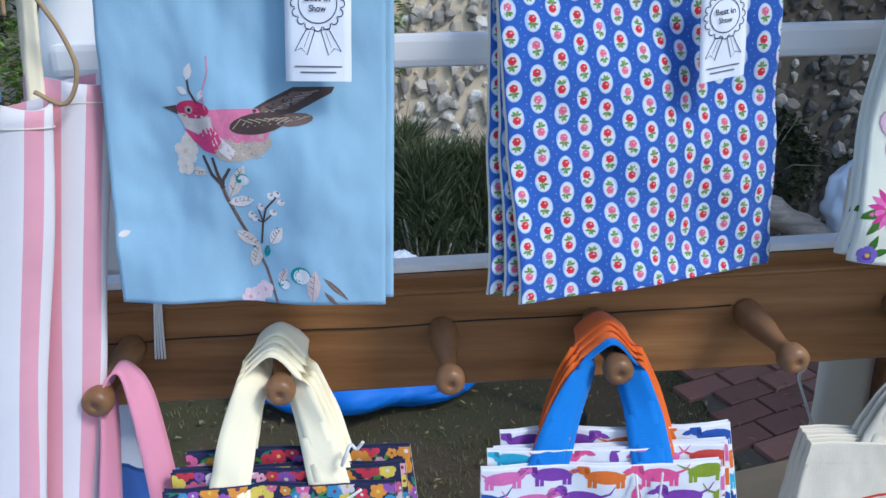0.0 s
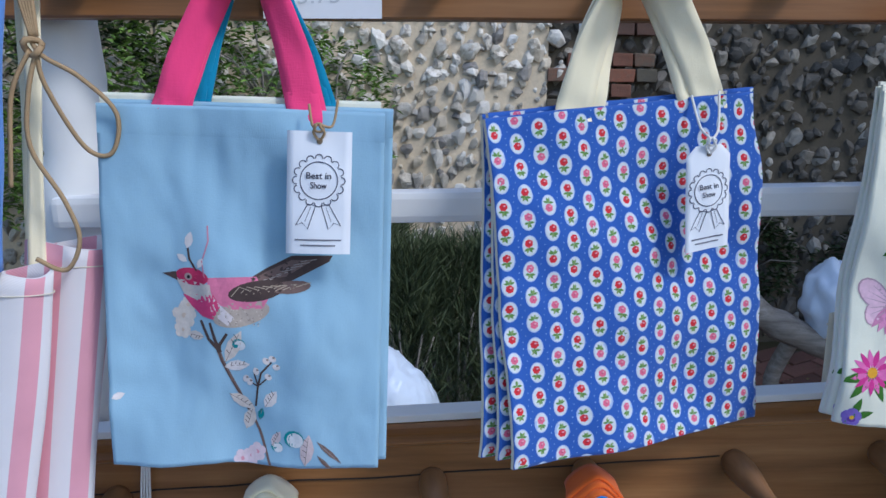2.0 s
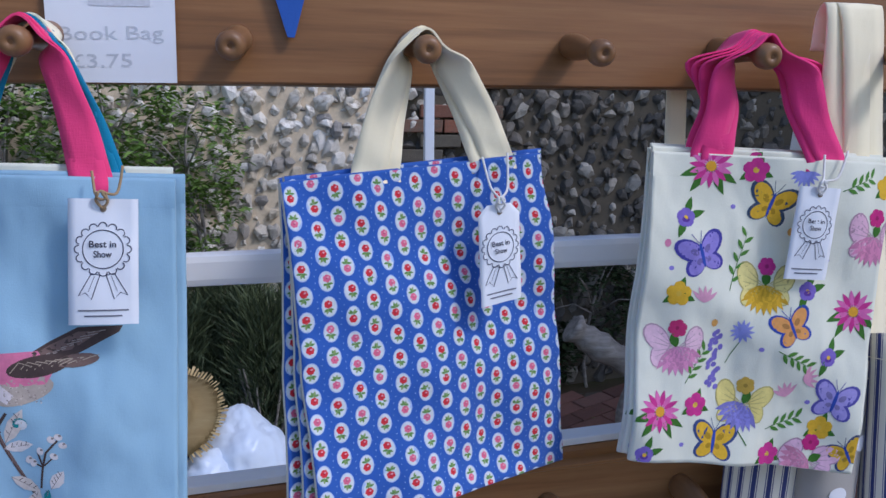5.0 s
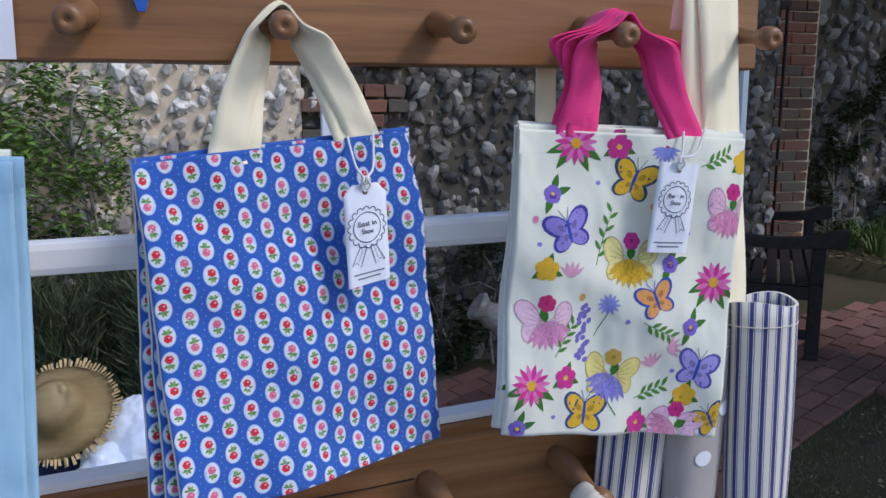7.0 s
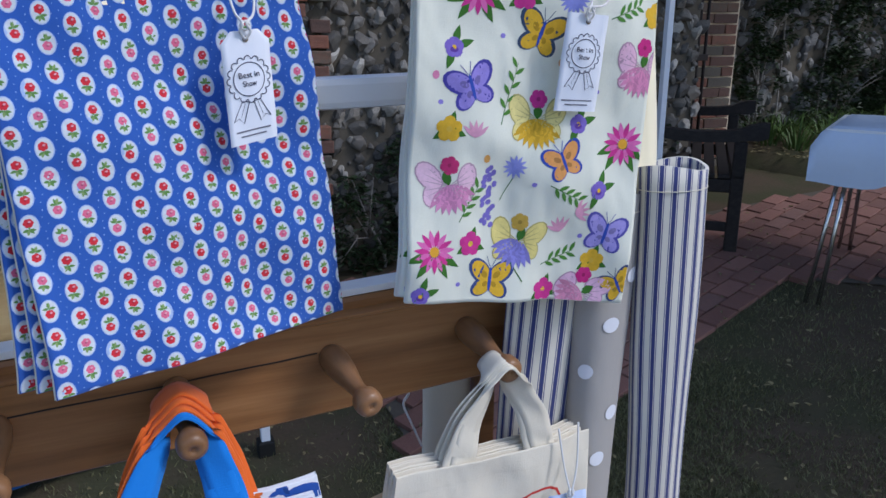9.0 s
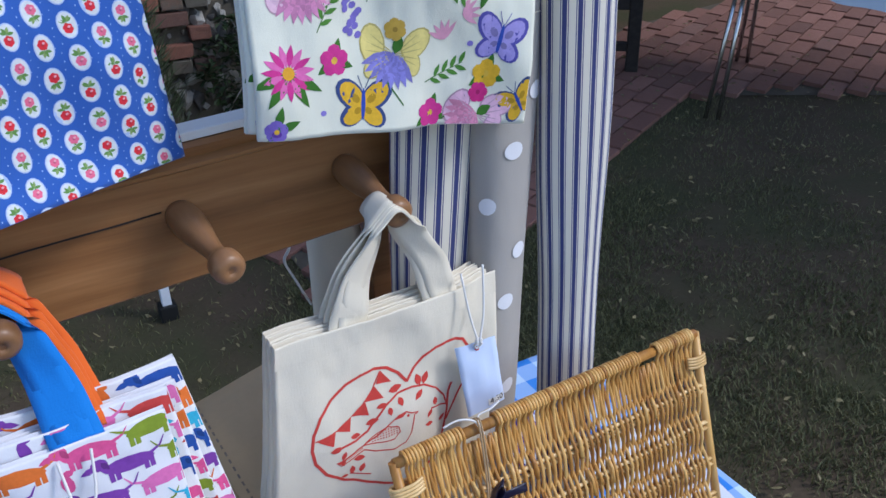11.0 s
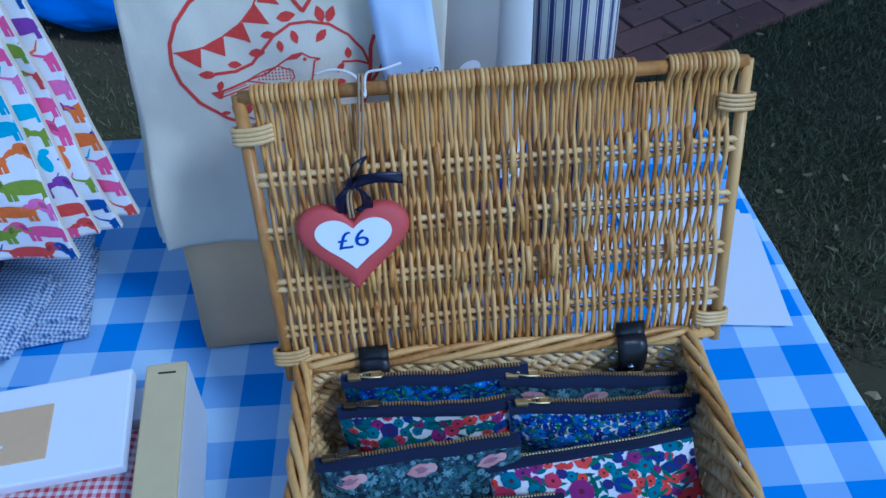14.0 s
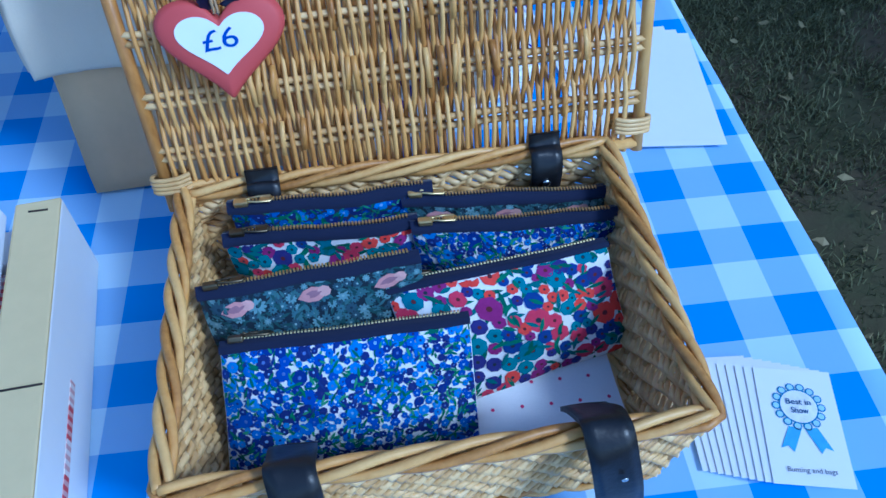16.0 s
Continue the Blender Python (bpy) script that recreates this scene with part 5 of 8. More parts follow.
def medallions(pr, sheet, dots=True):
    """Rows of cream ovals, each with one red or pink rose, on a ground of pin dots."""
    g = random.Random(11)
    px, py = 0.0189, 0.0212
    for i in range(-1, int(sheet.w / px) + 2):
        for j in range(-1, int(sheet.h / py) + 2):
            x, y = i * px + 0.007, j * py + 0.004 + (py / 2 if i % 2 else 0)
            pr.oval(x, y, 0.0064, 0.0088, (0.40, 0.52, 0.78), 0, 16, 1)
            pr.oval(x, y, 0.0056, 0.0080, (0.66, 0.70, 0.72), 0, 16, 2)
            red = g.random()
            c = (0.66, 0.035, 0.05) if red < 0.5 else (0.74, 0.15, 0.26)
            up = g.choice((0.0024, 0.0020, -0.0022))
            sx = g.uniform(-0.0008, 0.0008)
            for a in (15, 165, 70, 115, 270):
                pr.leaf(x + sx, y - up * 0.9, 0.0046, 0.0021, a + g.uniform(-18, 18) + (0 if up < 0 else 180), (0.13, 0.27, 0.07) if a != 70 else (0.24, 0.36, 0.12), 3)
            pr.flower(x + sx, y + up, 0.0033, c, shade(c, 0.6), 6, g.uniform(0, 60), 4, 0.5)
            pr.oval(x + sx + 0.0008, y + up + 0.0009, 0.0011, 0.0008, (0.78, 0.38, 0.42), 20, 6, 6)
            if dots:
                for dx, dy in ((0.5, 0.0), (0.5, 0.25), (0.35, 0.42), (0.62, 0.5), (0.45, 0.75), (0.5, 0.98)):
                    pr.oval(x + dx * px, y + (dy - 0.5) * py, 0.00042, 0.00042, (0.36, 0.50, 0.78), 0, 5, 1)
    return pr


bag = tote(blue, M["blue_cotton"], "royal blue cotton bag printed with rose medallions", G, lining=M["calico"])
medallions(Print(), blue).emit("print", blue, bag, 0.00225, 0.00003, 0.004)
strap(bag, blue, 0.305, 0.815, peg_blue, M["cream_strap"], 0.002, 0.031)
strap(bag, blue, 0.36, 0.76, peg_blue, M["cream_strap"], 0.004, 0.030, -1, back=0.010)
for k, (dx, dz, dy, kk) in enumerate(((0.003, 0.004, 0.008, -0.015), (-0.001, 0.0025, 0.016, -0.024))):
    sh = back_sheet(blue, kk, dx, dz, dy, 5 + k)
    bg = tote(sh, M["blue_cotton"], "royal blue rose-print cotton bag hanging behind another", G, lining=M["calico"])
    medallions(Print(), sh, False).emit("print", sh, bg, 0.0024, 0.00004, 0.008)
    strap(bg, sh, 0.33, 0.78, peg_blue, M["cream_strap"], 0.005 + 0.002 * k, 0.028, 1, back=0.016 + 0.008 * k)
swing_tag((0.201, 0.787, 1.563), (0.2385, 0.794, 1.567), (0.203, 0.780, 1.4775), (0.2405, 0.788, 1.484), "white card swing tag with clipped corners and a printed rosette", True, "string", (0.222, 0.812, 1.600))

# -- cream bags with butterflies and flowers --
garden = Sheet((0.3475, 0.796, 1.328), (0.570, 0.780, 1.304), (0.3645, 0.802, 1.610), (0.599, 0.790, 1.600), 0.0045, 3)
peg_garden = (0.456, 0.790, 1.708)
G = "cream butterfly bags on one peg"
GREEN, PINKF, YELL, VIOL, BLUEB = (0.055, 0.17, 0.025), (0.60, 0.045, 0.26), (0.74, 0.44, 0.03), (0.21, 0.14, 0.50), (0.04, 0.08, 0.40)


def garden_print(sheet):
    pr = Print()
    W, Hh = sheet.w, sheet.h

    def at(x, y):
        return ((x - 105 - (890 - y) * 0.0) / 690 * W, (890 - y) / 845 * Hh)
    u = 0.97 * W / 690

    def daisy(x, y, r=62):
        X, Y = at(x, y)
        for a in (200, 235, 300, 330):
            pr.leaf(X, Y, r * 1.5 * u, r * 0.42 * u, a, GREEN, 1)
        for k in range(15):
            a = 360 * k / 15 + 7
            pr.leaf(X + 0.2 * r * u * math.cos(radians(a)), Y + 0.2 * r * u * math.sin(radians(a)), 0.82 * r * u, 0.26 * r * u, a, PINKF if k % 2 else (0.72, 0.16, 0.42), 2)
        pr.oval(X, Y, 0.24 * r * u, 0.24 * r * u, (0.72, 0.36, 0.03), 0, 12, 4)

    def butterfly(x, y, c, edge, turn=0, s=1.0):
        X, Y = at(x, y)

        def rot(a, b):
            t = radians(turn)
            return X + (a * math.cos(t) - b * math.sin(t)) * u * s, Y + (a * math.sin(t) + b * math.cos(t)) * u * s
        for side in (-1, 1):
            for a, b, rx, ry, t in ((30, 20, 40, 26, 42), (24, -22, 30, 22, -38)):
                pr.oval(*rot(side * a, b), rx * u * s, ry * u * s, edge, turn + side * t, 14, 1)
                pr.oval(*rot(side * (a - 3), b - 1), rx * 0.84 * u * s, ry * 0.80 * u * s, c, turn + side * t, 14, 2)
                pr.oval(*rot(side * (a - 12), b * 0.6), rx * 0.3 * u * s, ry * 0.3 * u * s, shade(c, 0.6), turn + side * t, 8, 3)
            pr.line([rot(side * 3, 32), rot(side * 14, 58)], 1.8 * u, edge, 3)
        pr.oval(X, Y, 5 * u * s, 34 * u * s, BLUEB, turn, 8, 4)

    def pansy(x, y):
        X, Y = at(x, y)
        for a in (20, 75, 250):
            pr.leaf(X, Y, 62 * u, 22 * u, a, GREEN, 1)
        pr.flower(X, Y, 27 * u, VIOL, YELL, 5, 18, 2, 0.6)
        pr.oval(X, Y - 6 * u, 12 * u, 8 * u, (0.12, 0.05, 0.30), 0, 8, 3)

    def small(x, y, c):
        X, Y = at(x, y)
        for a in (-20, 75, 215):
            pr.leaf(X, Y, 52 * u, 22 * u, a, GREEN, 1)
        pr.flower(X, Y, 36 * u, c, (0.70, 0.45, 0.06), 5, 90, 2, 0.5)

    def sprig(x, y, turn, l=130):
        t = radians(turn)
        X, Y = at(x, y)
        pr.line([(X, Y), (X + l * u * math.cos(t), Y + l * u * math.sin(t))], 2.6 * u, GREEN, 1, 1.2 * u)
        for k in range(8):
            q = (0.15 + 0.11 * k) * l * u
            pr.leaf(X + q * math.cos(t), Y + q * math.sin(t), 34 * u, 12 * u, turn + (42 if k % 2 else -42), (0.09, 0.24, 0.04), 2)

    def sprite(x, y, skirt, wing, hat, turn=0):
        X, Y = at(x, y)
        for a, b, rx, ry, t in ((-55, 25, 48, 32, 115), (52, 25, 44, 30, 65), (-48, -25, 36, 24, 60), (45, -22, 32, 22, -60)):
            pr.oval(X + a * u, Y + b * u, rx * u, ry * u, shade(wing, 0.62), t + turn, 14, 1)
            pr.oval(X + a * u, Y + b * u, rx * 0.9 * u, ry * 0.88 * u, wing, t + turn, 14, 2)
            for j in (-25, 0, 25):
                pr.leaf(X, Y, math.hypot(a, b) * 1.3 * u, 3 * u, math.degrees(math.atan2(b, a)) + j * 0.6, shade(wing, 0.7), 3)
        for k in range(9):
            pr.leaf(X, Y + 5 * u, 88 * u, 24 * u, 215 + 13.5 * k + turn, skirt if k % 2 else shade(skirt, 0.8), 3)
        pr.leaf(X, Y + 2 * u, 44 * u, 26 * u, 90 + turn, GREEN, 4)
        pr.flower(X, Y + 58 * u, 26 * u, hat, shade(hat, 0.6), 6, turn, 5, 0.5)
    for x, y in ((270, 75), (180, 745), (735, 445)):
        daisy(x, y)
    small(395, 80, PINKF), small(290, 725, PINKF), small(540, 858, PINKF), small(205, 420, YELL), small(680, 770, YELL), small(790, 110, YELL)
    butterfly(450, 170, YELL, (0.05, 0.08, 0.14), -14, 1.15), butterfly(360, 825, YELL, (0.05, 0.08, 0.22), -4, 1.15)
    butterfly(262, 312, (0.30, 0.24, 0.62), (0.07, 0.06, 0.32), 20, 1.15), butterfly(705, 690, (0.36, 0.31, 0.66), (0.10, 0.09, 0.36), -10, 1.1)
    butterfly(545, 495, (0.74, 0.34, 0.10), BLUEB, 24, 1.0), butterfly(770, 835, YELL, (0.05, 0.08, 0.2), 30, 0.9)
    pansy(210, 215), pansy(665, 570), pansy(145, 868), pansy(580, 395)
    sprig(352, 405, 76, 175), sprig(250, 665, 62, 120), sprig(510, 560, -22, 110), sprig(520, 785, 24, 110), sprig(640, 125, 24, 110)
    for k in range(26):
        X, Y = at(335 + rnd.uniform(-16, 20), 520 + 6.2 * k)
        pr.oval(X, Y, 10 * u, 8 * u, (0.20, 0.16, 0.50), rnd.uniform(0, 90), 7, 2)
    pr.line([at(360, 680), at(400, 750), at(460, 832)], 3.5 * u, GREEN, 1)
    X, Y = at(405, 515)
    for k in range(12):
        pr.leaf(X, Y, 36 * u, 10 * u, 30 * k, (0.30, 0.32, 0.70), 2)
    pr.line([at(405, 545), at(375, 608)], 2.5 * u, GREEN, 1)
    X, Y = at(530, 78)
    for k in range(9):
        pr.leaf(X, Y, 46 * u, 12 * u, 190 + 20 * k, (0.26, 0.28, 0.66), 2)
    for x, y, t in ((278, 440, 90), (600, 635, 20), (565, 690, 110)):
        for k in range(5):
            pr.leaf(*at(x, y), 50 * u, 12 * u, t + 24 * (k - 2), (0.74, 0.36, 0.48), 2)
    sprite(460, 390, YELL, (0.78, 0.68, 0.26), PINKF), sprite(215, 570, (0.74, 0.30, 0.50), (0.78, 0.52, 0.62), (0.55, 0.04, 0.16), 18)
    sprite(440, 720, (0.27, 0.25, 0.64), (0.78, 0.66, 0.22), (0.55, 0.36, 0.06), -20), sprite(760, 245, (0.74, 0.28, 0.46), (0.78, 0.48, 0.60), (0.55, 0.03, 0.2), -10)
    sprite(665, 868, (0.70, 0.28, 0.42), (0.76, 0.48, 0.62), (0.55, 0.03, 0.2), -60)
    for x, y in ((345, 180), (178, 352), (465, 560), (632, 700), (260, 838), (630, 310)):
        pr.oval(*at(x, y), 8 * u, 7 * u, (0.27, 0.22, 0.6), 0, 7, 1)
    for x, y in ((320, 495), (522, 240), (162, 285)):
        pr.oval(*at(x, y), 10 * u, 12 * u, (0.74, 0.38, 0.10) if x > 200 else (0.72, 0.25, 0.4), 0, 8, 1)
    return pr


bag = tote(garden, M["cream_cotton"], "cream cotton bag printed with butterflies and pink flowers", G)
garden_print(garden).emit("print", garden, bag, 0.00225, 0.00004, 0.005)
strap(bag, garden, 0.22, 0.72, peg_garden, M["fuchsia_strap"], 0.002, 0.031, spread=0.022)
strap(bag, garden, 0.26, 0.68, peg_garden, M["fuchsia_strap"], 0.004, 0.030, -1, back=0.010, spread=0.022)
for k, (dx, dz, dy, kk) in enumerate(((0.002, 0.005, 0.0065, -0.006), (0.001, 0.003, 0.0125, -0.006), (0.006, 0.007, 0.018, 0.006))):
    sh = back_sheet(garden, kk, dx, dz, dy, 7 + k)
    bg = tote(sh, M["cream_cotton"], "cream flower-print cotton bag hanging behind another", G)
    garden_print(sh).emit("print", sh, bg, 0.0024, 0.00005, 0.008)
    strap(bg, sh, 0.20 + 0.03 * k, 0.70 + 0.02 * k, peg_garden, M["fuchsia_strap"], 0.005 + 0.002 * k, 0.028, 1, back=0.014 + 0.006 * k, spread=0.030 + 0.008 * k, loop=0.020)
swing_tag((0.493, 0.774, 1.581), (0.5345, 0.774, 1.578), (0.484, 0.776, 1.4965), (0.527, 0.776, 1.494), "white card swing tag with a printed rosette, tied with string", False, "string", (0.535, 0.784, 1.604))

# -- small bags on the lower rail --


def lower_bags(x0, x1, ztop, y, peg, drop, mats, straps, maker, label, group, count, drift):
    first = None
    for k in range(count):
        o = Vector((drift * k, 0.010 * k, 0.006 * (k % 2) + 0.004 * k))
        sh = Sheet(Vector((x0 - 0.002 + drift * k * 1.2, y - 0.012, ztop - drop)) + o, Vector((x1 + 0.012 + drift * k * 1.6, y - 0.004, ztop - drop + 0.004)) + o, Vector((x0, y, ztop)) + o, Vector((x1, y + 0.004, ztop + 0.006)) + o, 0.0030, 11 + k + x0)
        bg = tote(sh, mats[k % len(mats)], label if k == 0 else "matching cotton bag hanging behind the first on its peg", group, lining=M["calico"], thick=0.005)
        maker(sh, k).emit("print", sh, bg, 0.0028, 0.00004, 0.006)
        sm = straps[min(k, len(straps) - 1)]
        strap(bg, sh, 0.27 - 0.01 * k, 0.73 - 0.02 * k, peg, M[sm], 0.002 + 0.003 * k, 0.030, 1, back=0.004 + 0.009 * k, loop=0.021 + 0.001 * k)
        if k == 0:
            strap(bg, sh, 0.30, 0.70, peg, M[sm], 0.0030, 0.029, -1, back=0.007, loop=0.019)
        first = first or (sh, bg)
    return first


DOGS = [(0.72, 0.17, 0.03), (0.70, 0.17, 0.42), (0.21, 0.06, 0.36), (0.06, 0.42, 0.62), (0.24, 0.32, 0.03), (0.60, 0.07, 0.06), (0.03, 0.09, 0.36), (0.72, 0.10, 0.28)]


def dog(pr, x, y, s, c, d):
    pr.oval(x, y, 0.0125 * s, 0.0044 * s, c, 3 * d, 12, 1)
    pr.oval(x + d * 0.0135 * s, y + 0.0048 * s, 0.0042 * s, 0.0034 * s, c, 0, 10, 1)
    pr.leaf(x + d * 0.0145 * s, y + 0.0045 * s, 0.0085 * s, 0.0035 * s, 90 - d * 105, c, 1)
    pr.line([(x + d * 0.010 * s, y), (x + d * 0.0135 * s, y + 0.005 * s)], 0.0042 * s, c, 1)
    pr.leaf(x + d * 0.0125 * s, y + 0.006 * s, 0.0062 * s, 0.0032 * s, 90 + d * 150, shade(c, 0.6), 2)
    for lx in (-0.0105, -0.0075, 0.0065, 0.0095):
        pr.line([(x + d * lx * s, y), (x + d * lx * s, y - 0.0072 * s)], 0.0024 * s, c, 1)
    pr.line([(x - d * 0.011 * s, y + 0.001 * s), (x - d * 0.016 * s, y + 0.003 * s), (x - d * 0.019 * s, y + 0.008 * s)], 0.0018 * s, c, 1, 0.0007)


def dog_print(sheet, k):
    g = random.Random(20 + k)
    pr = Print()
    for j in range(int(sheet.h / 0.0225) + 1):
        for i in range(int(sheet.w / 0.045) + 2):
            x, y = i * 0.045 + (0.022 if j % 2 else 0) + g.uniform(-0.003, 0.003), j * 0.0225 + 0.007 + g.uniform(-0.002, 0.002)
            if g.random() < 0.16:
                c = g.choice(DOGS)
                pr.oval(x, y, 0.0042, 0.0085, c, 8, 10, 1)
                pr.oval(x + 0.002, y + 0.009, 0.0038, 0.003, c, 0, 8, 1)
            else:
                dog(pr, x, y, 1.45, g.choice(DOGS), g.choice((-1, 1)))
    return pr


BLOOM = [(0.72, 0.62, 0.64), (0.68, 0.14, 0.30), (0.62, 0.05, 0.08), (0.07, 0.28, 0.48), (0.74, 0.30, 0.05), (0.30, 0.10, 0.40), (0.76, 0.58, 0.10), (0.72, 0.36, 0.44)]


def scatter(colours, hearts, leafs, count, size, seed, petals=5, thin=0.45, leafy=1.0):
    def make(sheet, k=0):
        g = random.Random(seed + k)
        pr = Print()
        done = []
        for _ in range(int(count * leafy)):
            pr.leaf(g.uniform(0, sheet.w), g.uniform(0, sheet.h), size * g.uniform(1.2, 2.4), size * 0.5, g.uniform(0, 360), g.choice(leafs), g.choice((1, 1, 5)) if leafy > 1 else 1)
        tries = 0
        while len(done) < count and tries < count * 12:
            tries += 1
            x, y, r = g.uniform(0, sheet.w), g.uniform(0, sheet.h), size * g.choice((0.6, 0.75, 0.9, 1.05, 1.4))
            if any((x - a) ** 2 + (y - b) ** 2 < (0.78 * (r + c)) ** 2 for a, b, c in done):
                continue
            done.append((x, y, r))
            pr.flower(x, y, r, g.choice(colours), g.choice(hearts), petals + g.randrange(0, 3), g.uniform(0, 72), 2 + g.randrange(2), thin)
        return pr
    return make


floral = scatter(BLOOM, [(0.72, 0.5, 0.08), (0.75, 0.7, 0.6), (0.2, 0.05, 0.1)], [(0.04, 0.22, 0.14), (0.10, 0.26, 0.06)], 260, 0.0085, 40)
lower_bags(0.034, 0.240, 1.157, 0.742, (0.150, 0.795, 1.2500), 0.262, [M["white_cotton"]], ["azure_strap", "orange_strap"], dog_print, "white cotton bag with colourful dachshund print and bright handles", "dachshund bags on one peg", 4, 0.006)
swing_tag((0.150, 0.722, 1.108), (0.196, 0.722, 1.112), (0.146, 0.712, 1.020), (0.192, 0.712, 1.023), "white card swing tag on the dachshund bag", False, "string", (0.178, 0.735, 1.150))
lower_bags(-0.240, -0.040, 1.137, 0.742, (-0.148, 0.785, 1.2440), 0.262, [M["navy_cotton"]], ["cream_strap"], floral, "dark navy bag with a bright flower print and cream handles", "floral bags on one peg", 4, 0.004)
q = bmesh.new()
tube(q, smooth_path([(-0.085, 0.742, 1.160), (-0.081, 0.738, 1.172), (-0.077, 0.742, 1.180), (-0.072, 0.742, 1.176), (-0.066, 0.74, 1.184)], 5), 0.0016, 5)
tube(q, smooth_path([(-0.085, 0.728, 1.09), (-0.095, 0.726, 1.115), (-0.088, 0.726, 1.13), (-0.068, 0.734, 1.142)], 5), 0.0013, 5)
tagged(part("string_bow", q, M["string"]), "white cotton string tied on the floral bag", "string")

# -- calico bags with a red heart print --
canvas = Sheet((0.302, 0.795, 0.852), (0.548, 0.800, 0.850), (0.333, 0.776, 1.160), (0.562, 0.802, 1.150), 0.0042, 9)
G = "calico heart bags on one peg"
bag = tote(canvas, M["calico"], "unbleached calico bag printed with a red bird in a heart", G, thick=0.007)
RED = (0.62, 0.065, 0.05)
KX = canvas.w / 985


def cp(x, y):
    top = 118 - 0.100 * x
    return (x - 26 - (y - top) * 0.05) * KX, canvas.h - (y - top) * KX * 1.16


def cl(*pts):
    return [cp(x, y) for x, y in zip(pts[::2], pts[1::2])]


pr = Print()
heart = cl(578, 342, 540, 305, 490, 278, 430, 268, 370, 275, 310, 295, 250, 335, 205, 390, 182, 450, 180, 510, 200, 570, 250, 630, 330, 680, 420, 712, 520, 745, 600, 770, 680, 740, 740, 680, 778, 600, 792, 520, 790, 440, 800, 400)
pr.line(heart, 0.0030, RED, 1)
pr.line(cl(578, 345, 610, 300, 650, 262, 700, 235, 750, 222, 800, 222, 845, 238, 880, 280, 890, 340, 870, 420, 830, 500, 790, 560), 0.0030, RED, 1)
pr.line(cl(190, 475, 280, 455, 340, 425, 390, 390, 430, 345, 460, 285), 0.0014, RED, 1)
for p in (cl(192, 473, 272, 458, 268, 515), cl(275, 458, 340, 428, 342, 485), cl(345, 425, 400, 385, 422, 443), cl(398, 385, 438, 335, 480, 385), cl(445, 330, 462, 283, 512, 332)):
    pr.poly(p, RED, 1)
pr.line(cl(305, 535, 370, 528, 420, 505, 455, 460, 490, 415, 540, 380, 600, 368, 660, 372, 720, 400, 765, 445, 788, 490), 0.0026, RED, 1, 0.0018)
pr.line(cl(700, 478, 750, 478, 790, 492), 0.0018, RED, 1)
for x, y, l, t in ((310, 538, 55, 170), (325, 555, 40, 250), (345, 508, 45, -10), (410, 478, 55, 10), (450, 420, 45, 10), (505, 425, 40, -80), (500, 368, 60, 10), (545, 395, 45, -70), (640, 368, 55, 108), (655, 368, 55, 70), (650, 385, 50, 230), (722, 470, 42, 95), (705, 480, 40, 240), (715, 540, 40, 170), (745, 545, 40, 30), (365, 660, 45, 100), (395, 662, 45, 70), (410, 600, 50, 170), (345, 660, 30, 180)):
    pr.leaf(*cp(x, y), l * KX, l * 0.55 * KX, t, RED, 2)
pr.line(cl(350, 655, 390, 670, 440, 680), 0.0014, RED, 1)
pr.line(cl(632, 466, 600, 462, 575, 452, 545, 462, 510, 490, 460, 530, 400, 555, 320, 590, 290, 595, 310, 612, 405, 572, 450, 585, 530, 590, 580, 575, 605, 540, 612, 490, 614, 472, 632, 466), 0.0013, RED, 1)
pr.poly(cl(520, 480, 548, 458, 578, 455, 560, 470), RED, 2)
pr.poly(cl(290, 594, 330, 584, 322, 614), RED, 2)
pr.oval(*cp(584, 468), 6 * KX, 6 * KX, RED, 0, 8, 2)
pr.line(cl(400, 555, 450, 525, 500, 500, 545, 505, 552, 525, 530, 550, 480, 556, 400, 555), 0.0011, RED, 1)
for j in range(4):
    for i in range(10 - j):
        pr.oval(*cp(440 + 11 * i + 10 * j, 548 - 11 * j - 2.2 * i), 3.4 * KX, 3.4 * KX, RED, 0, 6, 2)
for j in range(3):
    pr.line(cl(315, 598 - 5 * j, 400, 566 - 5 * j), 0.0006, RED, 2)
pr.emit("print", canvas, bag, 0.0038, 0.00003, 0.006)
peg_canvas = (0.4465, 0.786, 1.2510)
strap(bag, canvas, 0.275, 0.72, peg_canvas, M["calico"], 0.002, 0.030, spread=0.004)
strap(bag, canvas, 0.31, 0.68, peg_canvas, M["calico"], 0.0035, 0.028, -1, back=0.004, spread=0.004)
for k in range(2):
    sh = back_sheet(canvas, -0.004 - 0.003 * k, -0.001 * (k + 1), 0.003 + 0.0015 * k, 0.0075 * (k + 1), 13 + k)
    bg = tote(sh, M["calico"], "unbleached calico bag hanging behind another", G, thick=0.006)
    strap(bg, sh, 0.272, 0.723, peg_canvas, M["calico"], 0.0045 + 0.001 * k, 0.028, 1, back=0.007 + 0.003 * k, spread=0.004)
swing_tag((0.499, 0.775, 1.100), (0.5435, 0.776, 1.098), (0.509, 0.768, 1.020), (0.552, 0.770, 1.023), "card price tag tinted blue for shade, on white string", False, "string", (0.525, 0.786, 1.166), "4.50", False, "card_in_shade")

# -- rolled aprons hanging by their straps --


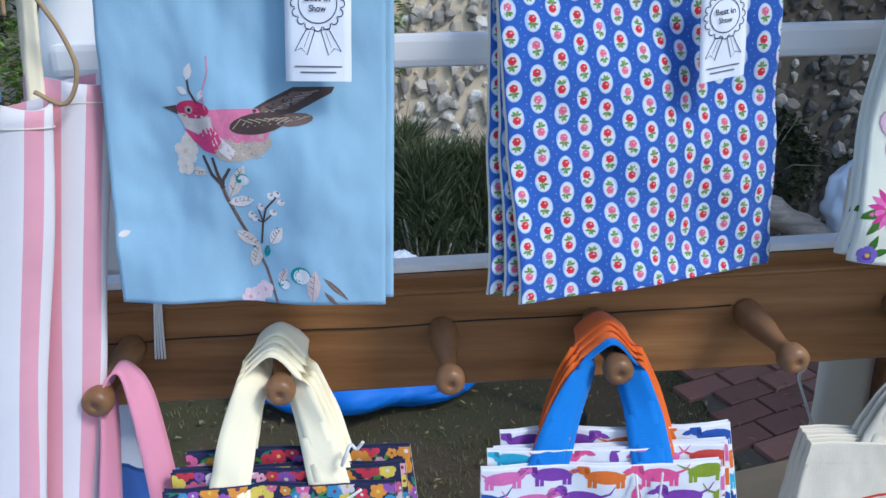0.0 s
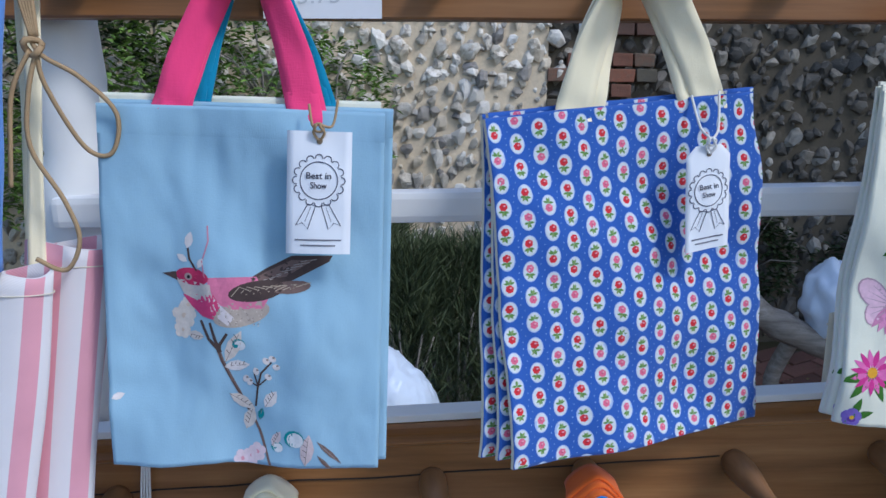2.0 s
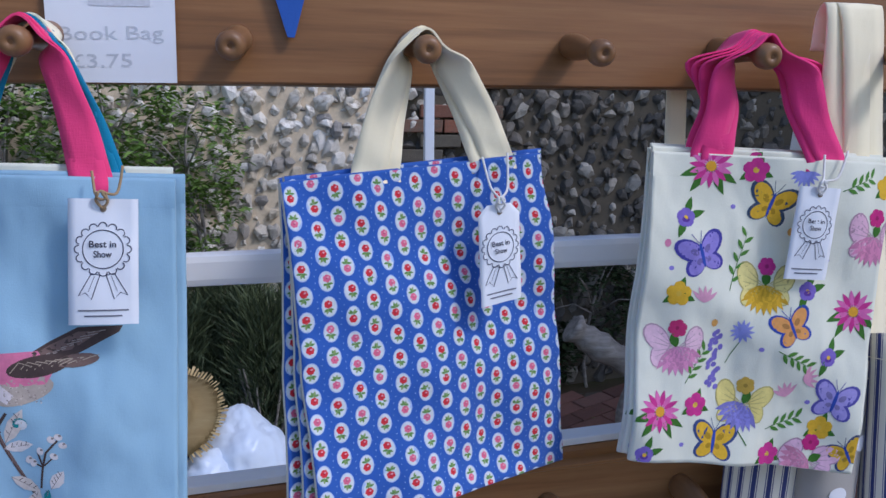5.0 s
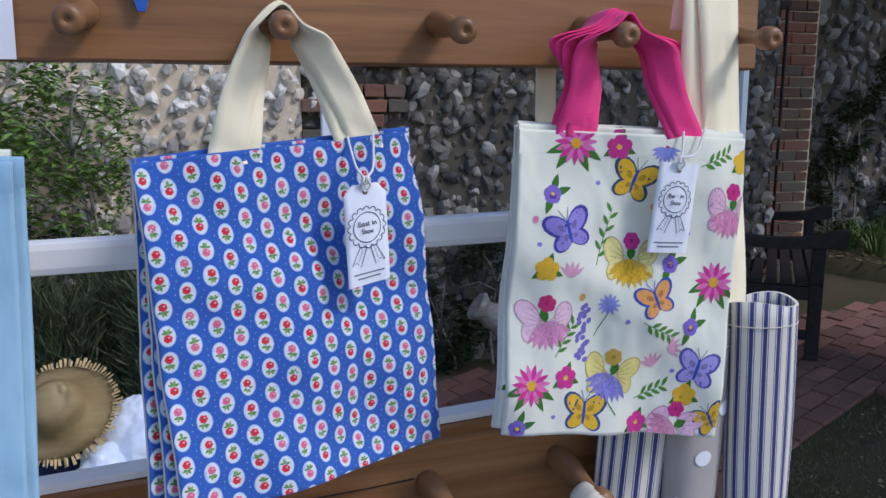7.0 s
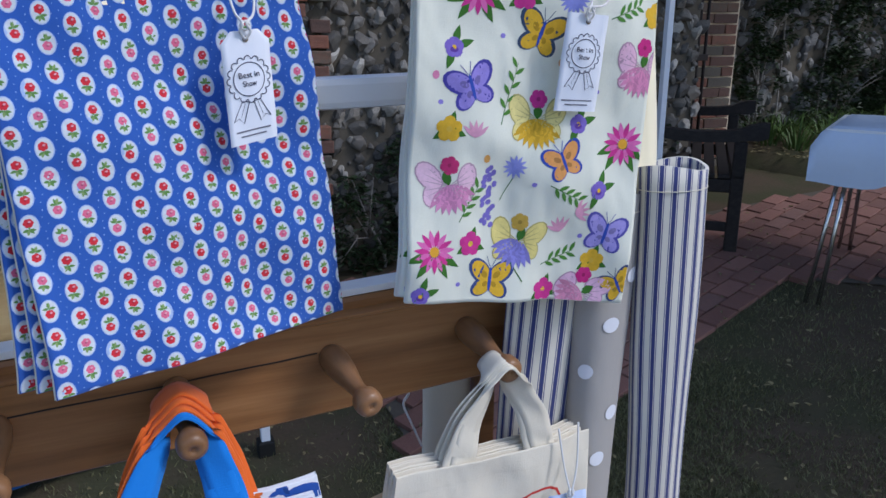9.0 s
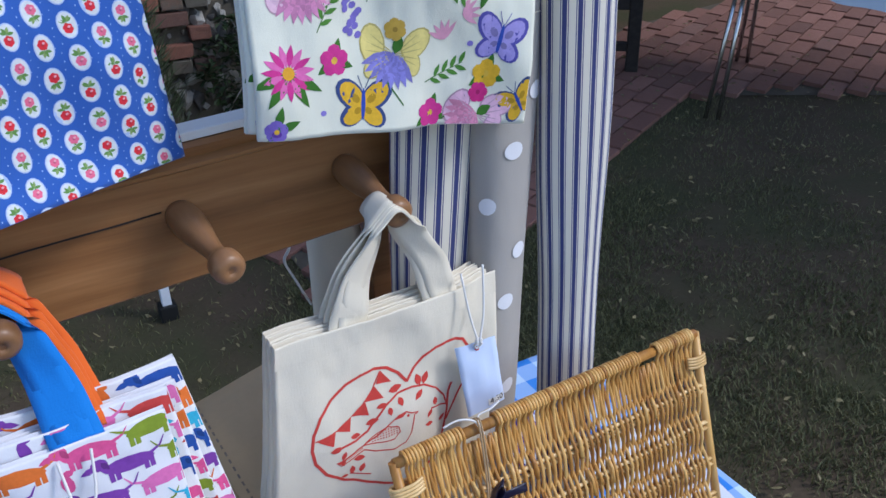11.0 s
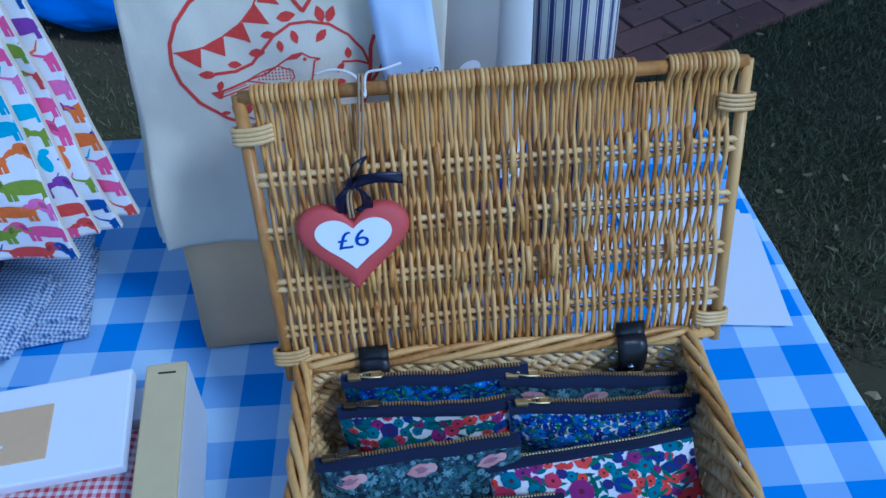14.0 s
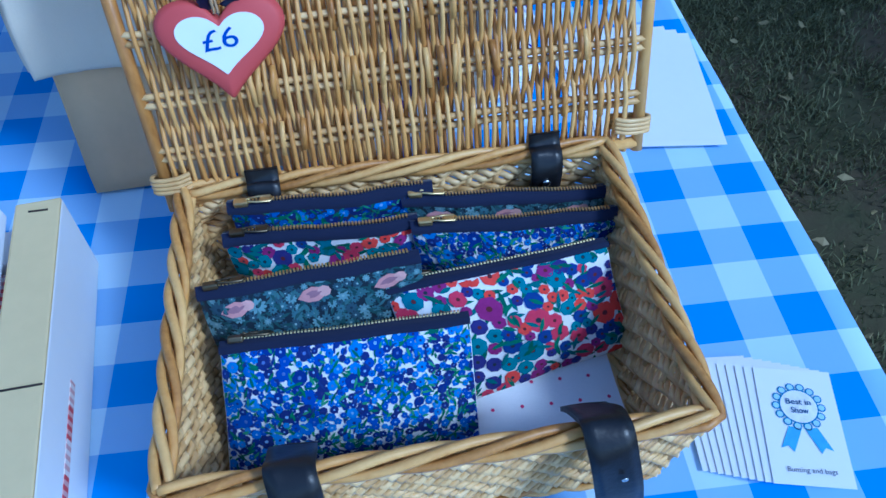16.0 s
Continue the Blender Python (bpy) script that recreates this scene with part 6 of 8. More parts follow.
def roll(name, top, foot, rx0, rx1, ry, mat, label, group, turn=0.0, wobble=0.004, seed=0):
    ap = thing(name, foot, label, "apron", group)
    top, foot = Vector(top), Vector(foot)
    q = bmesh.new()
    uvl = q.loops.layers.uv.new("UVMap")
    NA, NL = 40, 36
    axis = foot - top
    rows = []
    for j in range(NL + 1):
        t = j / NL
        rx = rx0 + (rx1 - rx0) * t + wobble * noise.noise((t * 3, seed, 0))
        row = []
        for i in range(NA + 1):
            a = 6.2832 * i / NA + radians(turn)
            k = 1 + 0.10 * noise.noise((math.cos(a) * 1.2, math.sin(a) * 1.2 + seed, t * 2.5))
            row.append(top + axis * t + Vector((rx * math.cos(a) * k, ry * math.sin(a) * k, 0.004 * math.sin(a * 2) * (j == 0))))
        rows.append(row)
    L = axis.length
    vs = [[q.verts.new(p) for p in r[:-1]] for r in rows]
    vin = [[q.verts.new(p.lerp(top + axis * (j / NL), 0.10)) for p in r[:-1]] for j, r in enumerate(rows)]
    circ = 3.1416 * (3 * (rx0 + ry) - math.sqrt((3 * rx0 + ry) * (rx0 + 3 * ry)))
    for j in range(NL):
        for i in range(NA):
            i2 = (i + 1) % NA
            for net, flip in ((vs, True), (vin, False)):
                quad = [net[j][i], net[j][i2], net[j + 1][i2], net[j + 1][i]]
                us = [(i, j), (i + 1, j), (i + 1, j + 1), (i, j + 1)]
                if flip:
                    quad, us = quad[::-1], us[::-1]
                fc = q.faces.new(quad)
                fc.smooth = True
                for lp2, (ui, vj) in zip(fc.loops, us):
                    lp2[uvl].uv = (circ * ui / NA, L * vj / NL)
    for i in range(NA):
        i2 = (i + 1) % NA
        q.faces.new((vs[0][i], vs[0][i2], vin[0][i2], vin[0][i]))
        q.faces.new((vs[NL][i2], vs[NL][i], vin[NL][i], vin[NL][i2]))
    part("body", q, mat, ap)
    # a stitched hem a little below the mouth
    q = bmesh.new()
    for t in (0.035,):
        c = top + axis * t
        tube(q, [c + Vector(((rx0 + 0.0008) * math.cos(a), (ry + 0.0008) * math.sin(a), 0)) for a in [6.2832 * i / 40 for i in range(41)]], 0.0006, 4)
    part("stitching", q, M["calico"], ap)
    return ap


G = "rolled aprons beside the bags"
r1 = roll("rolled_apron", (-0.322, 0.752, 1.466), (-0.395, 0.735, 0.98), 0.030, 0.030, 0.014, M["pink_stripe"], "rolled apron in pink and white deck-chair stripes", G, 10, seed=1)
r2 = roll("rolled_apron", (-0.293, 0.785, 1.482), (-0.352, 0.765, 0.99), 0.036, 0.026, 0.016, M["pink_stripe"], "rolled apron in pink and white stripes, behind another", G, 60, seed=2)
r3 = roll("rolled_apron", (-0.324, 0.742, 1.76), (-0.340, 0.732, 1.470), 0.026, 0.020, 0.014, M["blue_plain"], "rolled cornflower blue apron hanging at the peg rail", G, seed=3)
r4 = roll("rolled_apron", (0.648, 0.812, 1.432), (0.668, 0.812, 0.78), 0.041, 0.031, 0.026, M["ticking"], "rolled apron in navy and cream ticking stripes", G, 0, seed=4)
r5 = roll("rolled_apron", (0.590, 0.828, 1.408), (0.556, 0.822, 0.78), 0.032, 0.030, 0.022, M["grey_linen"], "rolled grey linen apron with white polka dots", G, seed=5)
r6 = roll("rolled_apron", (0.536, 0.842, 1.400), (0.490, 0.842, 0.78), 0.050, 0.042, 0.016, M["ticking"], "rolled navy ticking apron behind the calico bag", G, 20, seed=6)


def straps_up(ap, top, peg, mat, wide=0.028, n=2):
    for k in range(n):
        q = bmesh.new()
        o = (k - (n - 1) / 2) * 0.030
        t, p = Vector(top), Vector(peg)
        ribbon(q, [t + Vector((o, 0, -0.03)), t + Vector((o, 0, 0.01)), t.lerp(p, 0.5) + Vector((o * 0.9, 0.004 * k, 0)), p + Vector((o * 0.5, 0, -0.004)), p + Vector((o * 0.3, 0.012, 0.004)), p + Vector((o * 0.3, 0.02, -0.03))], [(1, 0.2 * k, 0), (1, 0.1, 0), (1, -0.2 + 0.4 * k, 0), (1, 0.2, 0), (1, 0, 0), (1, 0, 0)], wide)
        part("strap", q, mat, ap)


straps_up(r1, (-0.312, 0.768, 1.46), (-0.306, 0.785, 1.705), M["cream_strap"], 0.013, 1)
straps_up(r2, (-0.325, 0.79, 1.48), (-0.318, 0.795, 1.706), M["cream_strap"], 0.010, 1)
straps_up(r4, (0.590, 0.815, 1.44), (0.560, 0.805, 1.735), M["cream_strap"], 0.052, 2)
q = bmesh.new()
ribbon(q, [(0.436, 0.90, 1.38), (0.437, 0.898, 1.5), (0.433, 0.896, 1.62), (0.431, 0.895, 1.75)], [(1, 0.1, 0), (1, 0.3, 0), (1, 0, 0), (1, 0, 0)], 0.022)
part("strap", q, M["cream_strap"], r6)
roll("rolled_apron", (0.470, 0.985, 1.37), (0.472, 0.985, 0.98), 0.030, 0.033, 0.014, M["calico"], "rolled cream calico apron hanging behind the rail", G, seed=9)
# polka dots as cloth discs on the grey apron
for k in range(11):
    a0, t0 = (4.0, 5.2, 4.6)[k % 3] + rnd.uniform(-0.25, 0.25), 0.06 + 0.082 * k
    q = bmesh.new()
    rings = []
    for f in (0.0, 0.55, 1.0):
        ring = []
        for j in range(14 if f else 1):
            b2 = 6.2832 * j / 14
            a, t = a0 + f * 0.0085 * math.cos(b2) / 0.028, t0 + f * 0.0085 * math.sin(b2) / 0.628
            rx = 0.032 - 0.002 * t + 0.004 * noise.noise((t * 3, 5, 0))
            kk = 1.02 + 0.10 * noise.noise((math.cos(a) * 1.2, math.sin(a) * 1.2 + 5, t * 2.5))
            ring.append(q.verts.new((0.590 - 0.034 * t + (rx * kk + 0.0006) * math.cos(a), 0.828 - 0.006 * t + (0.022 * kk + 0.0006) * math.sin(a), 1.408 - 0.628 * t)))
        rings.append(ring)
    for j in range(14):
        q.faces.new((rings[0][0], rings[1][j], rings[1][(j + 1) % 14])).smooth = True
        q.faces.new((rings[1][j], rings[2][j], rings[2][(j + 1) % 14], rings[1][(j + 1) % 14])).smooth = True
    part("dot", q, M["white_cotton"], r5)

# jute twine tied round the peg and hanging in loops
jute = thing("jute_twine", (-0.295, 0.755, 1.63), "loops of jute twine knotted on the peg", "twine")
for pts in ([(-0.305, 0.775, 1.70), (-0.300, 0.762, 1.66), (-0.293, 0.755, 1.630), (-0.265, 0.757, 1.612), (-0.242, 0.765, 1.585), (-0.248, 0.767, 1.555), (-0.268, 0.766, 1.560), (-0.290, 0.758, 1.605), (-0.293, 0.755, 1.630)],
            [(-0.293, 0.755, 1.630), (-0.300, 0.752, 1.600), (-0.302, 0.752, 1.560), (-0.280, 0.752, 1.520), (-0.272, 0.754, 1.490), (-0.284, 0.754, 1.466), (-0.305, 0.752, 1.475)],
            [(-0.298, 0.755, 1.630), (-0.312, 0.752, 1.60), (-0.316, 0.750, 1.555), (-0.318, 0.75, 1.53)]):
    q = bmesh.new()
    tube(q, smooth_path(pts, 6), 0.0019, 5)
    part("loop", q, M["twine"], jute)
for k in range(5):
    a = k * 0.0025
    q = bmesh.new()
    tube(q, smooth_path([(-0.312 + a, 0.772, 1.705), (-0.306 + a, 0.760, 1.675), (-0.296 + a * 0.4, 0.755, 1.640)], 5), 0.0018, 5)
    part("strand", q, M["twine"], jute)
q = bmesh.new()
tube(q, [(-0.295 + 0.006 * math.cos(t), 0.754 + 0.004 * math.sin(t * 2), 1.632 + 0.006 * math.sin(t)) for t in [6.2832 * j / 12 for j in range(13)]], 0.0026, 5)
part("knot", q, M["twine"], jute)
q = bmesh.new()
for k in range(4):
    tube(q, smooth_path([(-0.262 + 0.002 * k, 0.845, 1.315), (-0.268 + 0.002 * k, 0.842, 1.27), (-0.272 + 0.003 * k, 0.84, 1.215)], 4), 0.0012, 4)
tagged(part("frayed_thread", q, M["string"]), "frayed pale threads hanging at the lower rail", "thread")
q = bmesh.new()
tube(q, smooth_path([(0.402, 0.96, 1.17), (0.412, 0.96, 1.15), (0.405, 0.96, 1.135), (0.414, 0.96, 1.11), (0.428, 0.96, 1.075)], 5), 0.0016, 4)
tagged(part("twine_end", q, M["string"]), "loose end of pale twine below the lower peg", "twine")
# baby pink handle on the first lower peg and pale cloth under the rail
q = bmesh.new()
ribbon(q, [(-0.302, 0.76, 1.06), (-0.292, 0.768, 1.17), (-0.290, 0.775, 1.222), (-0.278, 0.778, 1.236), (-0.262, 0.772, 1.21), (-0.248, 0.762, 1.13), (-0.240, 0.756, 1.04)], [(0.5, 1, 0), (0.3, 1, 0), (0, 1, 0), (0, 1, 0), (0.6, 1, 0), (0.9, 0.6, 0), (1, 0.3, 0)], 0.026)
tagged(part("bag_handle", q, M["baby_strap"]), "baby pink webbing handle looped over a peg", "strap")
hs = Sheet((-0.335, 0.80, 0.93), (-0.235, 0.80, 0.93), (-0.335, 0.80, 1.125), (-0.240, 0.80, 1.12), 0.004, 22)
tote(hs, M["blue_plain"], "pale blue cotton bag behind the pink handle", "small bags")

# ---- signs on the top rail ----
sg = Sheet((-0.1465, 0.8535, 1.663), (-0.0465, 0.8535, 1.6645), (-0.149, 0.8535, 1.775), (-0.046, 0.8535, 1.777), 0.0, 1, 0.0)
sign = thing("price_card", (-0.1, 0.853, 1.66), "white paper price card written in faint pencil, fixed to the rail", "sign")
q = bmesh.new()
fr = panel_faces(q, lattice(sg, 0.0004, 10, 10))
panel_faces(q, lattice(sg, -0.0004, 10, 10), True)
part("paper", q, M["card"], sign)
PENCIL = (0.58, 0.61, 0.66)
pb = Print()
pb.line([(0.034, 0.066), (0.082, 0.066)], 0.008, (0.66, 0.68, 0.73))
pb.emit("print", sg, sign, 0.0008)
words("Book Bag", sg.at(0.010, 0.034, 0.0006), sg.at(0.092, 0.036, 0.0006), 0.011, sign, PENCIL, sg.n)
words("£3.75", sg.at(0.018, 0.012, 0.0006), sg.at(0.066, 0.013, 0.0006), 0.011, sign, PENCIL, sg.n)
pen = thing("bunting_flag", (0.045, 0.85, 1.715), "royal blue cloth bunting flag hanging over the top rail", "bunting")
fl = Print()
q = bmesh.new()
vs = [q.verts.new(p) for p in ((0.020, 0.852, 1.79), (0.075, 0.852, 1.79), (0.052, 0.851, 1.705), (0.046, 0.851, 1.705), (0.020, 0.855, 1.79), (0.075, 0.855, 1.79), (0.052, 0.854, 1.705), (0.046, 0.854, 1.705))]
for fc in ((3, 2, 1, 0), (4, 5, 6, 7), (0, 1, 5, 4), (1, 2, 6, 5), (2, 3, 7, 6), (3, 0, 4, 7)):
    q.faces.new([vs[i] for i in fc])
part("cloth", q, M["blue_cotton"], pen)

# ---- willow hamper ----
hamper = thing("willow_hamper", (0.58, 0.53, TABLE_Z), "open buff willow picnic hamper with black leather straps", "hamper")
RIM_Z, BASE_Z = 0.845, TABLE_Z + 0.003
RX0, RX1, RY0, RY1 = 0.428, 0.738, 0.424, 0.650
TAPER = 0.012
basket = part("basket", (lambda q: (box(q, (RX0 + TAPER, RY0 + TAPER, BASE_Z), (RX1 - TAPER, RY1 - TAPER, BASE_Z + 0.006), 0.002), q)[1])(bmesh.new()), M["willow_inner"], hamper)


def rim_at(t, z, inset=0.0):
    """The hamper's outline at height z; t runs 0..4 round its four sides."""
    k = TAPER * (RIM_Z - z) / (RIM_Z - BASE_Z) + inset
    x0, x1, y0, y1 = RX0 + k, RX1 - k, RY0 + k, RY1 - k
    s, f = int(t) % 4, t - int(t)
    return ((x0 + (x1 - x0) * f, y0, z), (x1, y0 + (y1 - y0) * f, z), (x1 - (x1 - x0) * f, y1, z), (x0, y1 - (y1 - y0) * f, z))[s]


SIDES = (("x", 30), ("y", 20), ("x", 30), ("y", 20))
ROWS_W = 19
for s, (ax, n) in enumerate(SIDES):
    nx, ny = ((0, -1), (1, 0), (0, 1), (-1, 0))[s]
    for r in range(ROWS_W):
        z = BASE_Z + 0.008 + (RIM_Z - BASE_Z - 0.016) * r / (ROWS_W - 1)
        q = bmesh.new()
        pts = []
        for k in range(n * 2 + 1):
            x, y, zz = rim_at(s + min(0.9999, k / (2 * n)), z)
            w = 0.0034 * math.cos(math.pi * k / 2 + math.pi / 2 * (r % 4))
            sl = 0.0016 * math.sin(math.pi * k / 2 + r)
            pts.append((x + nx * w, y + ny * w, zz + sl))
        tube(q, pts, 0.0026 + rnd.uniform(-0.0004, 0.0004), 5)
        part("willow_rod", q, M["willow_inner"], basket)
    for k in range(0, n + 1, 2):
        q = bmesh.new()
        t = s + min(0.9999, k / n)
        tube(q, [rim_at(t, BASE_Z + 0.002), rim_at(t, RIM_Z)], 0.0026, 5)
        part("stake", q, M["willow_inner"], basket)
for ph in range(4):
    q = bmesh.new()
    pts = []
    for k in range(0, 241):
        t = 4 * k / 240
        x, y, z = rim_at(t % 4 if t < 4 else 0, RIM_Z)
        a = 6.2832 * k / 30 + ph * 1.5708
        s = int(t) % 4
        nx, ny = ((0, -1), (1, 0), (0, 1), (-1, 0))[s]
        pts.append((x + nx * 0.0052 * math.cos(a), y + ny * 0.0052 * math.cos(a), z + 0.0048 * math.sin(a)))
    tube(q, pts, 0.0031, 6)
    part("rim_rod", q, M["willow"], basket)
for ph in range(3):
    q = bmesh.new()
    pts = []
    for k in range(0, 201):
        t = 4 * k / 200
        x, y, z = rim_at(t % 4 if t < 4 else 0, BASE_Z + 0.004)
        a = 6.2832 * k / 14 + ph * 2.0944
        s = int(t) % 4
        nx, ny = ((0, -1), (1, 0), (0, 1), (-1, 0))[s]
        pts.append((x + nx * 0.004 * math.cos(a), y + ny * 0.004 * math.cos(a), z + 0.003 * math.sin(a)))
    tube(q, pts, 0.0028, 5)
    part("foot_rod", q, M["willow"], basket)

# lid: an upright panel leaning back from the hinge line
LW, LH = 0.350, 0.229
LID = Matrix(((1.0, 0, 0, 0.4155), (0, 1, 0, 0.648), (0, 0, 1, 0.830), (0, 0, 0, 1))) @ Euler((radians(-20.0), radians(-0.2), radians(1.2))).to_matrix().to_4x4()


def lid_at(x, y, out=0.0):
    k = 1 + 0.035 * (y / LH)
    return LID @ Vector((LW / 2 + (x - LW / 2) * k - 0.0, -out, y))


q = bmesh.new()
tube(q, [lid_at(0, LH - 0.002), lid_at(LW, LH - 0.002)], 0.0052, 8)
lid = part("lid", q, M["willow"], hamper)
for a, c, r in (((0.002, 0.0), (0.0, LH), 0.0048), ((LW, 0.0), (LW, LH), 0.0048), ((0, 0.006), (LW, 0.006), 0.0045)):
    q = bmesh.new()
    tube(q, [lid_at(*a), lid_at(*c)], r, 8)
    part("frame_rod", q, M["willow"], lid)
BARS = [0.043, 0.083, 0.125, 0.167]
for y in BARS:
    for d in (-0.0034, 0.0034):
        q = bmesh.new()
        pts = [lid_at(LW * k / 40, y + d + 0.0012 * noise.noise((k * 0.25, y * 90, d * 400)), 0.0016) for k in range(41)]
        tube(q, pts, 0.0026, 6)
        part("cross_rod", q, M["willow_inner"], lid)
NV = 102
for k in range(NV):
    x = 0.010 + (LW - 0.020) * k / (NV - 1)
    g = random.Random(k)
    gap = abs(x - 0.083) < 0.016 or abs(x - 0.281) < 0.0125
    pts = []
    ph = k % 2
    top = LH - 0.012 if gap else LH + 0.0035
    ys = [0.0, 0.012] + [v for y in BARS for v in (y, y + 0.0205)] + [LH - 0.012]
    for j, y in enumerate(ys):
        side = 1 if (j // 2 + ph) % 2 else -1
        on_bar = any(abs(y - bb) < 0.002 for bb in BARS)
        o = (0.0058 if side > 0 else -0.0042) if on_bar else side * 0.0012 * (-1 if j % 4 else 1)
        pts.append(lid_at(x + g.uniform(-0.0005, 0.0005) + 0.0005 * math.sin(y * 75 + k * 2.4), y, o))
    if not gap:
        pts += [lid_at(x, LH - 0.003, 0.0066), lid_at(x, LH + 0.0042, 0.0035), lid_at(x, LH + 0.0045, -0.0035), lid_at(x, LH - 0.004, -0.0068)]
    q = bmesh.new()
    r = g.uniform(0.0016, 0.0020)
    tube(q, smooth_path(pts, 2), r, 5)
    part("willow_rod", q, M["willow"], lid)
# extra slanting strands and cut ends
for k in range(40):
    g = random.Random(100 + k)
    b0 = g.choice(BARS)
    x = g.uniform(0.02, LW - 0.02)
    q = bmesh.new()
    dx = g.uniform(-0.005, 0.005)
    tube(q, [lid_at(x, b0 - g.uniform(0.004, 0.012), 0.0055), lid_at(x + dx * 0.4, b0 + 0.007, 0.0062), lid_at(x + dx * 0.6, b0 + 0.015, 0.002)], g.uniform(0.0018, 0.0024), 6)
    part("cut_end", q, M["willow"], lid)
for x, y in ((0.0, LH - 0.028), (LW, LH - 0.030), (0.0, 0.022), (LW, 0.022)):
    q = bmesh.new()
    for j in range(4):
        yy = y + (j - 1.5) * 0.0032
        s = 1 if x < 0.1 else -1
        tube(q, smooth_path([lid_at(x + s * 0.020, yy + 0.002, 0.005), lid_at(x + s * 0.010, yy, 0.0072), lid_at(x - s * 0.0055, yy - 0.001, 0.004), lid_at(x - s * 0.0055, yy - 0.001, -0.005), lid_at(x + s * 0.02, yy, -0.008)], 4), 0.0019, 5)
    part("corner_binding", q, M["willow_inner"], lid)


def leather_strip(pts, dirs, width, name, parent, holes=0):
    q = bmesh.new()
    ribbon(q, pts, dirs, width, 0.0028)
    return part(name, q, M["leather"], parent)


for x in (0.485, 0.690):
    hx = x
    st = leather_strip([lid_at(hx - 0.4155, 0.028, 0.0105), lid_at(hx - 0.4155, 0.018, 0.0115), (hx, 0.640, 0.851), (hx, 0.634, 0.838), (hx, 0.636, 0.822)], [(1, 0, 0)] * 5, 0.023, "hinge_strap", hamper)
    q = bmesh.new()
    bmesh.ops.create_icosphere(q, subdivisions=2, radius=0.0035, matrix=Matrix.Translation((hx, 0.6325, 0.829)) @ Matrix.Diagonal((1, 0.5, 1, 1)))
    part("rivet", q, M["steel"], st, "", True)
for x, slant in ((0.500, 0.006), (0.672, 0.014)):
    st = leather_strip([(x - 0.002, 0.448, 0.832), (x, 0.432, 0.853), (x, 0.420, 0.862), (x + 0.002, 0.408, 0.852), (x + slant * 0.5, 0.400, 0.825), (x + slant, 0.398, 0.785), (x + slant * 1.3, 0.400, 0.752)], [(1, 0, 0)] * 7, 0.028, "front_strap", hamper)
    for dz, rr in ((0.836, 0.0022), (0.820, 0.0018), (0.804, 0.0018)):
        q = bmesh.new()
        bmesh.ops.create_icosphere(q, subdivisions=2, radius=rr, matrix=Matrix.Translation((x + slant * 0.6, 0.3985, dz)) @ Matrix.Diagonal((1, 0.4, 1, 1)))
        part("rivet", q, M["steel"], st, "", True)
q = bmesh.new()
for a, c in (((0.662, 0.397, 0.80), (0.696, 0.397, 0.80)), ((0.696, 0.397, 0.80), (0.697, 0.397, 0.776)), ((0.697, 0.397, 0.776), (0.663, 0.397, 0.776)), ((0.663, 0.397, 0.776), (0.662, 0.397, 0.80))):
    tube(q, [a, c], 0.002, 6)
part("buckle", q, M["steel"], hamper)
# dotted lining on the hamper floor
ln = Sheet((RX0 + 0.02, RY0 + 0.022, BASE_Z + 0.011), (RX1 - 0.02, RY0 + 0.022, BASE_Z + 0.011), (RX0 + 0.02, RY1 - 0.02, BASE_Z + 0.011), (RX1 - 0.02, RY1 - 0.02, BASE_Z + 0.011), 0.0012, 4, 0.001)
lining = thing("cloth_lining", (0.58, 0.53, BASE_Z + 0.01), "white cotton lining with red dots in the hamper", "cloth")
q = bmesh.new()
panel_faces(q, lattice(ln, 0.0))
part("cloth", q, M["white_cotton"], lining)
pr = Print()
for i in range(16):
    for j in range(11):
        pr.oval(0.01 + i * 0.021 + (0.0105 if j % 2 else 0), 0.008 + j * 0.0185, 0.0014, 0.0014, (0.55, 0.05, 0.16), 0, 8, 1)
pr.emit("dots", ln, lining, 0.0004)

# ---- zipped pouches in the hamper ----
NAVYS = [(0.014, 0.025, 0.16), (0.02, 0.07, 0.40), (0.03, 0.13, 0.52), (0.06, 0.20, 0.60), (0.012, 0.03, 0.22)]
p_blue = scatter(NAVYS, [(0.10, 0.16, 0.45), (0.02, 0.03, 0.16), (0.25, 0.40, 0.70)], [(0.03, 0.17, 0.09), (0.07, 0.26, 0.14), (0.02, 0.12, 0.09), (0.02, 0.04, 0.20)], 620, 0.0036, 60, 5, 0.5, 1.8)
p_red = scatter([(0.62, 0.05, 0.04), (0.64, 0.06, 0.05), (0.02, 0.05, 0.24), (0.01, 0.17, 0.25), (0.22, 0.02, 0.16), (0.01, 0.20, 0.27), (0.52, 0.04, 0.10), (0.03, 0.03, 0.18)], [(0.02, 0.03, 0.05), (0.10, 0.02, 0.03)], [(0.015, 0.11, 0.08), (0.03, 0.16, 0.10), (0.02, 0.14, 0.16)], 130, 0.0064, 70, 6, 0.5, 1.7)
p_dark = scatter([(0.07, 0.15, 0.19), (0.17, 0.29, 0.33), (0.04, 0.08, 0.12)], [(0.26, 0.38, 0.40), (0.02, 0.04, 0.07)], [(0.03, 0.08, 0.09), (0.07, 0.15, 0.17)], 300, 0.0042, 80, 8, 0.22, 2.6)


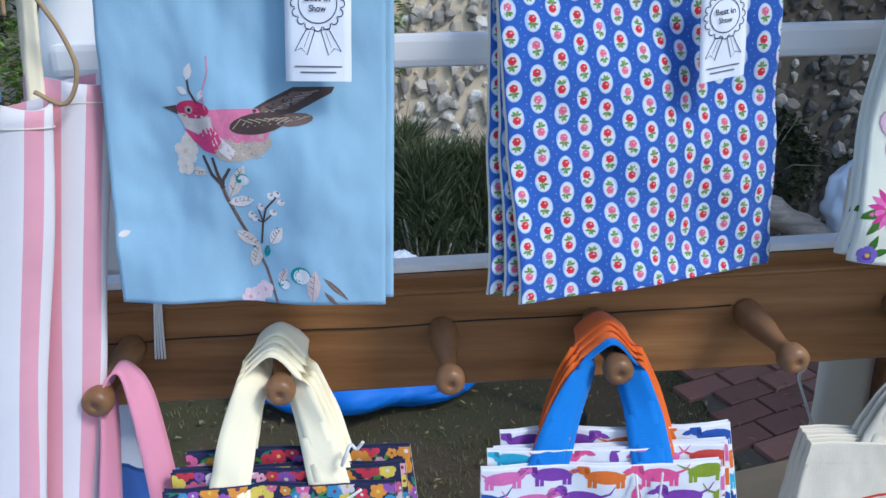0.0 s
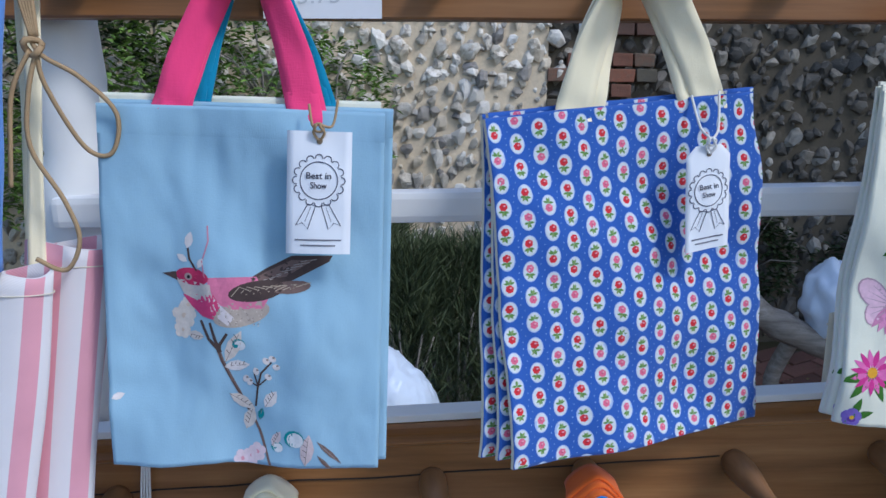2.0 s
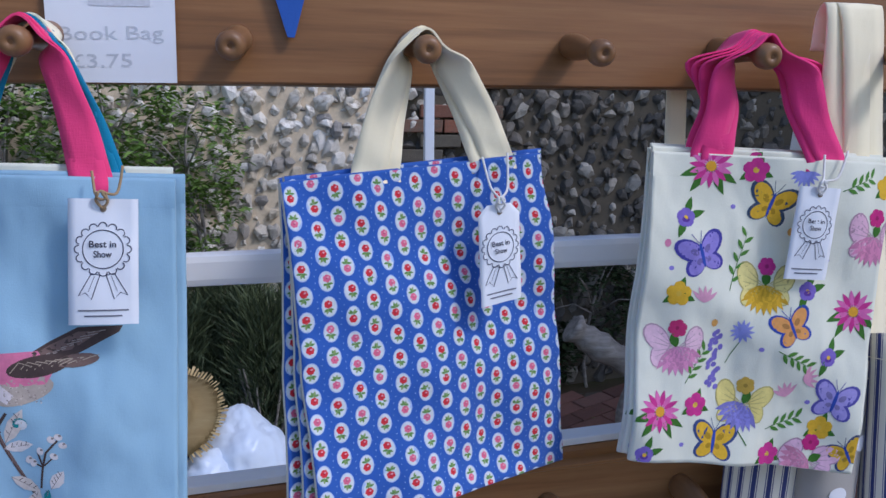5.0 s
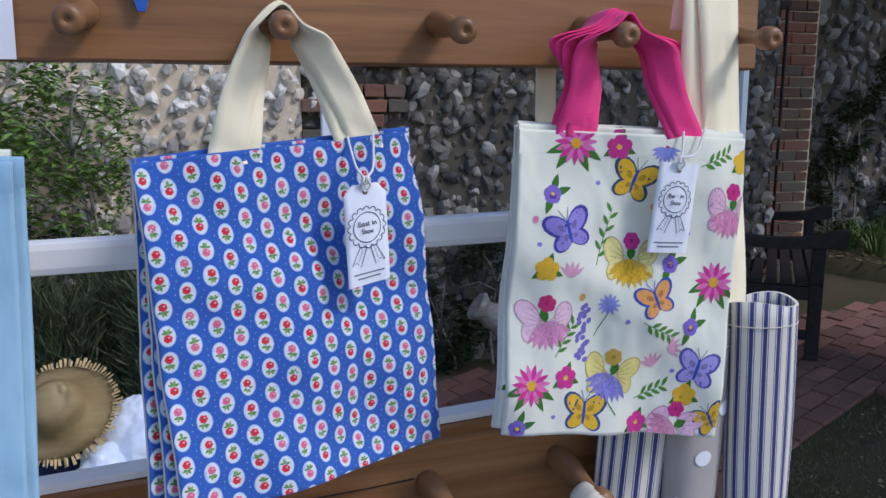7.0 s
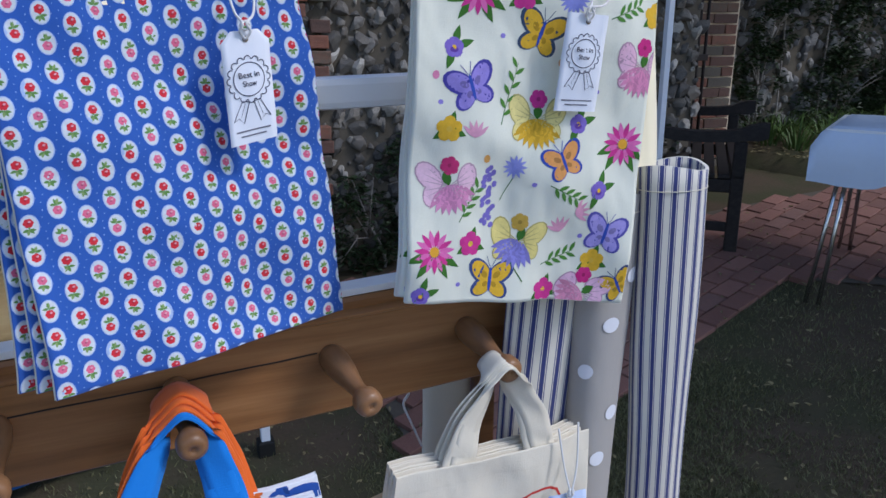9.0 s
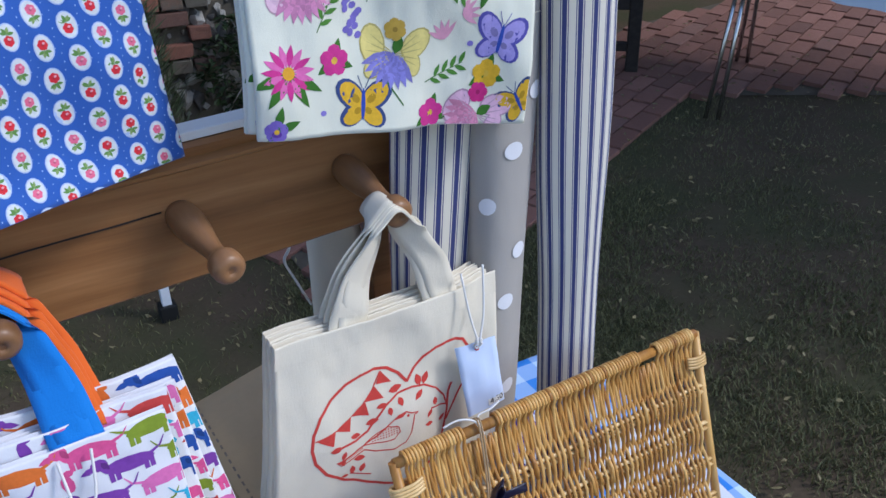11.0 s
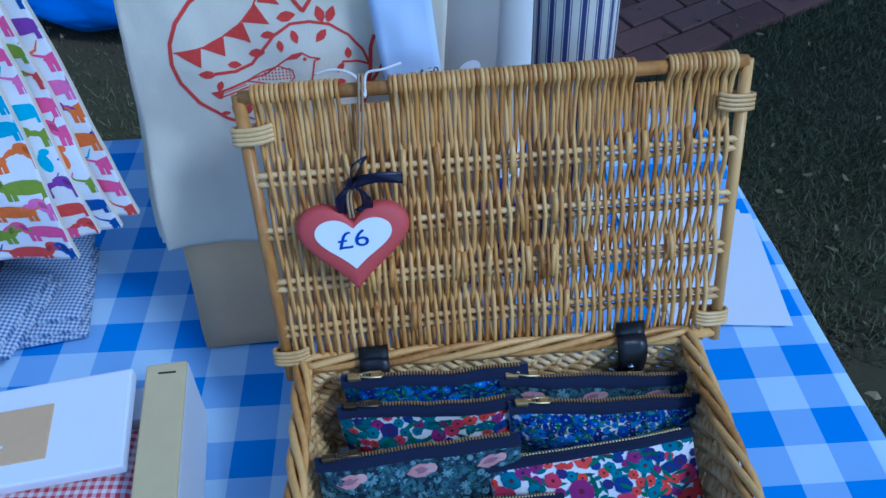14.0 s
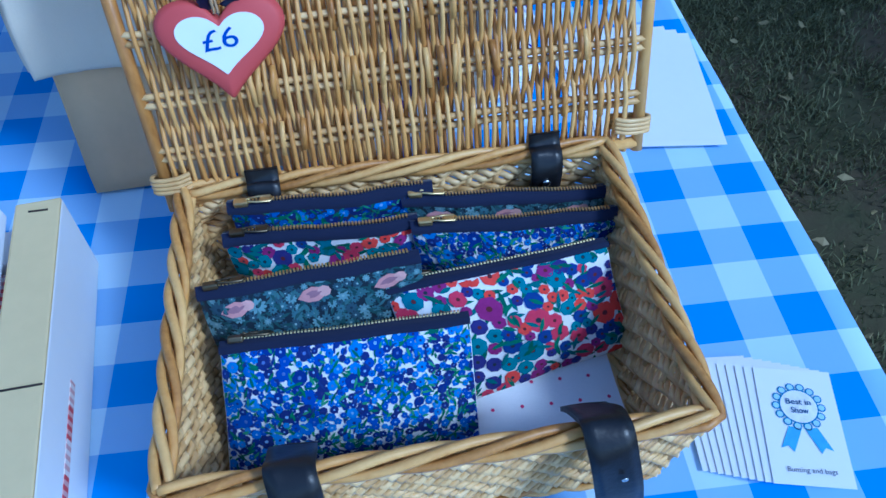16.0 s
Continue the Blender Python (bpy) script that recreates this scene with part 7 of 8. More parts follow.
def pouch(bl, br, tl, tr, ground, maker, seed, label, pull, birds=False, plump=0.010):
    sh = Sheet(bl, br, tl, tr, 0.0016, seed, plump)
    pc = thing("zip_pouch", bl, label, "pouch", "zipped pouches in the hamper")
    zipw = 0.0062
    q = bmesh.new()
    n, m2 = 30, 20
    fr = panel_faces(q, [[sh.at(sh.w * i / n, (sh.h - zipw) * j / m2, 0.002 + 0.004 * min(1, min(i, n - i) / 3) * min(1, j / 3)) for i in range(n + 1)] for j in range(m2 + 1)])
    bk = panel_faces(q, [[sh.at(sh.w * i / n, (sh.h - zipw) * j / m2, -0.004) for i in range(n + 1)] for j in range(m2 + 1)], True)
    for k in range(m2):
        q.faces.new((bk[k][0], fr[k][0], fr[k + 1][0], bk[k + 1][0])), q.faces.new((fr[k][-1], bk[k][-1], bk[k + 1][-1], fr[k + 1][-1]))
    for k in range(n):
        q.faces.new((fr[0][k], bk[0][k], bk[0][k + 1], fr[0][k + 1]))
    part("body", q, ground, pc)
    pr = maker(sh, seed)
    if birds:
        for x in (0.012, 0.062, 0.112, 0.15):
            y = sh.h - zipw - 0.012
            pr.leaf(x, y, 0.022, 0.011, 12, (0.55, 0.28, 0.28), 6)
            pr.oval(x + 0.018, y + 0.004, 0.0045, 0.004, (0.60, 0.36, 0.34), 0, 8, 7)
            pr.leaf(x + 0.004, y + 0.001, 0.013, 0.005, 14, (0.30, 0.16, 0.20), 7)
    pr.tris = [t for t in pr.tris if max(p[1] for p in t[0]) < sh.h - zipw]

    class Lift:
        w, h = sh.w, sh.h

        @staticmethod
        def at(x, y, off):
            i, j = x / sh.w * n, y / (sh.h - zipw) * m2
            return sh.at(x, y, 0.002 + 0.004 * min(1, max(0, min(i, n - i)) / 3) * min(1, max(0, j) / 3) + off)
    pr.emit("print", Lift, pc, 0.0004, 0.0001, 0.02)
    q = bmesh.new()
    y0 = sh.h - zipw
    panel_faces(q, [[sh.at(sh.w * i / n, y, o) for i in range(n + 1)] for y, o in ((y0 - 0.001, 0.0068), (y0 + 0.003, 0.0072), (sh.h - 0.002, 0.0035), (sh.h, 0.001))])
    panel_faces(q, [[sh.at(sh.w * i / n, y, -o) for i in range(n + 1)] for y, o in ((y0 - 0.001, 0.0046), (y0 + 0.003, 0.0046), (sh.h - 0.002, 0.002), (sh.h, -0.001))], True)
    part("zip_tape", q, M["zip_tape"], pc)
    v, f = [], []
    N2 = int(sh.w / 0.0023)
    right, up, nrm = (sh.c[3] - sh.c[2]).normalized(), (sh.c[2] - sh.c[0]).normalized(), sh.n
    for k in range(4, N2 - 2):
        c = sh.at(k * 0.0023, sh.h, 0.0012)
        a = len(v)
        for dx, dy, dz in ((-1, -1, -1), (1, -1, -1), (1, 1, -1), (-1, 1, -1), (-1, -1, 1), (1, -1, 1), (1, 1, 1), (-1, 1, 1)):
            v.append(c + right * dx * 0.0006 + nrm * dy * 0.0016 + up * (dz * 0.0006 + 0.0004))
        f += [tuple(a + i for i in t) for t in ((0, 3, 2, 1), (4, 5, 6, 7), (0, 1, 5, 4), (1, 2, 6, 5), (2, 3, 7, 6), (3, 0, 4, 7))]
    raw("zip_teeth", v, f, M["brass"], pc, "brass zip teeth")
    q = bmesh.new()
    c = sh.at(0.010, sh.h, 0.003)
    mm = Matrix((( *right, 0), (*up, 0), (*nrm, 0), (0, 0, 0, 1))).transposed()
    mm.translation = c
    box(q, (-0.0045, -0.0012, -0.0026), (0.0055, 0.0030, 0.0032), 0.0012, mm)
    tube(q, [mm @ Vector(p) for p in ((0.0035, 0.0022, 0.0), (0.0055, 0.0042, 0.0), (0.0075, 0.0032, 0.0))], 0.0007, 5)
    # the tag of the pull, a slim loop round a slot
    tube(q, [mm @ Vector(p) for p in ((0.006, 0.0026, -0.0014), (0.013, 0.0026, -0.0026), (0.021, 0.0024, -0.0028), (0.0235, 0.0024, 0.0), (0.021, 0.0024, 0.0028), (0.013, 0.0026, 0.0026), (0.006, 0.0026, 0.0014), (0.006, 0.0026, -0.0014))], 0.0009, 5)
    box(q, (0.014, 0.0018, -0.0022), (0.0215, 0.0030, 0.0022), 0.0004, mm)
    part("zip_pull", q, M["brass" if pull else "old_brass"], pc)
    return pc


pouch((0.465, 0.630, 0.760), (0.600, 0.628, 0.760), (0.458, 0.632, 0.848), (0.604, 0.629, 0.850), M["navy_cotton"], p_blue, 1, "blue flower-print zip pouch with a long brass zip", True)
pouch((0.590, 0.622, 0.757), (0.733, 0.622, 0.757), (0.580, 0.624, 0.845), (0.733, 0.624, 0.829), M["teal_cotton"], p_dark, 2, "dark teal zip pouch with bird print and brass zip", True, True)
pouch((0.462, 0.600, 0.755), (0.590, 0.600, 0.755), (0.455, 0.606, 0.845), (0.590, 0.605, 0.842), M["white_cotton"], p_red, 3, "red poppy-print zip pouch with a navy zip", False)
pouch((0.592, 0.590, 0.755), (0.736, 0.590, 0.755), (0.584, 0.600, 0.842), (0.735, 0.600, 0.832), M["white_cotton"], p_blue, 4, "blue flower-print zip pouch with a bright brass zip", True)
pouch((0.448, 0.530, 0.756), (0.592, 0.545, 0.756), (0.440, 0.560, 0.848), (0.586, 0.564, 0.856), M["teal_cotton"], p_dark, 5, "dark teal zip pouch with pink birds and pale leaves", False, True)
pouch((0.585, 0.494, 0.759), (0.733, 0.528, 0.759), (0.560, 0.556, 0.832), (0.712, 0.562, 0.846), M["white_cotton"], p_red, 6, "zip pouch printed with red poppies and teal flowers on white", False)
pouch((0.446, 0.468, 0.760), (0.613, 0.468, 0.760), (0.454, 0.526, 0.834), (0.614, 0.529, 0.828), M["white_cotton"], p_blue, 7, "zip pouch printed with dense blue flowers on white", False)

# ---- wooden heart with the price on the hamper lid ----
hw = thing("wooden_heart", lid_at(0.066, 0.06, 0.02), "dusty red painted wooden heart with a white price heart", "price sign")


def heart_curve(s, n=56):
    out = []
    for k in range(n):
        t = 6.2832 * k / n
        out.append((0.0625 * s * (0.82 * math.sin(t) ** 3 + 0.20 * math.sin(t)), s * 0.92 * (0.050 * math.cos(t) - 0.0185 * math.cos(2 * t) - 0.0060 * math.cos(3 * t) - 0.003 * math.cos(4 * t))))
    return out


HM = LID @ Matrix.Translation((0.064, -0.016, 0.124)) @ Euler((radians(90 - 6), 0, 0)).to_matrix().to_4x4()
q = bmesh.new()
rings = []
for s, z in ((0.58, -0.006), (0.63, -0.003), (0.64, 0.003), (0.62, 0.007), (0.57, 0.0095), (0.40, 0.0098)):
    rings.append([q.verts.new(HM @ Vector((x, y, z))) for x, y in heart_curve(s)])
for a, c in zip(rings, rings[1:]):
    for k in range(len(a)):
        q.faces.new((a[k], a[(k + 1) % len(a)], c[(k + 1) % len(a)], c[k])).smooth = True
q.faces.new(rings[-1]), q.faces.new(rings[0][::-1])
part("heart", q, M["red_paint"], hw)
q = bmesh.new()
rings = [[q.verts.new(HM @ Vector((x * 1.08, y * 0.92 + 0.001, z))) for x, y in heart_curve(0.40)] for z in (0.0095, 0.0108)]
for k in range(56):
    q.faces.new((rings[0][k], rings[0][(k + 1) % 56], rings[1][(k + 1) % 56], rings[1][k]))
q.faces.new(rings[1])
part("price_heart", q, M["card"], hw, "white paper heart")
words("£6", HM @ Vector((-0.0110, -0.006, 0.0112)), HM @ Vector((0.0110, -0.004, 0.0112)), 0.0125, hw, (0.012, 0.07, 0.40), HM.to_3x3() @ Vector((0, 0, 1)))
q = bmesh.new()
for o in (-0.0012, 0.0012):
    tube(q, smooth_path([HM @ Vector((o, 0.016, 0.008)), HM @ Vector((o, 0.035, 0.010)), lid_at(0.076 + o, 0.178, 0.012), lid_at(0.082 + o, LH + 0.004, 0.009), lid_at(0.082 + o, LH + 0.006, -0.004)], 5), 0.0010, 5)
part("twine", q, M["twine"], hw)
q = bmesh.new()
kn = HM @ Vector((0.002, 0.042, 0.014))
ribbon(q, [kn, kn + Vector((0.008, -0.004, 0.014)), kn + Vector((0.010, -0.002, 0.022)), kn + Vector((0.002, -0.002, 0.016)), kn], [(0, 1, 0.2), (0.2, 1, 0.4), (0.6, 1, 0), (0.2, 1, -0.4), (0, 1, 0)], 0.009, 0.0006)
ribbon(q, [kn, kn + Vector((0.016, -0.003, 0.006)), kn + Vector((0.036, -0.002, 0.004))], [(0, 0.3, 1)] * 3, 0.008, 0.0006)
ribbon(q, [kn, kn + Vector((-0.008, -0.004, -0.008)), kn + Vector((-0.007, -0.003, -0.022)), kn + Vector((-0.003, -0.002, -0.024))], [(1, 0.3, 0.3)] * 4, 0.008, 0.0006)
ribbon(q, [kn, kn + Vector((0.008, -0.004, -0.006)), kn + Vector((0.010, -0.003, -0.018)), kn + Vector((0.004, -0.002, -0.024))], [(1, -0.3, -0.3)] * 4, 0.008, 0.0006)
bmesh.ops.create_icosphere(q, subdivisions=2, radius=0.0045, matrix=Matrix.Translation(kn))
part("ribbon_bow", q, M["satin"], hw, "navy satin ribbon bow")
q = bmesh.new()
tube(q, smooth_path([lid_at(0.052, LH + 0.010, -0.002), lid_at(0.066, LH + 0.013, 0.002), lid_at(0.079, LH + 0.008, 0.006), lid_at(0.084, LH - 0.006, 0.008), lid_at(0.086, LH + 0.008, 0.0), lid_at(0.098, LH + 0.011, 0.002), lid_at(0.110, LH + 0.014, 0.0)], 5), 0.0010, 5)
tagged(part("string_tie", q, M["string"]), "white string tied over the hamper lid", "string")

# ---- kraft board, boxes, cards and folded cloth on the table ----
board = thing("kraft_box", (0.4, 0.775, TABLE_Z), "closed kraft card box standing behind the calico bags", "box")
foot = [Vector(p) for p in ((0.317, 0.763, TABLE_Z + 0.002), (0.533, 0.775, TABLE_Z + 0.002), (0.520, 1.075, TABLE_Z + 0.002), (0.298, 1.046, TABLE_Z + 0.002))]
rim = [Vector(p) for p in ((0.311, 0.822, 0.905), (0.528, 0.828, 0.908), (0.516, 1.085, 0.958), (0.292, 1.052, 0.925))]
for k, name in enumerate(("front_panel", "side_panel", "back_panel", "side_panel")):
    a, b2 = k, (k + 1) % 4
    kb = Sheet(foot[a], foot[b2], rim[a], rim[b2], 0.0008, 2 + k, 0.001)
    q = bmesh.new()
    fr = panel_faces(q, lattice(kb, 0.0015, 8, 8))
    bk = panel_faces(q, lattice(kb, -0.0015, 8, 8), True)
    for i in range(8):
        q.faces.new((bk[i][0], fr[i][0], fr[i + 1][0], bk[i + 1][0])), q.faces.new((fr[i][-1], bk[i][-1], bk[i + 1][-1], fr[i + 1][-1]))
        q.faces.new((fr[0][i], bk[0][i], bk[0][i + 1], fr[0][i + 1])), q.faces.new((bk[8][i], fr[8][i], fr[8][i + 1], bk[8][i + 1]))
    wall = part(name, q, M["kraft"], board)
up = Vector((0, 0, 0.0025))
kb = Sheet(rim[0] + up, rim[1] + up, rim[3] + up, rim[2] + up, 0.0008, 9, 0.001)
q = bmesh.new()
fr = panel_faces(q, lattice(kb, 0.0012, 8, 8))
bk = panel_faces(q, lattice(kb, -0.0012, 8, 8), True)
for i in range(8):
    q.faces.new((bk[i][0], fr[i][0], fr[i + 1][0], bk[i + 1][0])), q.faces.new((fr[i][-1], bk[i][-1], bk[i + 1][-1], fr[i + 1][-1]))
    q.faces.new((fr[0][i], bk[0][i], bk[0][i + 1], fr[0][i + 1])), q.faces.new((bk[8][i], fr[8][i], fr[8][i + 1], bk[8][i + 1]))
part("top_flap", q, M["kraft"], board)
pr = Print()
for i in range(18):
    pr.line([(0.010, 0.01 + 0.013 * i), (0.010, 0.017 + 0.013 * i)], 0.0022, (0.34, 0.25, 0.18))
pr.emit("stitches", kb, board, 0.0018)

BOXM = pose(0.338, 0.565, TABLE_Z, 0, 0, 5.0)
tray = thing("display_box", (0.2, 0.56, TABLE_Z), "white card box with mustard inner walls holding folded fabrics", "box")


def wall_piece(lo, hi, mat, name, label=""):
    q = bmesh.new()
    box(q, lo, hi, 0.0015, BOXM)
    return part(name, q, mat, tray, label)


wall_piece((-0.0335, -0.16, 0.0), (0.0, 0.118, 0.0795), M["card"], "side_wall")
wall_piece((-0.0332, -0.1598, 0.0795), (-0.0003, 0.1178, 0.0812), M["mustard"], "side_top", "mustard card edge")
wall_piece((-0.34, 0.085, 0.0), (-0.0338, 0.118, 0.055), M["card"], "back_wall")
wall_piece((-0.34, -0.16, 0.0), (-0.0338, 0.084, 0.004), M["card"], "base")
q = bmesh.new()
box(q, (-0.001, -0.135, 0.034), (0.0006, -0.020, 0.042), 0.0005, BOXM)
part("slot", q, M["red_check"], tray, "slot showing red check cloth")
for yy, l in ((0.108, 0.014), (-0.045, 0.030)):
    q = bmesh.new()
    tube(q, [BOXM @ Vector((-0.016 - l / 2, yy, 0.0815)), BOXM @ Vector((-0.016 + l / 2, yy - 0.001, 0.0815))], 0.0008, 5)
    part("staple", q, M["dark_metal"], tray)
# contents
fold_mats = [("baby_strap", "pale pink folded cotton in the box"), ("red_check", "small red check folded cotton in the box"), ("white_cotton", "white rose-sprig folded cotton in the box"), ("baby_strap", "pink folded cotton square in the box")]


def folded(m, lo, hi, layers, mat, label, group="", wob=0.004, maker=None):
    th = thing("folded_fabric", m @ Vector(((lo[0] + hi[0]) / 2, (lo[1] + hi[1]) / 2, lo[2])), label, "fabric", group)
    dz = (hi[2] - lo[2]) / layers
    for k in range(layers):
        q = bmesh.new()
        nx, ny = 14, 12
        off = (rnd.uniform(-wob, wob), rnd.uniform(-wob, wob))
        top, bot = [], []
        for j in range(ny + 1):
            ra, rb = [], []
            for i in range(nx + 1):
                x, y = lo[0] + (hi[0] - lo[0]) * i / nx + off[0], lo[1] + (hi[1] - lo[1]) * j / ny + off[1]
                z = lo[2] + dz * (k + 1) + 0.002 * noise.noise((x * 30, y * 30, k + lo[0] * 9))
                edge = min(i, nx - i, j, ny - j) == 0
                ra.append(q.verts.new(m @ Vector((x, y, z - (dz * 0.3 if edge else 0)))))
                rb.append(q.verts.new(m @ Vector((x, y, lo[2] + dz * k + 0.0008))))
            top.append(ra), bot.append(rb)
        for j in range(ny):
            for i in range(nx):
                q.faces.new((top[j][i], top[j][i + 1], top[j + 1][i + 1], top[j + 1][i])).smooth = True
                q.faces.new((bot[j][i], bot[j + 1][i], bot[j + 1][i + 1], bot[j][i + 1]))
        for j in range(ny):
            q.faces.new((bot[j][0], top[j][0], top[j + 1][0], bot[j + 1][0])), q.faces.new((top[j][-1], bot[j][-1], bot[j + 1][-1], top[j + 1][-1]))
        for i in range(nx):
            q.faces.new((bot[0][i], bot[0][i + 1], top[0][i + 1], top[0][i])), q.faces.new((top[-1][i], top[-1][i + 1], bot[-1][i + 1], bot[-1][i]))
        part("layer", q, mat, th)
    if maker:
        z = hi[2] + 0.0022
        sh = Sheet(m @ Vector((lo[0] + 0.003, lo[1] + 0.003, z)), m @ Vector((hi[0] - 0.003, lo[1] + 0.003, z)), m @ Vector((lo[0] + 0.003, hi[1] - 0.003, z)), m @ Vector((hi[0] - 0.003, hi[1] - 0.003, z)), 0.0003, 1, 0)
        maker(sh, 0).emit("print", sh, th, 0.0004)
    return th


sprig_rose = scatter([(0.60, 0.07, 0.14), (0.70, 0.20, 0.28)], [(0.35, 0.02, 0.05)], [(0.10, 0.20, 0.16)], 26, 0.0075, 90, 5, 0.5)
folded(BOXM, (-0.20, 0.018, 0.0045), (-0.036, 0.083, 0.052), 4, M["red_check"], fold_mats[1][1], "fabrics in the box")
folded(BOXM, (-0.165, -0.04, 0.0045), (-0.085, 0.016, 0.060), 5, M["baby_strap"], fold_mats[0][1], "fabrics in the box")
folded(BOXM, (-0.083, -0.155, 0.0045), (-0.036, 0.016, 0.045), 4, M["white_cotton"], fold_mats[2][1], "fabrics in the box", maker=sprig_rose)
folded(BOXM, (-0.165, -0.155, 0.0045), (-0.085, -0.042, 0.047), 4, M["white_cotton"], fold_mats[2][1], "fabrics in the box", maker=sprig_rose)
folded(BOXM, (-0.32, -0.155, 0.0045), (-0.202, 0.083, 0.048), 4, M["baby_strap"], fold_mats[3][1], "fabrics in the box")
# white price board lying over the back of the box
PB = pose(0.292, 0.580, 0.800, 6, -4, 4)
pbx = thing("price_board", (0.2, 0.62, 0.81), "white card with a grey square resting on the box", "sign")
q = bmesh.new()
box(q, (-0.18, 0.012, 0.0), (0.0, 0.100, 0.012), 0.002, PB)
part("board", q, M["card"], pbx)
q = bmesh.new()
box(q, (-0.150, 0.030, 0.0121), (-0.060, 0.078, 0.0135), 0.0005, PB)
part("grey_square", q, M["kraft"], pbx, "grey-brown card square")
words("£3.", PB @ Vector((-0.122, 0.044, 0.0140)), PB @ Vector((-0.094, 0.044, 0.0140)), 0.017, pbx, (0.75, 0.75, 0.75), PB.to_3x3() @ Vector((0, 0, 1)))
folded(pose(0.14, 0.86, TABLE_Z, 0, 0, 8), (-0.10, -0.075, 0.001), (0.045, 0.055, 0.024), 4, M["small_check"], "stack of folded small blue check cotton on the table", "check fabrics", 0.01)
folded(pose(0.10, 0.80, TABLE_Z, 0, 0, -14), (-0.10, -0.04, 0.025), (0.05, 0.06, 0.040), 2, M["small_check"], "folded blue check cotton on top of the stack", "check fabrics", 0.008)
def stripe_patch(sheet, k=0):
    pr = Print()
    pr.line([(0.07, 0.0), (0.135, 0.1)], 0.034, (0.66, 0.62, 0.52), 1)
    pr.line([(0.072, 0.0), (0.137, 0.1)], 0.013, (0.62, 0.16, 0.07), 2)
    return pr


folded(pose(0.06, 0.835, TABLE_Z, 0, 0, 4), (-0.10, -0.03, 0.041), (0.05, 0.07, 0.075), 2, M["navy_cotton"], "folded navy cloth with cream and orange stripes", "check fabrics", 0.006, stripe_patch)


def bold_stripes(sheet, k=0):
    pr = Print()
    for j in range(12):
        pr.line([(0.008 + 0.017 * j, 0.0), (0.008 + 0.017 * j, sheet.h)], 0.0075, (0.02, 0.03, 0.36), 1)
    return pr


folded(pose(0.64, 0.86, TABLE_Z, 0, 0, 24), (-0.11, -0.05, 0.001), (0.09, 0.08, 0.035), 3, M["white_cotton"], "folded cotton with bold blue and white stripes behind the hamper", "", 0.004, bold_stripes)
folded(pose(0.66, 0.88, TABLE_Z, 0, 0, 10), (-0.08, -0.03, 0.039), (0.07, 0.06, 0.075), 3, M["white_cotton"], "folded cotton with bold blue and white stripes behind the hamper", "", 0.004, bold_stripes)


def card_stack(name, place, n, fan, size, label, printed):
    x, y, turn = place
    first = None
    for k in range(n):
        th = thing(name, (x, y, TABLE_Z + 0.0012 * k), label, "card", label[:30])
        a = pose(x + fan[0] * k, y + fan[1] * k, TABLE_Z + 0.0006 + 0.0011 * k, 0, 0, turn + fan[2] * (n - k))
        q = bmesh.new()
        box(q, (-size[0] / 2, -size[1] / 2, 0), (size[0] / 2, size[1] / 2, 0.0007), 0.0002, a)
        part("card", q, M["card"], th)
        if printed and k == n - 1:
            z = 0.0009
            w, h = size
            sh = Sheet(a @ Vector((-w / 2, -h / 2, z)), a @ Vector((w / 2, -h / 2, z)), a @ Vector((-w / 2, h / 2, z)), a @ Vector((w / 2, h / 2, z)), 0, 0, 0)
            pr = Print()
            cx, cy, r = w / 2, h * 0.66, w * 0.24
            BLUEI = (0.04, 0.20, 0.42)
            for j in range(14):
                aa = 6.2832 * j / 14
                pr.oval(cx + r * 1.2 * math.cos(aa), cy + r * 1.2 * math.sin(aa), r * 0.24, r * 0.24, BLUEI, 0, 10, 1)
                pr.oval(cx + r * 1.2 * math.cos(aa), cy + r * 1.2 * math.sin(aa), r * 0.17, r * 0.17, (0.45, 0.66, 0.86), 0, 10, 2)
            pr.oval(cx, cy, r * 1.05, r * 1.05, BLUEI, 0, 28, 3)
            pr.oval(cx, cy, r * 0.98, r * 0.98, (0.80, 0.82, 0.86), 0, 28, 4)
            for s in (-1, 1):
                pts = [(cx + s * r * 0.1, cy - r * 1.35), (cx + s * r * 0.75, cy - r * 1.2), (cx + s * r * 1.35, cy - r * 2.5), (cx + s * r * 0.95, cy - r * 2.35), (cx + s * r * 0.7, cy - r * 2.7)]
                pr.poly(pts, (0.16, 0.42, 0.74), 1)
            pr.emit("print", sh, th, 0.0002, 0.00006)
            for text, x, y in (("Best in", 0.66, 0.10), ("Show", 0.46, -0.42)):
                words(text, sh.at(cx - r * x, cy + r * y, 0.0008), sh.at(cx + r * x, cy + r * y, 0.0008), r * 0.34, th, (0.04, 0.10, 0.22), sh.n, bold=0.012)
            words("Bunting and bags", sh.at(w * 0.20, h * 0.10, 0.0004), sh.at(w * 0.80, h * 0.10, 0.0004), 0.0036, th, (0.03, 0.04, 0.10), sh.n)
    return first


card_stack("business_card", (0.792, 0.474, -14), 10, (0.0050, -0.0026, 0.9), (0.054, 0.088), "white printed business card in a fanned stack on the cloth", True)
card_stack("paper_sheet", (0.825, 0.842, -10), 4, (0.006, -0.006, 3.0), (0.12, 0.17), "loose white paper sheets fanned on the gingham cloth", False)

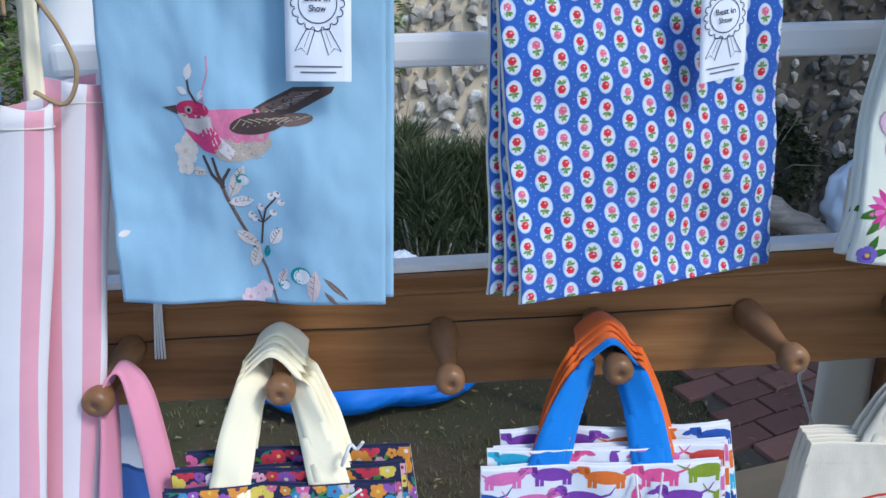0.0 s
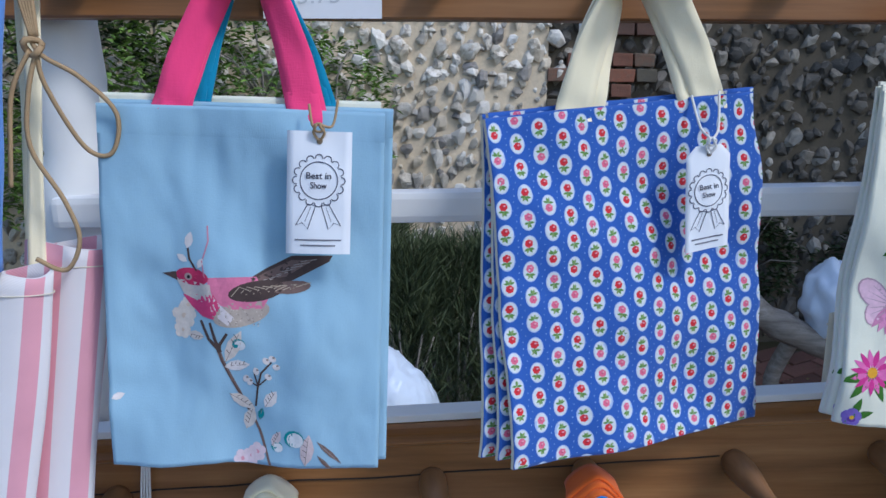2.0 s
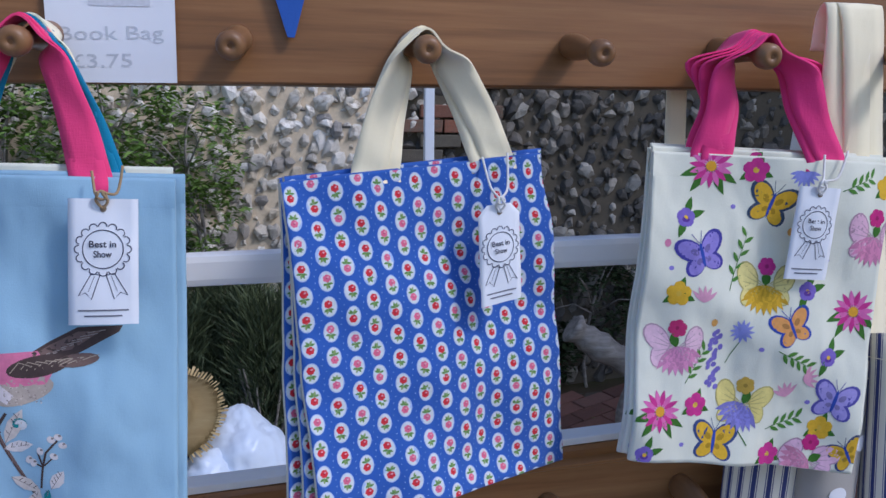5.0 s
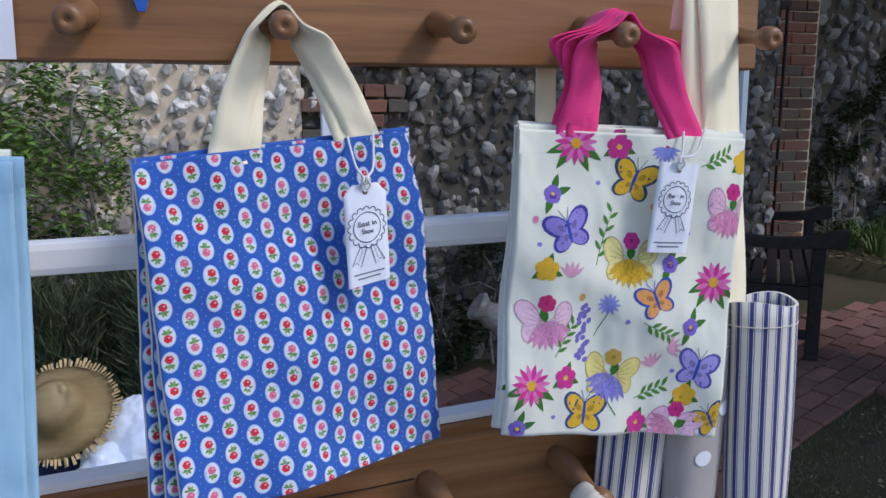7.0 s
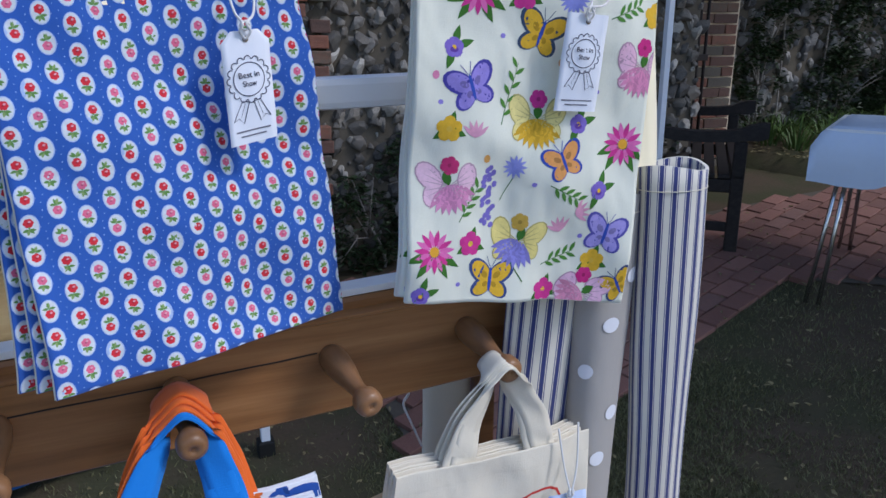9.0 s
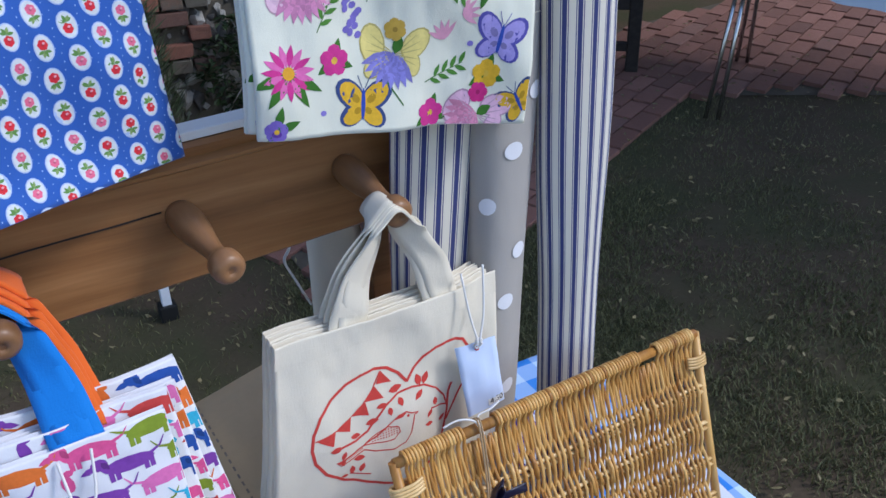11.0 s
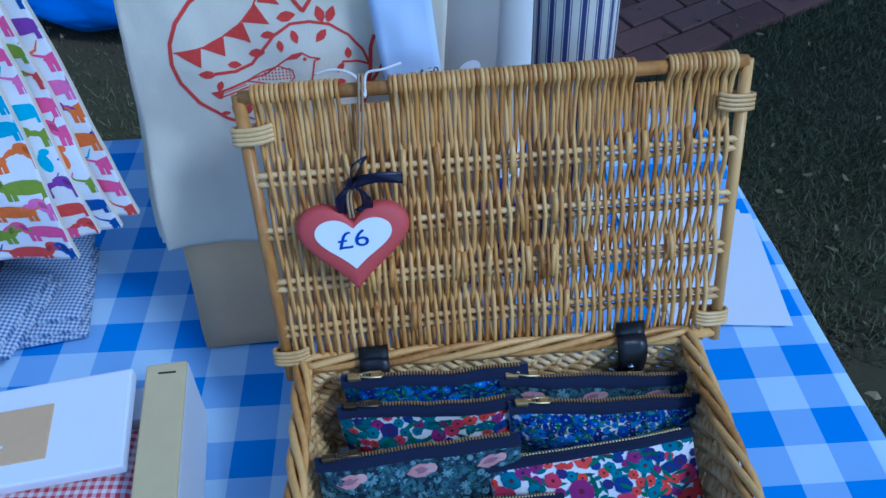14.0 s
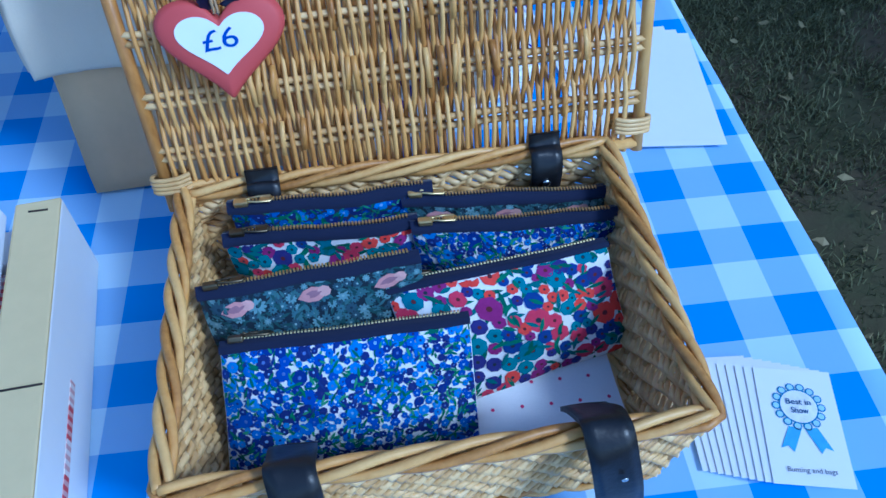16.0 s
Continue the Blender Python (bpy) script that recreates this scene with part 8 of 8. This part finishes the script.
# ---- pieces of wall and path, last ----
PIECE = []
for s in range(10):
    me = bpy.data.meshes.new("flint")
    me.from_pydata([tuple(p) for p in SHAPES[s]], [], ICO_F)
    me.materials.append(M["flint_piece"])
    PIECE.append(me)
for x, z, r, s, out in single:
    ob = new("flint", PIECE[s % 10])
    ob.parent = wall_w
    ob.matrix_basis = Matrix.Translation((x, WALL_Y + r * 0.10 - out * r * 0.4, z)) @ Matrix.Diagonal((r, r, r, 1))
brick_a, brick_b, brick_c = brick_mesh(0.215, 0.065, 0.10), brick_mesh(0.102, 0.065, 0.10), brick_mesh(0.33, 0.065, 0.10)
z, row = 0.5, 0
while z < 2.1:
    x = QUOIN[0] + (0.0 if row % 2 else 0.10)
    while x < QUOIN[1] - 0.02:
        me = brick_b if (x + 0.215 > QUOIN[1] - 0.0) else brick_a
        if rnd.random() < 0.72:
            lay("brick", me, M["brick"], wall_w, pose(x, WALL_Y - 0.012 + rnd.uniform(-0.005, 0.005), z))
        x += 0.114 if me is brick_b else 0.227
    z += 0.077
    row += 1
z, row = 0.02, 0
while z < 2.9:
    for k, me in enumerate((brick_a, brick_b) if row % 2 else (brick_b, brick_a)):
        x = 4.135 + (0 if k == 0 else (0.227 if row % 2 else 0.114))
        lay("brick", me, M["brick"], pier, pose(x, 4.99 + rnd.uniform(-0.004, 0.004), z))
    for k in range(2):
        lay("brick", brick_a if (k + row) % 2 else brick_b, M["brick"], pier, pose(4.135, 5.0 + 0.114 * (2 if (k and (row % 2 == 0)) else k), z, 0, 0, 90))
    z += 0.077
    row += 1
bmp = bmesh.new()
edge = []
for k in range(33):
    x = 1.0 + 4.6 * k / 32
    y0, y1 = path_edge(x), max(path_edge(x) + 0.1, bed_edge(x))
    edge.append([bmp.verts.new((x, y, rise(x, y) - 0.006)) for y in (y0, 0.67 * y0 + 0.33 * y1, 0.33 * y0 + 0.67 * y1, y1)])
for a, c in zip(edge, edge[1:]):
    for k in range(3):
        bmp.faces.new((a[k], c[k], c[k + 1], a[k + 1]))
path = tagged(part("path", bmp, M["mortar_dark"]), "old red brick garden path climbing beside the lawn", "path", kind="structure")
paver = brick_mesh(0.208, 0.055, 0.100)
SLOPE = Vector((0, 0, 1)).rotation_difference(Vector((-0.0735, -0.0735, 1)).normalized()).to_matrix().to_4x4()
PT = pose(0, 0, 0, 0, 0, math.degrees(math.atan(0.41)))
beds = []
for row in range(-24, 34):
    for k in range(-4, 30):
        p = pose(1.0, path_edge(1.0), 0) @ PT @ Vector((k * 0.216 + (0.108 if row % 2 else 0), row * 0.109 + 0.004, 0))
        c = p + PT @ Vector((0.104, 0.05, 0))
        if 1.0 < c.x < 5.5 and path_edge(c.x) + 0.05 < c.y < bed_edge(c.x) - 0.02:
            m = Matrix.Translation((p.x, p.y, rise(c.x, c.y) - 0.0735 * (c.x + c.y - p.x - p.y) - 0.046)) @ SLOPE @ PT
            beds.append(m @ pose(0, 0, rnd.uniform(-0.003, 0.004), rnd.uniform(-0.8, 0.8), rnd.uniform(-0.8, 0.8), rnd.uniform(-0.7, 0.7)))
beds.sort(key=lambda m: (m.translation.x - 2.6) ** 2 + (m.translation.y - 2.9) ** 2)
for m in beds[:300]:
    lay("brick_paver", paver, M["paver"], path, m)
v, f = [], []
for m in beds[300:]:
    n = len(v)
    v += [m @ q.co for q in paver.vertices]
    f += [tuple(n + i for i in q.vertices) for q in paver.polygons]
if f:
    raw("brick_pavers", v, f, M["paver_far"], path)["kind"] = "stuff"
